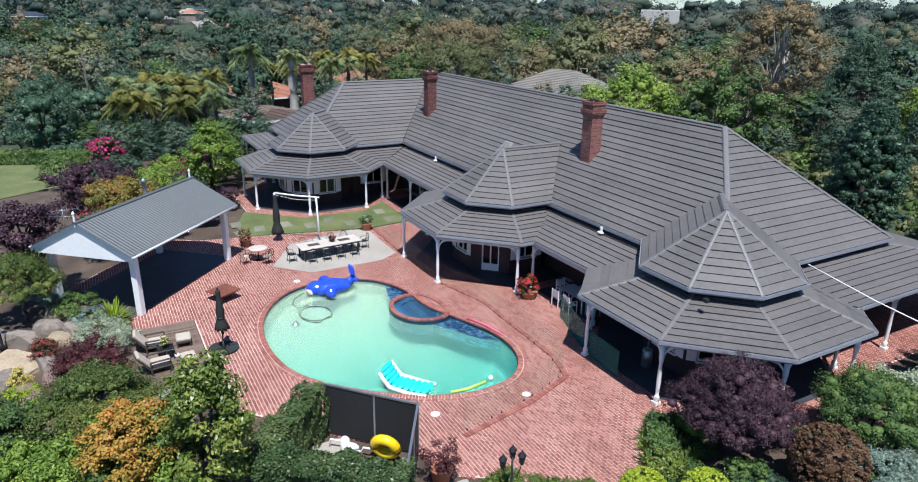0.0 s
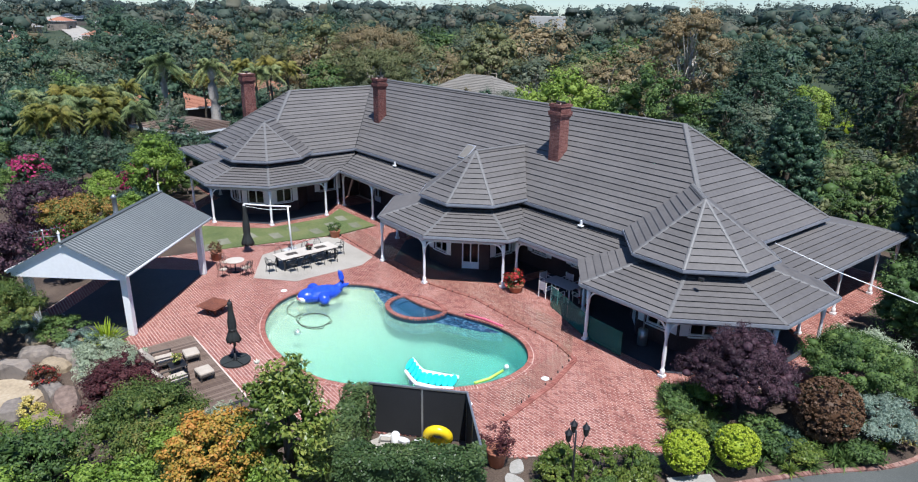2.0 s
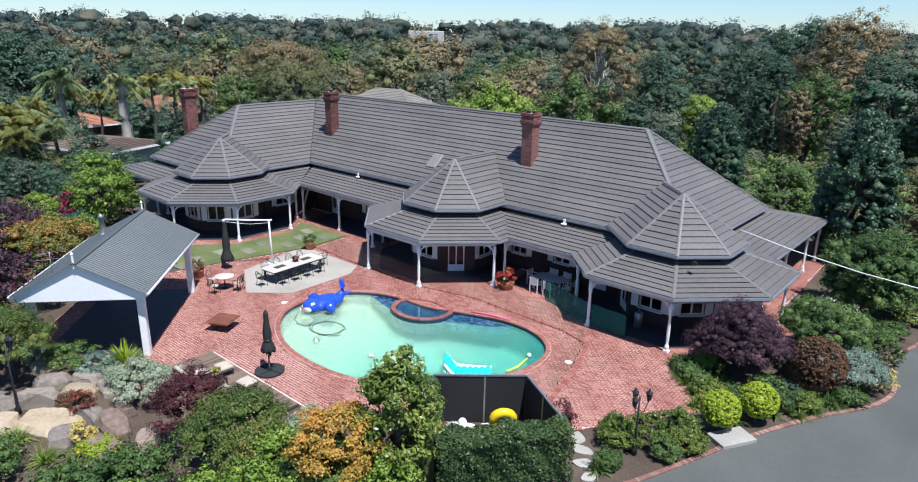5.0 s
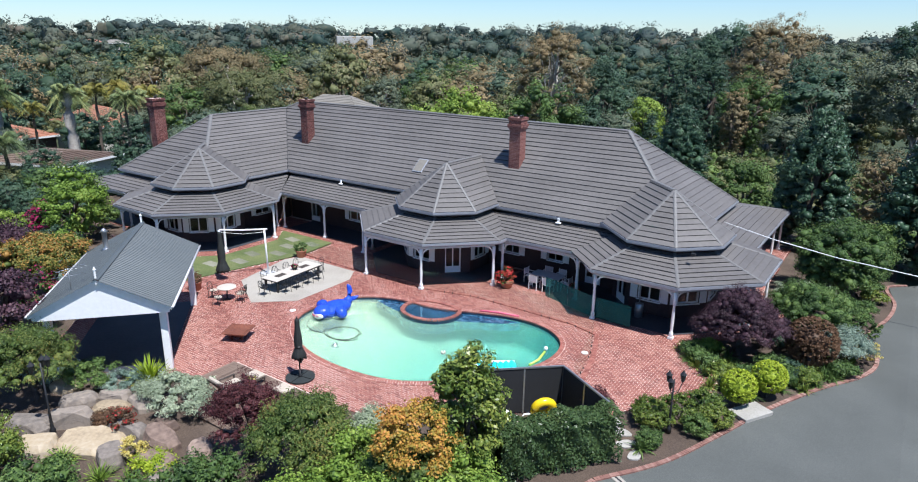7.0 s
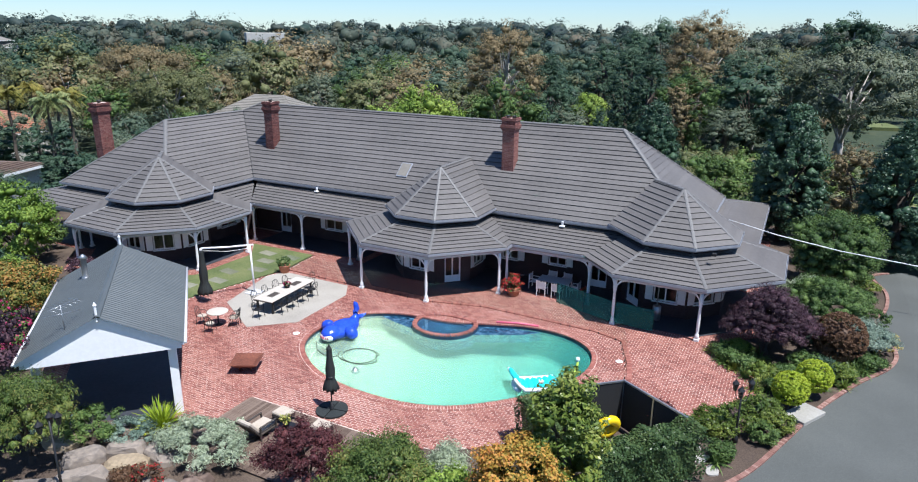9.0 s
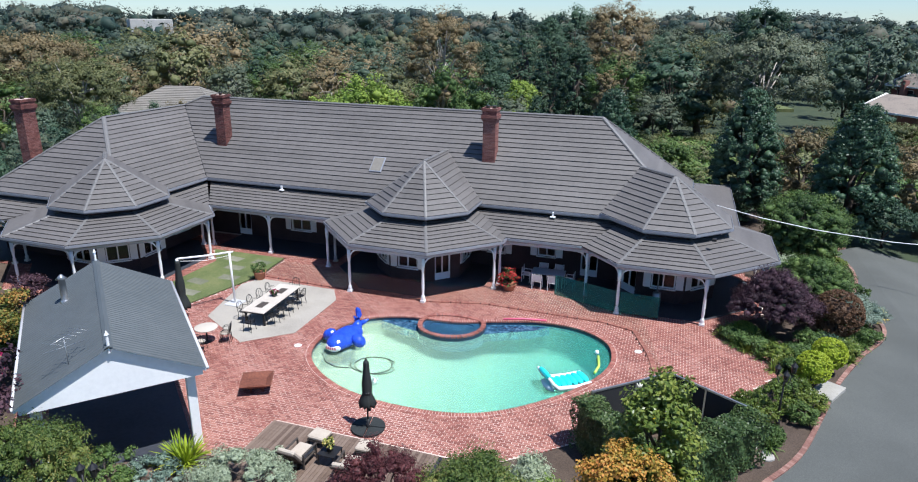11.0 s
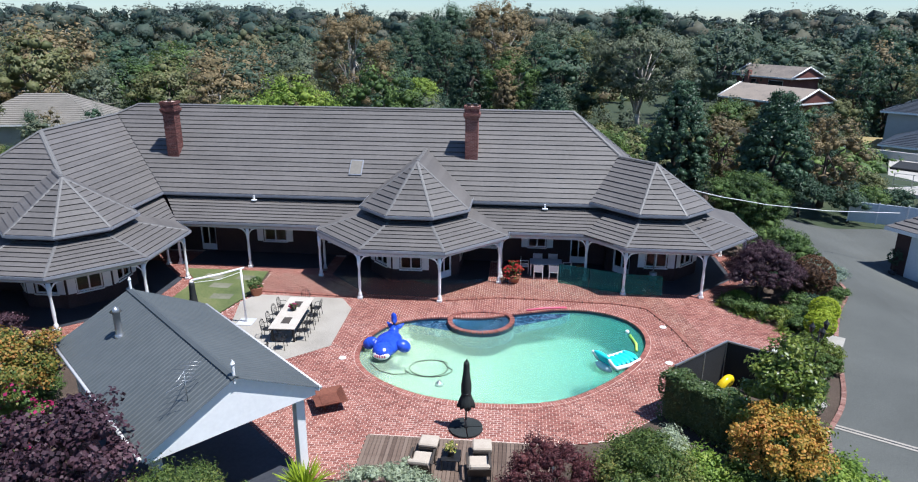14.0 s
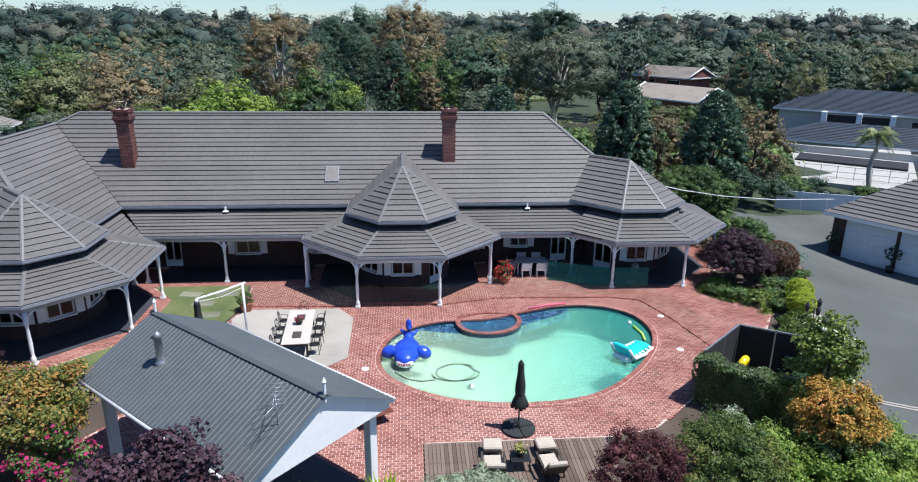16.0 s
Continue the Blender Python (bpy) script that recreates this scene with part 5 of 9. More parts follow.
def tree(name, label, category, at, r, trunk_h, leaves, size, material, clumps=60, clump=None, shape="ball", bark="bark", seed=None, group="", limb_count=9, trunk_r=None, droop=0.0, blossom=None, flat=0.55, hollow=0.55, aspect=0.55, core=0.58, lean=0.35, tri=False, even=False):
    """trunk_h: the height of the crown's underside; r: the crown's radii."""
    PLANT[0] += 1
    rng = np.random.default_rng(seed if seed is not None else 100 + PLANT[0])
    ob = thing(name, label, category, at, 0, group)
    mid = np.array([0, 0, trunk_h + r[2]])
    p, out, c = crown_points(rng, r, clumps, leaves, clump or min(r) * 0.32, shape, hollow, lean, even)
    p = p + mid
    keep = p[:, 2] > 0.03
    part("crown", leaf_mesh(p[keep], out[keep], size, rng, flat, aspect, droop, tri), M[material], ob)
    if even:
        part("inner_leaves", inner_mesh(np.array([mid]), [min(r) * 0.8], rng), M[material], ob)
    elif core:
        lump = (clump or min(r) * 0.32) * core
        cc = c * 0.86 + mid
        if tri:
            cc, lump = cc[::2], lump * 1.15
        cc = cc[cc[:, 2] > lump * 0.7]
        part("inner_leaves", inner_mesh(cc, rng.uniform(0.75, 1.2, len(cc)) * lump, rng), M[material], ob)
    tr = trunk_r or max(0.04, 0.035 * (trunk_h + 2 * r[2]))
    tops = [tuple(c[i] * 0.85 + mid) for i in rng.choice(len(c), min(limb_count, len(c)), replace=False)]
    top = (0, 0, trunk_h + r[2] * (1.5 if shape in ("cone", "column") else 1.0))
    part("trunk", limbs(rng, (0, 0, -0.3), top, tr, [t for t in tops if t[2] > trunk_h * 0.8 + 0.1]), M[bark], ob)
    if blossom:
        bmat, count, bsize = blossom
        q = rng.choice(len(p), count)
        far = p[q] + (p[q] - mid) * 0.06
        if count <= 40:
            cup = join(*[tube([(0, 0, 0), (0.3 * bsize * math.cos(a), 0.3 * bsize * math.sin(a), 0.25 * bsize), (0.5 * bsize * math.cos(a), 0.5 * bsize * math.sin(a), 0.7 * bsize)], bsize * 0.2, 4, taper=[bsize * 0.12, bsize * 0.24, bsize * 0.08]) for a in (0.3, 1.5, 2.8, 4.1, 5.3)])
            cup.materials.append(M[bmat])
            for v in far:
                part("flower", cup, M[bmat], ob, at=Matrix.Translation(tuple(v)))
        else:
            tagged(part("blossom", leaf_mesh(far, out[q], bsize, rng, 0.9, 0.9), M[bmat], ob), kind="stuff")
    return ob


def shrub(name, label, at, r, leaves, size, material, **kw):
    kw.setdefault("clumps", 45)
    kw.setdefault("limb_count", 5)
    cat = kw.pop("category", "shrub")
    lift = kw.pop("lift", 0.05)
    return tree(name, label, cat, at, r, lift, leaves, size, material, **kw)


def spikes(name, label, at, count, length, material, width=0.05, arch=0.6, category="plant", group=""):
    """A rosette of arching strap leaves, each a strip with a fold."""
    PLANT[0] += 1
    rng = np.random.default_rng(500 + PLANT[0])
    ob = thing(name, label, category, at, 0, group)
    vs, fs = [], []
    for i in range(count):
        a, el = rng.uniform(0, 6.283), rng.uniform(0.35, 1.35)
        ln = length * rng.uniform(0.7, 1.15)
        o = np.array([rng.normal(0, 0.12), rng.normal(0, 0.12), 0.0]) * length * 0.5
        h = np.array([math.cos(a), math.sin(a), 0])
        s = np.array([-math.sin(a), math.cos(a), 0])
        k = len(vs)
        for j in range(5):
            t = j / 4
            q = o + h * ln * t * math.cos(el) + np.array([0, 0, 1]) * ln * (t * math.sin(el) - arch * t * t * math.cos(el) * 0.8)
            w = width * (1 - t) ** 0.6 * (0.6 + 0.8 * t) + 0.003
            vs += [tuple(q - s * w), tuple(q + s * w)]
        for j in range(4):
            fs.append((k + 2 * j, k + 2 * j + 1, k + 2 * j + 3, k + 2 * j + 2))
    part("foliage", mesh_of(vs, fs), M[material], ob)
    return ob


def palm(label, at, h, fronds, length, material, seed, trunk_r=0.22, group="palms", skirt=True):
    rng = np.random.default_rng(seed)
    ob = thing("palm_tree", label, "palm tree", at, 0, group)
    n0 = 9
    part("trunk", tube([(0.1 * math.sin(i), 0.1 * math.cos(i * 1.3), h * i / n0 - 0.3) for i in range(n0 + 1)], trunk_r, 9, taper=[trunk_r * (1.3 - 0.4 * i / n0 + 0.06 * (i % 2)) for i in range(n0 + 1)]), M["pale_bark" if skirt else "bark"], ob)
    vs, fs = [], []
    for f in range(fronds):
        a = f * 2.4 + rng.uniform(-0.2, 0.2)
        el = rng.uniform(-0.5, 1.25)
        ln = length * rng.uniform(0.8, 1.1)
        hd, sd2 = np.array([math.cos(a), math.sin(a), 0]), np.array([-math.sin(a), math.cos(a), 0])
        for j in range(2, 27):
            t = j / 26
            q = np.array([0, 0, h - 0.2]) + hd * ln * t * math.cos(el) + np.array([0, 0, 1]) * ln * (t * math.sin(el) - 0.62 * t * t)
            w = length * 0.24 * math.sin(math.pi * min(1, 0.12 + t * 0.93)) + 0.05
            for sg in (-1, 1):
                tip = q + sd2 * sg * w + hd * w * 0.5 - np.array([0, 0, w * rng.uniform(0.45, 1.1)])
                e = hd * 0.04 * length / 2
                k = len(vs)
                vs += [tuple(q - e), tuple(q + e), tuple(tip)]
                fs.append((k, k + 1, k + 2))
    part("fronds", mesh_of(vs, fs), M[material], ob)
    return ob


# ---------------------------------------------------------------- garden plants
tree("magnolia_tree", "broad magnolia with glossy leaves and white flowers", "magnolia", (14.35, -18.75, 0), (1.25, 1.25, 2.15), 0.6, 9500, 0.15, "leaf_magnolia", 120, 0.34, blossom=("petal_white", 9, 0.15), aspect=0.5)
maple = tree("maple_tree", "bushy maple with orange and ochre autumn leaves over green", "maple", (13.8, -20.75, 0), (1.55, 1.5, 1.3), 0.25, 10000, 0.085, "leaf_bronze_green", 170, 0.36, aspect=0.8, core=0.7, hollow=0.5)
rng_m = np.random.default_rng(77)
top_p, top_o, top_c = crown_points(rng_m, (1.3, 1.28, 1.0), 130, 15000, 0.27, "ball", 0.6)
top_p += np.array([0.0, 0.1, 2.65])
part("orange_crown", leaf_mesh(top_p, top_o, 0.085, rng_m, 0.55, 0.8), M["leaf_orange"], maple, "orange autumn leaves")
tree("maple_tree", "broad weeping green maple with bronze-tipped leaves", "maple", (9.85, -21.5, 0), (1.75, 1.7, 1.4), 0.4, 21000, 0.085, "leaf_bronze_green", 190, 0.34, shape="dome", aspect=0.45, hollow=0.4, droop=1.2)
tree("maple_tree", "orange and yellow autumn maple beside the pavilion", "maple", (-11.9, -19.3, 0), (2.6, 2.2, 1.6), 1.2, 14000, 0.1, "leaf_autumn", 130, 0.36, shape="dome", aspect=0.8)
tree("smoke_bush", "dark purple smoke bush with large round leaves", "small tree", (-5.5, -24.0, 0), (1.8, 1.7, 1.8), 1.2, 7000, 0.13, "leaf_purple", 90, 0.42, aspect=0.85)
tree("plum_tree", "dark purple-leaved plum tree", "tree", (-15.2, -20.6, 0), (2.9, 2.6, 2.0), 0.9, 8000, 0.14, "leaf_purple", 100, 0.5)
shrub("flowering_shrub", "shrub covered with pink flowers", (-9.9, -20.9, 0), (1.1, 1.0, 1.1), 2600, 0.11, "leaf_mid", blossom=("petal_pink", 1100, 0.13), clump=0.3, lift=0.9)
shrub("feathery_conifer", "pale feathery grey-green spreading conifer", (10.95, -19.55, 0), (0.6, 0.6, 1.0), 4500, 0.13, "leaf_silver", shape="dome", clumps=70, clump=0.3, aspect=0.22, droop=1.2, lift=0.3)
tree("weeping_tree", "low weeping tree with fine hanging green leaves", "tree", (-2.7, -24.3, 0), (1.9, 1.7, 1.5), 0.3, 14000, 0.1, "leaf_bronze_green", 140, 0.36, shape="dome", droop=2.0, aspect=0.3)
shrub("japanese_maple", "low dark red laceleaf maple shrub", (7.15, -21.6, 0), (1.45, 1.35, 1.25), 14000, 0.075, "leaf_maroon", shape="dome", clumps=130, clump=0.25, lift=0.55, aspect=0.4)
shrub("japanese_maple", "large dark purple domed laceleaf maple", (19.2, -3.0, 0), (1.92, 1.9, 1.6), 34000, 0.07, "leaf_purple", shape="dome", clumps=420, clump=0.24, lift=0.12, core=0.8, aspect=0.4)
shrub("topiary_shrub", "round clipped bronze-red shrub", (22.15, -2.3, 0), (1.08, 1.08, 1.1), 17000, 0.075, "leaf_brown", clumps=900, clump=0.07, even=True, aspect=0.8, category="topiary", lift=0.12)
for x, y in ((20.3, -7.95), (21.15, -6.35)):
    shrub("topiary_shrub", "round clipped lime-green shrub on a short stem", (x, y, 0), (0.68, 0.68, 0.66), 11000, 0.055, "leaf_lime", clumps=600, clump=0.05, even=True, aspect=0.8, category="topiary", lift=0.25, group="clipped lime shrubs")
shrub("shrub", "spreading soft green shrub beside the driveway", (21.6, 1.1, 0), (1.95, 1.9, 1.45), 17000, 0.08, "leaf_mid", shape="dome", clumps=260, clump=0.28, lift=0.12, core=0.8)
shrub("silver_juniper", "pale grey-green spreading shrub by the end verandah", (20.9, 4.6, 0), (1.6, 1.3, 0.8), 4500, 0.12, "leaf_silver", shape="dome", clumps=50, clump=0.3, aspect=0.3)
shrub("blue_juniper", "low blue-green spreading juniper", (23.1, -0.7, 0), (1.5, 1.6, 0.75), 12000, 0.1, "leaf_blue", shape="dome", clumps=120, clump=0.24, aspect=0.25)
shrub("shrub", "small round green shrub", (24.1, 2.6, 0), (0.55, 0.55, 0.5), 2200, 0.07, "leaf_mid", clumps=80, clump=0.1, hollow=0.9)
shrub("shrub", "small golden yellow dwarf shrub", (24.2, -0.2, 0), (0.6, 0.55, 0.42), 2600, 0.06, "petal_yellow", clumps=60, clump=0.09, hollow=0.85)
shrub("shrub", "small round green shrub", (21.4, -0.6, 0), (0.6, 0.6, 0.6), 2200, 0.07, "leaf_mid", clumps=80, clump=0.12, hollow=0.9)
tree("garden_tree", "round leafy green tree beside the driveway", "tree", (21.9, 8.4, 0), (2.55, 2.5, 2.05), 0.35, 19000, 0.1, "leaf_mid", 240, 0.38, core=0.75)
tree("garden_tree", "leafy green tree at the driveway's edge", "tree", (22.6, 12.4, 0), (2.1, 2.0, 1.7), 0.4, 8000, 0.14, "leaf_mid", 90, 0.45)
shrub("shrub", "dark green shrub at the end of the driveway", (28.2, 15.2, 0), (2.4, 1.7, 1.5), 7000, 0.14, "leaf_dark", shape="dome", clumps=80, clump=0.45)
# shrubs round the lamp post
for x, y, r, k in ((18.0, -11.3, 0.7, "leaf_magnolia"), (18.7, -10.3, 0.75, "leaf_magnolia"), (19.4, -9.5, 0.8, "leaf_magnolia"), (19.55, -10.9, 0.5, "leaf_mid"), (20.0, -9.9, 0.6, "leaf_magnolia"), (18.3, -12.7, 0.42, "leaf_mid"), (17.7, -10.9, 0.6, "leaf_magnolia")):
    shrub("shrub", "rounded green border shrub near the lamp post", (x, y, 0), (r, r, r * 0.62), 3600, 0.07, k, clumps=90, clump=0.13, hollow=0.85, lift=0.02, group="border shrubs")
# strap-leaved clumps along the brick edge
rng_b = random.Random(7)
MORE = [(17.6 + 0.45 * i + rng_b.uniform(-0.2, 0.2), -4.0 - 0.55 * j + 0.1 * i + rng_b.uniform(-0.25, 0.25)) for i in range(4) for j in range(3)] + [(21.3 + 0.5 * i, -4.6 + 0.72 * i + rng_b.uniform(-0.3, 0.3)) for i in range(6)] + [(22.4 + 0.3 * i, -5.0 + 0.9 * i) for i in range(4)] + [(20.2, -6.9), (20.6, -7.0), (19.0, -7.0), (19.5, -8.6), (20.9, -5.1)]
for x, y in MORE + list(((17.0, -4.1), (17.5, -4.9), (18.0, -5.5), (18.5, -6.0), (19.2, -5.3), (19.7, -5.9), (20.3, -4.8), (22.0, -4.9), (22.6, -4.2), (21.6, -5.5), (20.9, -4.4), (23.3, -3.0), (19.6, -6.7), (18.2, -13.2), (17.3, -3.4), (22.9, -2.9))):
    spikes("strappy_plant", "green strap-leaved border plant", (x, y, 0), 60, rng_b.uniform(0.5, 0.75), rng_b.choice(["leaf_mid", "leaf_mid", "leaf_magnolia"]), 0.025, 0.75, group="strappy border plants")
spikes("yucca", "spiky yellow-green yucca by the paving", (-0.5, -20.75, 0.05), 150, 1.2, "leaf_lime", 0.034, 0.3)
for x, y, r, k in ((-3.6, -22.3, 0.6, "leaf_mid"), (-2.4, -22.2, 0.95, "leaf_mid"), (-0.9, -21.6, 0.7, "leaf_blue"), (-4.3, -23.2, 0.7, "leaf_blue"), (1.2, -23.4, 0.45, "leaf_brown"), (5.0, -24.0, 0.5, "leaf_lime"), (-6.2, -23.4, 0.55, "leaf_mid")):
    shrub("ground_cover", "low spreading ground cover among the rocks", (x, y, 0), (r * 1.5, r * 1.2, r * 0.4), 2600, 0.07, k, shape="dome", clumps=50, clump=0.2, group="rockery plants")
# foreground banks of leafy shrubs
for x, y, r, z, k in ((12.0, -23.6, 1.6, 1.0, "leaf_bright"), (13.8, -23.0, 1.5, 0.9, "leaf_bright"), (15.9, -20.6, 1.2, 0.95, "leaf_bright"), (8.6, -24.6, 1.4, 0.9, "leaf_mid"), (12.0, -25.9, 1.6, 1.3, "leaf_bright"), (15.2, -24.0, 1.3, 1.1, "leaf_bright"),
                      (7.4, -26.0, 1.2, 0.6, "leaf_mid"), (3.6, -27.2, 1.4, 0.5, "leaf_mid"), (0.4, -27.6, 1.5, 0.6, "leaf_magnolia"), (9.4, -27.2, 1.5, 0.9, "leaf_bright"), (-2.6, -28.0, 1.4, 0.7, "leaf_mid"), (16.2, -22.8, 1.0, 0.8, "leaf_bright"), (15.1, -19.95, 0.95, 1.1, "leaf_bright"), (15.0, -21.4, 1.05, 1.1, "leaf_bright"), (13.6, -22.5, 1.15, 1.15, "leaf_bright"), (12.2, -22.4, 1.1, 1.1, "leaf_bright"), (11.6, -21.0, 1.0, 1.2, "leaf_bright")):
    shrub("shrub", "leafy bright green garden shrub", (x, y, 0), (r, r, z), 5200, 0.115, k, clumps=80, clump=0.34, lift=0.1, group="bank of shrubs", hollow=0.5)
for x, y in ((5.4, -25.0), (4.2, -25.4), (2.2, -25.6), (7.7, -24.2)):
    spikes("strappy_plant", "long grassy green plant among the rocks", (x, y, 0), 80, 0.8, "leaf_bright", 0.02, 0.6, group="strappy border plants")
tree("young_tree", "slender green tree with yellow-green leaves", "tree", (-22.8, -12.6, 0), (2.1, 2.0, 2.3), 0.5, 7500, 0.17, "leaf_bright", 100, 0.5)
shrub("shrub", "dark red shrub by the verandah steps", (-17.2, -12.4, 0), (1.0, 0.9, 0.75), 3000, 0.09, "leaf_purple", clumps=50, clump=0.25)
shrub("silver_juniper", "pale blue-grey spreading conifer", (-14.2, -17.4, 0), (1.5, 1.3, 0.9), 3600, 0.13, "leaf_blue", shape="dome", clumps=50, clump=0.3, aspect=0.3)
for x, y, r in ((-24.5, -16.8, 1.9), (-28.0, -15.0, 1.7), (-21.6, -16.6, 1.4), (-19.4, -15.0, 1.2)):
    shrub("shrub", "low rounded bright green hedge shrub", (x, y, 0), (r, r * 0.9, 1.0), 3600, 0.13, "leaf_bright", shape="dome", clumps=60, clump=0.3, group="low hedge shrubs")
for x, y, r in ((-32.0, -19.6, 1.15), (-25.6, -13.3, 0.9)):
    shrub("bougainvillea", "bougainvillea covered with magenta flowers", (x, y, 0), (r, r, r * 1.1), 2600, 0.16, "leaf_mid", blossom=("petal_pink", 1500, 0.22), clump=0.4, lift=0.6)


def hedge(name, label, a, c, width, h, leaves, size, material, seed):
    """A clipped hedge: leaves over a long rounded block with an uneven skin."""
    rng = np.random.default_rng(seed)
    a, c = np.array([*a, 0.0]), np.array([*c, 0.0])
    ln = np.linalg.norm(c - a)
    d = (c - a) / ln
    s = np.array([-d[1], d[0], 0])
    ob = thing(name, label, "hedge", tuple(a))
    u = rng.uniform(0, ln, leaves)
    th = rng.uniform(0, 1, leaves)
    side = np.where(th < 0.3, -1.0, np.where(th < 0.6, 1.0, 0.0))
    v = np.where(side == 0, rng.uniform(-1, 1, leaves), side)
    z = np.where(side == 0, h, rng.uniform(0.05, h, leaves))
    depth = np.abs(rng.normal(0, 0.09, leaves))
    wob = 0.09 * np.sin(u * 3.1) + 0.07 * np.sin(u * 7 + z * 5)
    v2 = v * (width / 2 - depth * (side != 0)) + wob * (side != 0) * side
    z2 = z - depth * (side == 0) + wob * (side == 0)
    p = d * u[:, None] + s * v2[:, None] + np.array([0, 0, 1]) * z2[:, None]
    out = s * (side * 1.0)[:, None] + np.array([0, 0, 1]) * (side == 0)[:, None]
    part("crown", leaf_mesh(p, out, size, rng, 0.8), M[material], ob)
    stems = [tube([tuple(d * t + s * o), tuple(d * t + s * o * 1.2 + np.array([0, 0, h * 0.9]))], 0.035, 5) for t in np.arange(0.2, ln, 0.45) for o in (-width * 0.2, width * 0.2)]
    part("stem_row", join(*stems), M["bark"], ob)
    bm = boxed(0.12, ln - 0.12, -width / 2 + 0.2, width / 2 - 0.2, 0.1, h - 0.22, bevel=0.06, m=Matrix.Rotation(math.atan2(d[1], d[0]), 4, "Z"))
    part("inner_leaves", bm, M[material], ob)
    return ob


hedge("hedge", "clipped dark green hedge by the equipment yard", (11.75, -14.9), (14.6, -17.7), 0.9, 1.9, 10000, 0.1, "leaf_hedge", 41)
hedge("hedge", "clipped dark green hedge beside the stepping-stone path", (14.7, -17.5), (17.45, -14.0), 1.1, 1.85, 12000, 0.11, "leaf_hedge", 42)
hedge("hedge", "long clipped low hedge round a far lawn", (-41, -30), (-37, -20), 1.2, 1.3, 3500, 0.16, "leaf_mid", 43)

# ---- rockery
def rock(at, size, material, seed, label, turn, name="boulder", group="rockery boulders"):
    """A broken, flat-topped stone: the hull of a few corners, its edges worn off."""
    rng = random.Random(seed)
    bm = bmesh.new()
    for i in range(22):
        a = 2 * math.pi * i / 22 + rng.uniform(-0.12, 0.12)
        k = 1 / max(abs(math.cos(a)), abs(math.sin(a))) ** 0.7 * rng.uniform(0.78, 1.0)
        for z, w in ((-0.5, 1.0), (rng.uniform(0.25, 0.5), rng.uniform(0.92, 1.04)), (rng.uniform(0.8, 1.0) + 0.12 * math.cos(a + seed), rng.uniform(0.7, 0.86))):
            bm.verts.new((math.cos(a) * k * w * size[0], math.sin(a) * k * w * size[1], z * size[2]))
    hull = bmesh.ops.convex_hull(bm, input=bm.verts)
    bmesh.ops.delete(bm, geom=list({g for g in hull["geom_interior"] + hull["geom_unused"] if isinstance(g, bmesh.types.BMVert)}), context="VERTS")
    bmesh.ops.dissolve_limit(bm, angle_limit=0.22, verts=bm.verts, edges=bm.edges)
    bmesh.ops.bevel(bm, geom=bm.edges[:], offset=min(size) * 0.09, segments=2, affect="EDGES", profile=0.6, clamp_overlap=True)
    bmesh.ops.triangulate(bm, faces=bm.faces)
    bmesh.ops.subdivide_edges(bm, edges=[e for e in bm.edges if e.calc_length() > 0.3], cuts=1)
    o = Vector((rng.uniform(0, 50), rng.uniform(0, 50), 0))
    for v in bm.verts:
        v.co += Vector((0, 0, 1)) * 0.06 * noise.noise(v.co * 1.7 + o) + 0.025 * noise.noise_vector(v.co * 5 + o)
    return solid(name, from_bm(bm), M[material], label, "boulder", pose(*at, 0, 0, turn), group)


ROCKS = ((1.85, -24.55, 1.35, 0.85, 0.32, "sandstone", 28), (0.35, -22.95, 0.75, 0.45, 0.34, "sandstone", 24), (-0.35, -22.35, 0.8, 0.38, 0.42, "rock", 20), (-0.05, -24.3, 0.95, 0.45, 0.62, "rock", 52), (2.45, -23.35, 0.85, 0.42, 0.5, "rock", 18),
         (3.95, -23.0, 0.95, 0.5, 0.48, "red_rock", -8), (-1.95, -21.95, 0.6, 0.4, 0.4, "red_rock", 35), (0.9, -21.95, 0.75, 0.45, 0.36, "rock", -5), (-1.2, -23.4, 0.75, 0.5, 0.4, "rock", 60), (3.5, -24.6, 0.75, 0.5, 0.5, "rock", -20),
         (5.0, -23.9, 0.8, 0.55, 0.45, "red_rock", 12), (-0.9, -25.3, 0.9, 0.55, 0.45, "rock", 40), (5.6, -22.6, 0.6, 0.45, 0.36, "red_rock", -30), (-2.9, -23.1, 0.7, 0.45, 0.32, "sandstone", 15), (0.6, -25.8, 0.9, 0.6, 0.4, "sandstone", 30),
         (3.1, -22.3, 0.55, 0.35, 0.34, "red_rock", 5), (6.4, -24.4, 0.7, 0.5, 0.42, "rock", 25), (-1.1, -21.35, 0.6, 0.4, 0.22, "red_rock", 10), (0.3, -21.0, 0.7, 0.4, 0.2, "red_rock", 4))
for i, (x, y, a, b, c, k, turn) in enumerate(ROCKS):
    rock((x, y, 0.0), (a, b, c), k, 300 + i, {"rock": "weathered grey garden boulder in the rockery", "red_rock": "reddish-brown broken stone in the rockery", "sandstone": "pale sandstone slab in the rockery"}[k], turn)
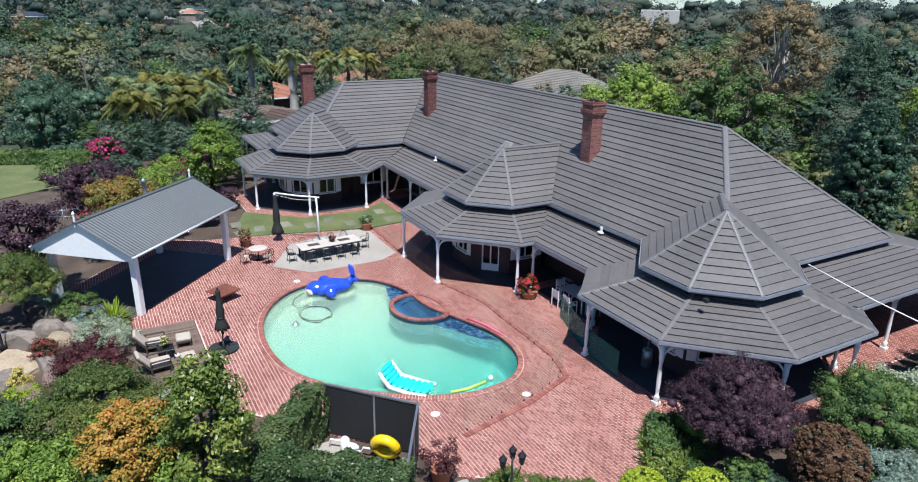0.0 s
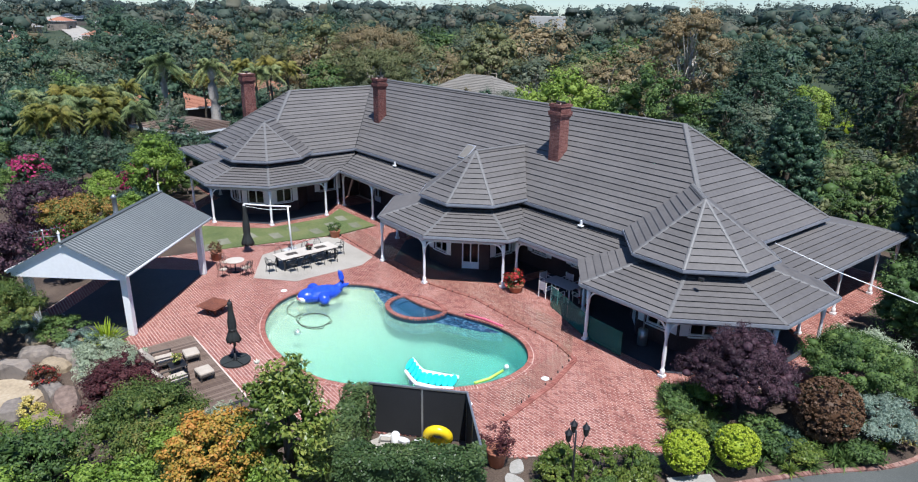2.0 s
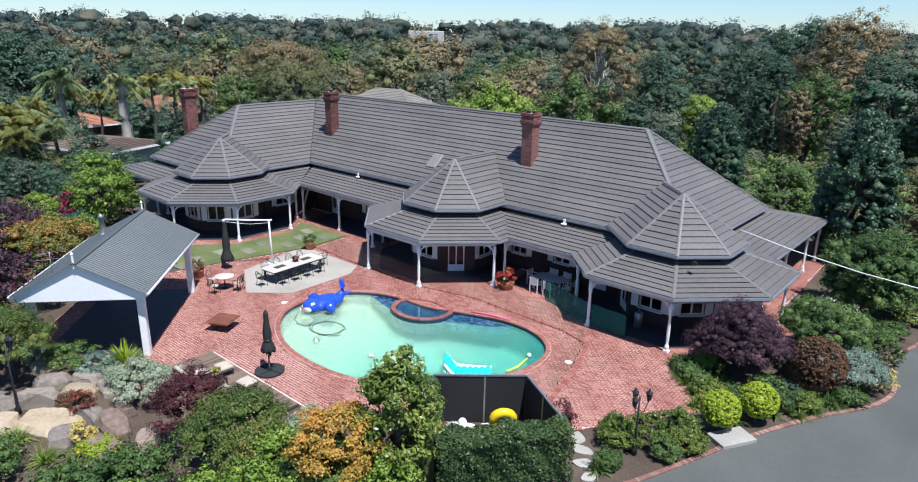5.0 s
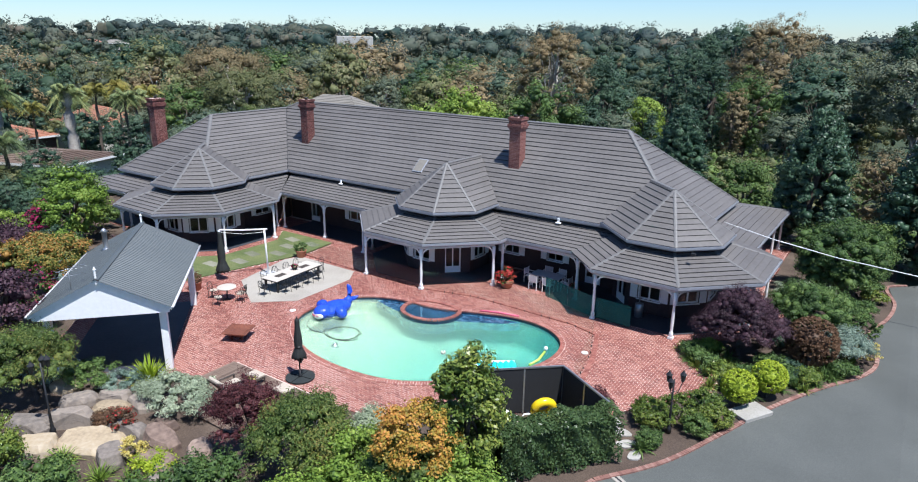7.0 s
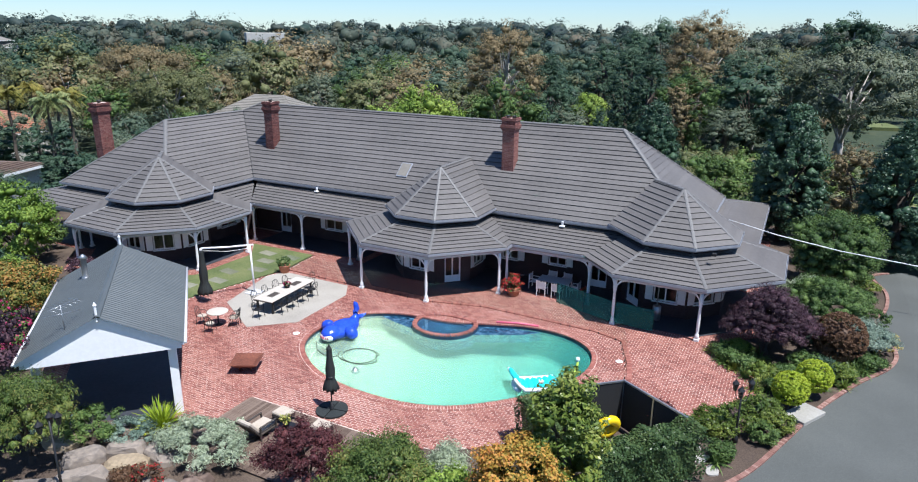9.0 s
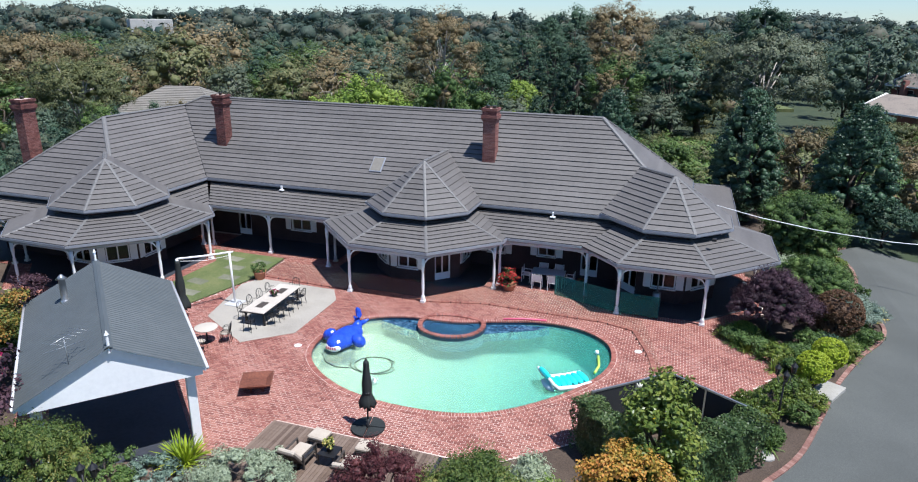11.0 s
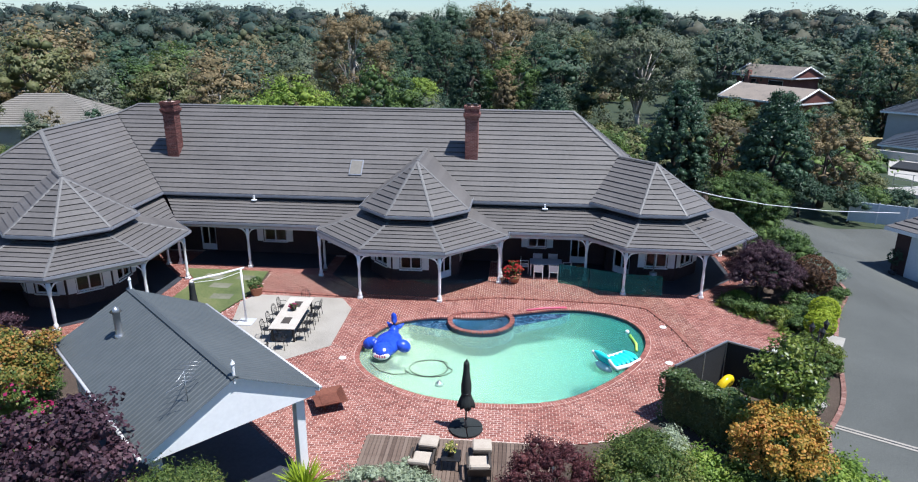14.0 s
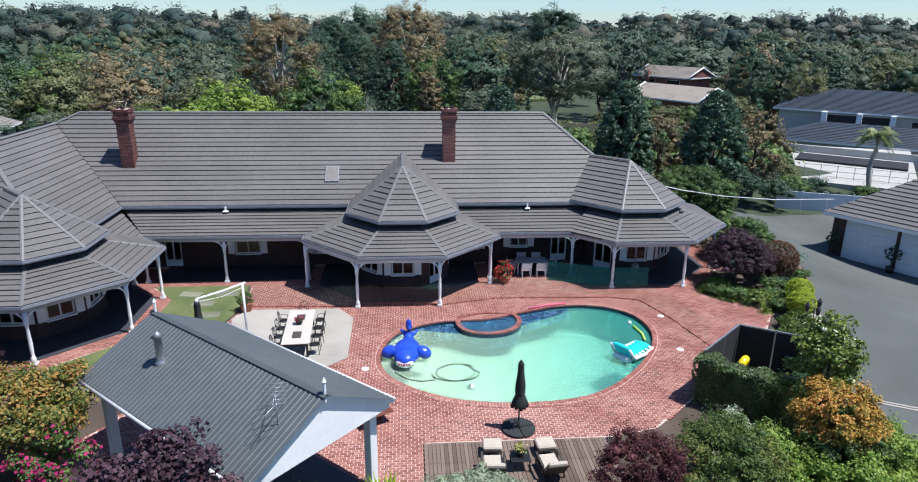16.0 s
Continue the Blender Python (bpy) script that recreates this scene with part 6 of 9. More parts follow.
for i, (x, y, r) in enumerate(((17.2, -12.5, 0.42), (17.65, -13.1, 0.4), (18.15, -13.6, 0.36), (16.7, -11.95, 0.4))):
    solid("stepping_stone", slab(smooth_loop([(r, 0), (0.2 * r, 0.6 * r), (-r, 0.2 * r), (-0.3 * r, -0.65 * r)], 5), 0, 0.05), M["paver"], "pale flat stepping stone in the mulch", "stepping stone", pose(x, y, -0.04, 0, 0, 40 * i), "stepping stones")
for i, (x, y) in enumerate(((-9.6, -3.0), (-10.6, -4.3), (-9.9, -5.8), (-11.2, -6.9), (-10.6, -8.4), (-11.6, -9.8), (-11.4, -11.6), (-12.9, -12.8), (-10.9, -12.9), (-11.6, -3.0))):
    solid("stepping_stone", boxed(-0.58, 0.58, -0.34, 0.34, 0, 0.022, bevel=0.008), M["lawn_stone"], "square stepping stone sunk in the lawn", "stepping stone", pose(x, y, 0.01, 0, 0, -8 + 5 * (i % 3)), "lawn stepping stones")
solid("stone_step", boxed(-0.75, 0.75, -0.45, 0.45, 0, 0.16, bevel=0.015), M["paver"], "pale stone slab step at the driveway's edge", "step", pose(20.9, -8.2, -0.03, 0, 0, 60))

# low planting that fills the bed beside the driveway
rng_c = random.Random(17)
for x, y, r, k in ((17.5, -4.4, 0.5, "leaf_mid"), (18.3, -5.2, 0.55, "leaf_mid"), (19.2, -5.8, 0.6, "leaf_magnolia"), (20.2, -5.4, 0.6, "leaf_mid"), (21.2, -4.6, 0.65, "leaf_mid"), (22.3, -4.0, 0.55, "leaf_magnolia"), (20.0, -6.8, 0.5, "leaf_mid"), (20.9, -4.0, 0.7, "leaf_mid"), (21.6, -3.9, 0.6, "leaf_dark"), (20.6, -0.9, 0.7, "leaf_dark"), (22.3, -0.9, 0.6, "leaf_mid"), (23.6, -2.4, 0.55, "leaf_mid"), (21.0, -0.4, 0.6, "leaf_mid"),
                   (22.9, 2.9, 0.6, "leaf_mid"), (23.4, 4.8, 0.6, "leaf_mid"), (23.6, 6.3, 0.65, "leaf_mid"), (23.9, 8.6, 0.6, "leaf_magnolia"), (23.7, 10.4, 0.6, "leaf_mid"), (19.3, -8.8, 0.45, "leaf_mid"), (18.0, -3.4, 0.45, "leaf_bright")):
    shrub("ground_cover", "low leafy green ground cover in the mulch", (x, y, 0), (r * 1.3, r * 1.1, r * 0.5), 1600, 0.09, k, shape="dome", clumps=45, clump=0.2, group="bed ground cover", core=0.7)
shrub("shrub", "small shrub with red flowers among the rocks", (2.1, -23.4, 0.1), (0.55, 0.5, 0.4), 1500, 0.07, "leaf_brown", blossom=("petal_red", 300, 0.07), clumps=40, clump=0.15)
shrub("shrub", "small golden yellow dwarf shrub in the rockery", (4.1, -24.1, 0.1), (0.4, 0.4, 0.35), 1500, 0.06, "petal_yellow", clumps=40, clump=0.12)
shrub("pale_conifer", "pale grey-green prostrate conifer over the rocks", (2.2, -21.3, 0), (1.7, 1.25, 0.6), 9000, 0.12, "leaf_silver", shape="dome", clumps=70, clump=0.26, aspect=0.25)

# dark planting behind the pavilion and beside the end verandah
for x, y, r, h, k in ((-26.5, -11.0, 1.5, 1.2, "leaf_dark"), (-24.6, -9.8, 1.2, 1.0, "leaf_mid"), (-21.5, -14.6, 1.3, 0.9, "leaf_dark"), (-19.0, -17.4, 1.4, 1.0, "leaf_mid"), (-27.8, -18.6, 1.6, 1.3, "leaf_dark"), (-25.0, -20.4, 1.7, 1.2, "leaf_dark"),
                      (-21.4, -20.0, 1.5, 1.1, "leaf_mid"), (-29.6, -12.6, 1.5, 1.5, "leaf_dark"), (-17.8, -20.9, 1.3, 1.1, "leaf_purple"), (-28.8, -23.0, 1.7, 1.2, "leaf_mid"), (-30.5, -9.6, 1.4, 1.3, "leaf_mid"), (-12.2, -17.0, 1.0, 0.7, "leaf_mid"), (-14.0, -14.6, 1.0, 0.6, "leaf_purple")):
    shrub("shrub", "dense dark garden shrub beside the end verandah", (x, y, 0), (r, r, h), 3600, 0.13, k, shape="dome", clumps=60, clump=0.36, group="side garden shrubs", tri=True, aspect=0.8)

for x, y, z, r, k in ((33.0, 17.2, -1.0, 1.5, "leaf_dark"), (35.5, 19.5, -1.1, 1.6, "leaf_mid"), (38.5, 20.5, -1.2, 1.4, "leaf_dark"), (31.5, 20.5, -0.9, 1.7, "leaf_mid"), (34.5, 23.0, -1.1, 1.8, "leaf_dark"), (38.5, 25.5, -1.3, 1.6, "leaf_olive"), (42.0, 18.0, -1.3, 1.2, "leaf_mid"), (37.0, 28.5, -1.4, 1.8, "leaf_mid")):
    shrub("shrub", "leafy shrub behind the driveway gate", (x, y, z), (r, r, r * 0.8), 3000, 0.15, k, shape="dome", clumps=60, clump=0.4, group="gate shrubs", tri=True, aspect=0.8)
for x, y, k, c in ((-4.3, -21.9, "white", "white"), (-3.9, -22.15, "light_blue_vinyl", "pale blue")):
    bk = thing("bucket", c + " plastic bucket beside the pavilion post", "bucket", (x, y, 0.0))
    part("body", lathe([(0.0, 0.01), (0.12, 0.0), (0.16, 0.32), (0.17, 0.33), (0.15, 0.32), (0.11, 0.04)], 14), M[k], bk)
    part("handle", tube([(0.16, 0, 0.31), (0.12, 0.05, 0.4), (0, 0.07, 0.43), (-0.12, 0.05, 0.4), (-0.16, 0, 0.31)], 0.008, 5), M["steel"], bk)

# ---------------------------------------------------------------- things by the pool
def deck():
    x0, x1, y0, y1 = DECK
    ob = thing("timber_deck", "weathered brown timber deck beside the paving", "deck", kind="structure")
    part("frame", boxed(x0 + 0.02, x1 - 0.02, y0 + 0.02, y1 - 0.02, -0.04, 0.015), M["dark_trim_and_shade"], ob)
    w = 0.14
    k = int((x1 - x0) / w)
    me = from_bm(boxed(-w / 2 + 0.006, w / 2 - 0.006, y0, y1, 0, 0.03, bevel=0.004))
    me.materials.append(M["deck"])
    for i in range(k):
        part("board", me, M["deck"], ob, at=Matrix.Translation((x0 + (i + 0.5) * w, 0, 0.018)))
    return ob


deck()
DZ = 0.048


def lounge_chair(at, turn):
    ob = thing("lounge_chair", "reclined dark wicker lounge chair with beige cushions", "lounge chair", at, turn, "deck chairs")
    part("frame", boxed(-0.36, 0.36, -0.4, 0.45, 0.2, 0.28, bevel=0.02), M["wicker"], ob)
    part("seat_cushion", boxed(-0.32, 0.32, -0.3, 0.45, 0.281, 0.42, bevel=0.04), M["cushion"], ob, "beige cushion")
    m = Matrix.Translation((0, -0.33, 0.33)) @ Matrix.Rotation(radians(38), 4, "X")
    part("back_cushion", boxed(-0.32, 0.32, -0.07, 0.07, 0.0, 0.74, bevel=0.04, m=m), M["cushion"], ob, "beige cushion")
    part("backrest", boxed(-0.36, 0.36, -0.12, -0.075, -0.05, 0.74, bevel=0.012, m=m), M["wicker"], ob)
    for x in (-0.37, 0.37):
        part("armrest", boxed(x - 0.04, x + 0.04, -0.4, 0.4, 0.53, 0.58, bevel=0.012), M["wicker"], ob)
        for y in (-0.36, 0.38):
            part("leg", boxed(x - 0.025, x + 0.025, y - 0.025, y + 0.025, 0, 0.53), M["wicker"], ob)
    return ob


def ottoman(at, turn):
    ob = thing("ottoman", "square beige cushioned footstool on dark legs", "ottoman", at, turn, "footstools")
    part("cushion", boxed(-0.33, 0.33, -0.3, 0.3, 0.28, 0.42, bevel=0.04), M["cushion"], ob, "beige cushion")
    part("frame", boxed(-0.33, 0.33, -0.3, 0.3, 0.2, 0.279, bevel=0.015), M["wicker"], ob)
    for x in (-0.29, 0.29):
        for y in (-0.26, 0.26):
            part("leg", boxed(x - 0.025, x + 0.025, y - 0.025, y + 0.025, 0, 0.2), M["wicker"], ob)
    return ob


lounge_chair((3.05, -19.3, DZ), -3)
lounge_chair((4.95, -19.35, DZ), 6)
ottoman((3.15, -18.2, DZ), -4)
ottoman((5.0, -18.25, DZ), 4)
side_t = thing("side_table", "small dark side table with a glass-like top", "side table", (4.0, -19.0, DZ))
part("tabletop", boxed(-0.32, 0.32, -0.32, 0.32, 0.4, 0.44, bevel=0.01), M["black"], side_t)
for x in (-0.28, 0.28):
    for y in (-0.28, 0.28):
        part("leg", boxed(x - 0.02, x + 0.02, y - 0.02, y + 0.02, 0, 0.4), M["black"], side_t)


def pot_plant(name, label, at, r, h, potmat, leafmat, petal=None, top=0.35, count=500, size=0.09):
    PLANT[0] += 1
    rng = np.random.default_rng(900 + PLANT[0])
    ob = thing(name, label, "potted plant", at)
    part("pot", lathe([(r * 0.7, 0), (r * 0.95, h * 0.85), (r * 1.05, h * 0.87), (r * 1.05, h), (r * 0.92, h), (r * 0.85, h * 0.9)], 14), M[potmat], ob)
    p, out, c = crown_points(rng, (top, top, top * 0.8), 30, count, top * 0.3)
    p[:, 2] += h + top * 0.6
    part("foliage", leaf_mesh(p, out, size, rng), M[leafmat], ob)
    if petal:
        q = rng.choice(len(p), count // 2)
        tagged(part("blossom", leaf_mesh(p[q] * np.array([1.08, 1.08, 1.02]), out[q], size * 1.05, rng, 0.9, 0.9), M[petal], ob), kind="stuff")
    return ob


pot_plant("flower_pot", "small pot of yellow and white flowers", (4.0, -19.0, DZ + 0.442), 0.14, 0.18, "black", "leaf_bright", "petal_yellow", 0.2, 300, 0.06)
pot_plant("flower_pot", "terracotta bowl with bright red flowering plant", (5.85, -1.95, 0), 0.42, 0.38, "terracotta", "leaf_mid", "petal_red", 0.55, 900, 0.11)
pot_plant("flower_pot", "pot of red flowers by the verandah table", (9.7, -0.9, 0), 0.24, 0.3, "black", "leaf_mid", "petal_red", 0.32, 400, 0.09)
pot_plant("flower_pot", "terracotta pot with a reddish shrub", (-8.45, -13.1, 0), 0.36, 0.5, "terracotta", "leaf_brown", None, 0.42, 600, 0.1)
pot_plant("flower_pot", "terracotta pot with a green shrub at the lawn's edge", (-8.1, -5.35, 0), 0.36, 0.5, "terracotta", "leaf_mid", None, 0.4, 600, 0.1)
pot_plant("flower_pot", "dark red glazed pot with a bronze shrub", (16.2, -12.4, 0), 0.36, 0.6, "terracotta", "leaf_maroon", None, 0.6, 1600, 0.08)


# umbrellas
def furled(h0, h1, r):
    """Folded cloth gathered by a strap, flaring above its hem."""
    vs, fs, seg = [], [], 18
    prof = [(0.15, 1.0), (0.34, 0.985), (0.32, 0.93), (0.33, 0.8), (0.42, 0.66), (0.55, 0.5), (0.55, 0.36), (0.5, 0.27), (0.72, 0.17), (1.0, 0.06), (0.92, 0.0), (0.2, 0.03)]
    for j, (rr, t) in enumerate(prof):
        for i in range(seg):
            a = 2 * math.pi * i / seg
            k = r * rr * (1 + ((0.2 if i % 2 else -0.2) + 0.1 * math.sin(i * 2.3)) * (t < 0.95))
            vs.append((k * math.cos(a), k * math.sin(a), h0 + (h1 - h0) * t - (0.05 * (i % 2) if j in (9, 10) else 0)))
    for j in range(len(prof) - 1):
        for i in range(seg):
            fs.append((j * seg + i, j * seg + (i + 1) % seg, (j + 1) * seg + (i + 1) % seg, (j + 1) * seg + i))
    return mesh_of(vs, fs, True)


um = thing("patio_umbrella", "furled black umbrella on a round dark base", "umbrella", (4.32, -16.75, 0), 10)
for q in range(4):
    c0, c1 = (0.022, 0.022), 0.6
    arc = [(c0[0] + c1 * math.cos(a), c0[1] + c1 * math.sin(a)) for a in [math.pi / 2 * i / 7 for i in range(8)]]
    part("base_weight", slab([c0] + arc, 0.03, 0.09), M["umbrella"], um, "dark quarter-round base weight", Matrix.Rotation(math.pi / 2 * q, 4, "Z"))
part("base_cross", boxed(-0.6, 0.6, -0.018, 0.018, 0.004, 0.04), M["black"], um)
part("collar", lathe([(0.09, 0.09), (0.08, 0.13), (0.05, 0.16), (0.05, 0.4)], 10), M["black"], um)
part("pole", tube([(0, 0, 0.08), (0, 0, 2.8)], 0.03, 8), M["black"], um)
part("canopy", furled(0.98, 2.78, 0.27), M["umbrella"], um, "furled black cloth")
part("strap", lathe([(0.15, 1.46), (0.16, 1.5), (0.15, 1.54)], 12), M["black"], um)
part("finial", lathe([(0.03, 2.76), (0.05, 2.8), (0.02, 2.88)], 8), M["black"], um)
part("crank_box", boxed(0.03, 0.13, -0.05, 0.05, 0.75, 0.9, bevel=0.02), M["black"], um)

cu = thing("cantilever_umbrella", "white cantilever umbrella with a furled black canopy beside the lawn", "umbrella", (-7.28, -8.8, 0))
part("base_plate", boxed(-0.4, 0.4, -0.4, 0.4, 0.005, 0.06, bevel=0.015), M["beam"], cu)
part("mast", tube([(0, 0, 0.05), (0.02, -0.05, 1.4), (0.03, -0.1, 2.88)], 0.055, 8), M["white"], cu, "white metal mast")
part("arm", tube([(0.1, 0.08, 2.88), (-0.6, -1.1, 2.96), (-1.34, -2.28, 3.1)], 0.05, 8), M["white"], cu, "white metal arm")
part("stay", tube([(0.02, -0.1, 2.72), (-0.6, -1.15, 2.72), (-1.32, -2.25, 2.96)], 0.012, 4), M["white"], cu)
canopy = part("canopy", furled(0.5, 3.0, 0.34), M["umbrella"], cu, "furled black cloth", Matrix.Translation((-1.36, -2.28, 0)))
part("hub", lathe([(0.06, 2.96), (0.09, 3.0), (0.05, 3.1)], 10), M["white"], cu, at=Matrix.Translation((-1.36, -2.28, 0)))

# fire pit
fp = thing("fire_pit", "square rusted steel fire pit with a flared pan", "fire pit", (-1.1, -15.75, 0), 28)


def pan(rings):
    """A square pan from (half width, height) pairs, outside and inside."""
    vs, fs = [], []
    for w, z in rings:
        vs += [(-w, -w, z), (w, -w, z), (w, w, z), (-w, w, z)]
    for j in range(len(rings) - 1):
        for i in range(4):
            fs.append((4 * j + i, 4 * j + (i + 1) % 4, 4 * j + 4 + (i + 1) % 4, 4 * j + 4 + i))
    fs += [(3, 2, 1, 0), tuple(4 * (len(rings) - 1) + i for i in range(4))]
    return mesh_of(vs, fs)


part("pan", pan([(0.3, 0.2), (0.6, 0.44), (0.62, 0.44), (0.62, 0.46), (0.58, 0.46), (0.36, 0.33), (0.34, 0.33)]), M["rust"], fp)
part("grate", boxed(-0.34, 0.34, -0.34, 0.34, 0.331, 0.35, bevel=0.006), M["rust"], fp)
for x in (-0.24, 0.24):
    for y in (-0.24, 0.24):
        part("leg", boxed(x - 0.03, x + 0.03, y - 0.03, y + 0.03, 0, 0.24), M["rust"], fp)

# long dining table on the slab
tab = thing("dining_table", "long outdoor table with a tiled stone top", "dining table", (-4.82, -9.0, 0.012), 3.0)
part("tabletop", boxed(-0.62, 0.62, -1.85, 1.85, 0.71, 0.76, bevel=0.012), M["tabletop"], tab)
for y in (-0.95, 0.95):
    part("inlay", boxed(-0.2, 0.2, y - 0.35, y + 0.35, 0.7605, 0.764), M["wicker"], tab, "dark mosaic inlay")
part("apron", boxed(-0.55, 0.55, -1.75, 1.75, 0.62, 0.709), M["black"], tab)
for x in (-0.5, 0.5):
    for y in (-1.65, 1.65):
        part("leg", boxed(x - 0.045, x + 0.045, y - 0.045, y + 0.045, 0, 0.62), M["black"], tab)


def iron_chair(label, group, at, turn, seat="black"):
    ob = thing("garden_chair", label, "chair", at, turn, group)
    part("seat", lathe([(0.2, 0.43), (0.225, 0.44), (0.225, 0.46), (0.19, 0.48)], 14), M[seat], ob)
    arc = [(-0.21, -0.19, 0.44), (-0.22, -0.24, 0.72), (-0.15, -0.27, 0.88), (0, -0.28, 0.93), (0.15, -0.27, 0.88), (0.22, -0.24, 0.72), (0.21, -0.19, 0.44)]
    part("back_frame", tube(arc, 0.016, 5), M["black"], ob)
    for x in (-0.11, 0, 0.11):
        part("back_bar", tube([(x, -0.2, 0.45), (x * 1.2, -0.26, 0.7), (x, -0.275, 0.9)], 0.01, 4), M["black"], ob)
    for s in (-1, 1):
        part("armrest", tube([(s * 0.22, -0.22, 0.66), (s * 0.26, 0.0, 0.68), (s * 0.23, 0.14, 0.62), (s * 0.2, 0.16, 0.45)], 0.014, 4), M["black"], ob)
        for y in (-0.19, 0.17):
            part("leg", tube([(s * 0.17, y, 0.44), (s * 0.22, y * 1.25, 0.0)], 0.015, 5), M["black"], ob)
    return ob


ch = iron_chair("black wrought-iron garden chair with a dark seat", "chairs round the long table", (-3.95, -10.3, 0.012), 90)
for i in range(4):
    for s in (-1, 1):
        if (i, s) == (0, 1):
            continue
        copy_thing(ch, pose(-4.82 + s * 0.86 + 0.05 * (1.3 - 0.87 * i), -10.3 + i * 0.87, 0.012, 0, 0, 90 * s + random.uniform(-9, 9)))
copy_thing(ch, pose(-4.95, -6.75, 0.012, 0, 0, 180))
copy_thing(ch, pose(-4.6, -11.3, 0.012, 0, 0, 4))
pot_plant("flower_bowl", "bowl of magenta flowers on the long table", (-4.83, -8.8, 0.776), 0.16, 0.12, "black", "leaf_mid", "petal_pink", 0.2, 260, 0.08)

rt = thing("round_table", "small round cafe table with a pale tiled top", "table", (-5.75, -12.95, 0))
part("tabletop", lathe([(0.5, 0.7), (0.52, 0.71), (0.52, 0.74), (0.5, 0.75)], 24), M["tabletop"], rt)
part("stem", lathe([(0.22, 0), (0.2, 0.03), (0.04, 0.08), (0.035, 0.7)], 12), M["black"], rt)
rc = iron_chair("wrought-iron cafe chair with a pale cushion", "chairs round the cafe table", (-5.0, -12.55, 0), 120, "cushion")
for a in (20, 200, 290):
    copy_thing(rc, pose(-5.75 + 0.85 * math.cos(radians(a)), -12.95 + 0.85 * math.sin(radians(a)), 0, 0, 0, a + 90))

# verandah dining set
vt = thing("verandah_table", "white outdoor dining table on the verandah", "dining table", (7.75, -0.35, 0))
part("tabletop", boxed(-0.95, 0.95, -0.5, 0.5, 0.72, 0.75, bevel=0.01), M["beam"], vt)
for x in (-0.88, 0.88):
    for y in (-0.43, 0.43):
        part("leg", boxed(x - 0.03, x + 0.03, y - 0.03, y + 0.03, 0, 0.72), M["white"], vt)


def white_chair(at, turn):
    ob = thing("verandah_chair", "white metal-framed outdoor armchair", "chair", at, turn, "verandah chairs")
    part("seat", boxed(-0.24, 0.24, -0.22, 0.24, 0.42, 0.45, bevel=0.008), M["white"], ob)
    part("backrest", boxed(-0.22, 0.22, -0.25, -0.23, 0.5, 0.88), M["beam"], ob)
    for x in (-0.25, 0.25):
        part("armrest", boxed(x - 0.02, x + 0.02, -0.24, 0.22, 0.64, 0.67), M["white"], ob)
        for y, z in ((-0.24, 0.9), (0.22, 0.64)):
            part("leg", boxed(x - 0.018, x + 0.018, y - 0.018, y + 0.018, 0, z), M["white"], ob)
    return ob


wc = white_chair((7.3, -1.15, 0), 0)
copy_thing(wc, pose(8.2, -1.15, 0, 0, 0, -6))
copy_thing(wc, pose(9.0, -0.4, 0, 0, 0, 88))
copy_thing(wc, pose(6.5, -0.3, 0, 0, 0, -92))
copy_thing(wc, pose(7.3, 0.45, 0, 0, 0, 182))
copy_thing(wc, pose(8.2, 0.45, 0, 0, 0, 176))
ht = thing("patio_heater", "tall steel patio heater on the verandah", "patio heater", (13.8, -1.5, 0))
part("tank_cover", lathe([(0.22, 0), (0.22, 0.75), (0.12, 0.8)], 14), M["steel"], ht)
part("pole", tube([(0, 0, 0.8), (0, 0, 1.9)], 0.035, 8), M["steel"], ht)
part("hood", lathe([(0.38, 1.98), (0.1, 2.12), (0.02, 2.13)], 16), M["steel"], ht)

# inflatables and pool kit


def blob(bm, at, r, m=None, seg=20):
    mm = Matrix.Translation(at) @ (m or Matrix()) @ Matrix.Diagonal((*r, 1))
    bmesh.ops.create_uvsphere(bm, u_segments=seg, v_segments=12, radius=1.0, matrix=mm)


WZ = -0.15
shark = thing("inflatable_float", "large blue inflatable shark float on the water", "pool float", (0.2, -10.6, WZ), -5)
shark.scale = (1.15, 1.15, 1.15)
b2 = bmesh.new()
blob(b2, (0, 0.0, 0.26), (0.55, 0.95, 0.34), seg=24)
part("body", b2, M["blue_vinyl"], shark)
b2 = bmesh.new()
blob(b2, (0, -0.62, 0.3), (0.42, 0.5, 0.32), seg=20)
part("head", b2, M["blue_vinyl"], shark)
b2 = bmesh.new()
blob(b2, (0, -0.93, 0.24), (0.34, 0.2, 0.2), seg=16)
part("mouth", b2, M["white_vinyl"], shark, "white open mouth")
for k in range(5):
    part("tooth", boxed(-0.22 + k * 0.095, -0.16 + k * 0.095, -1.145 + 0.02 * abs(k - 2), -1.1, 0.2, 0.3), M["pink_vinyl"], shark, "red mark between teeth")
for s in (-1, 1):
    b2 = bmesh.new()
    blob(b2, (s * 0.68, -0.15, 0.3), (0.32, 0.26, 0.24), Matrix.Rotation(0.5 * s, 4, "Y"), 14)
    part("fin", b2, M["blue_vinyl"], shark)
part("tail", tube([(0, 0.75, 0.3), (0, 1.0, 0.5), (0, 1.02, 0.8), (0, 0.95, 1.08), (0, 0.88, 1.2)], 0.14, 10, taper=[0.26, 0.17, 0.13, 0.11, 0.04]), M["blue_vinyl"], shark)
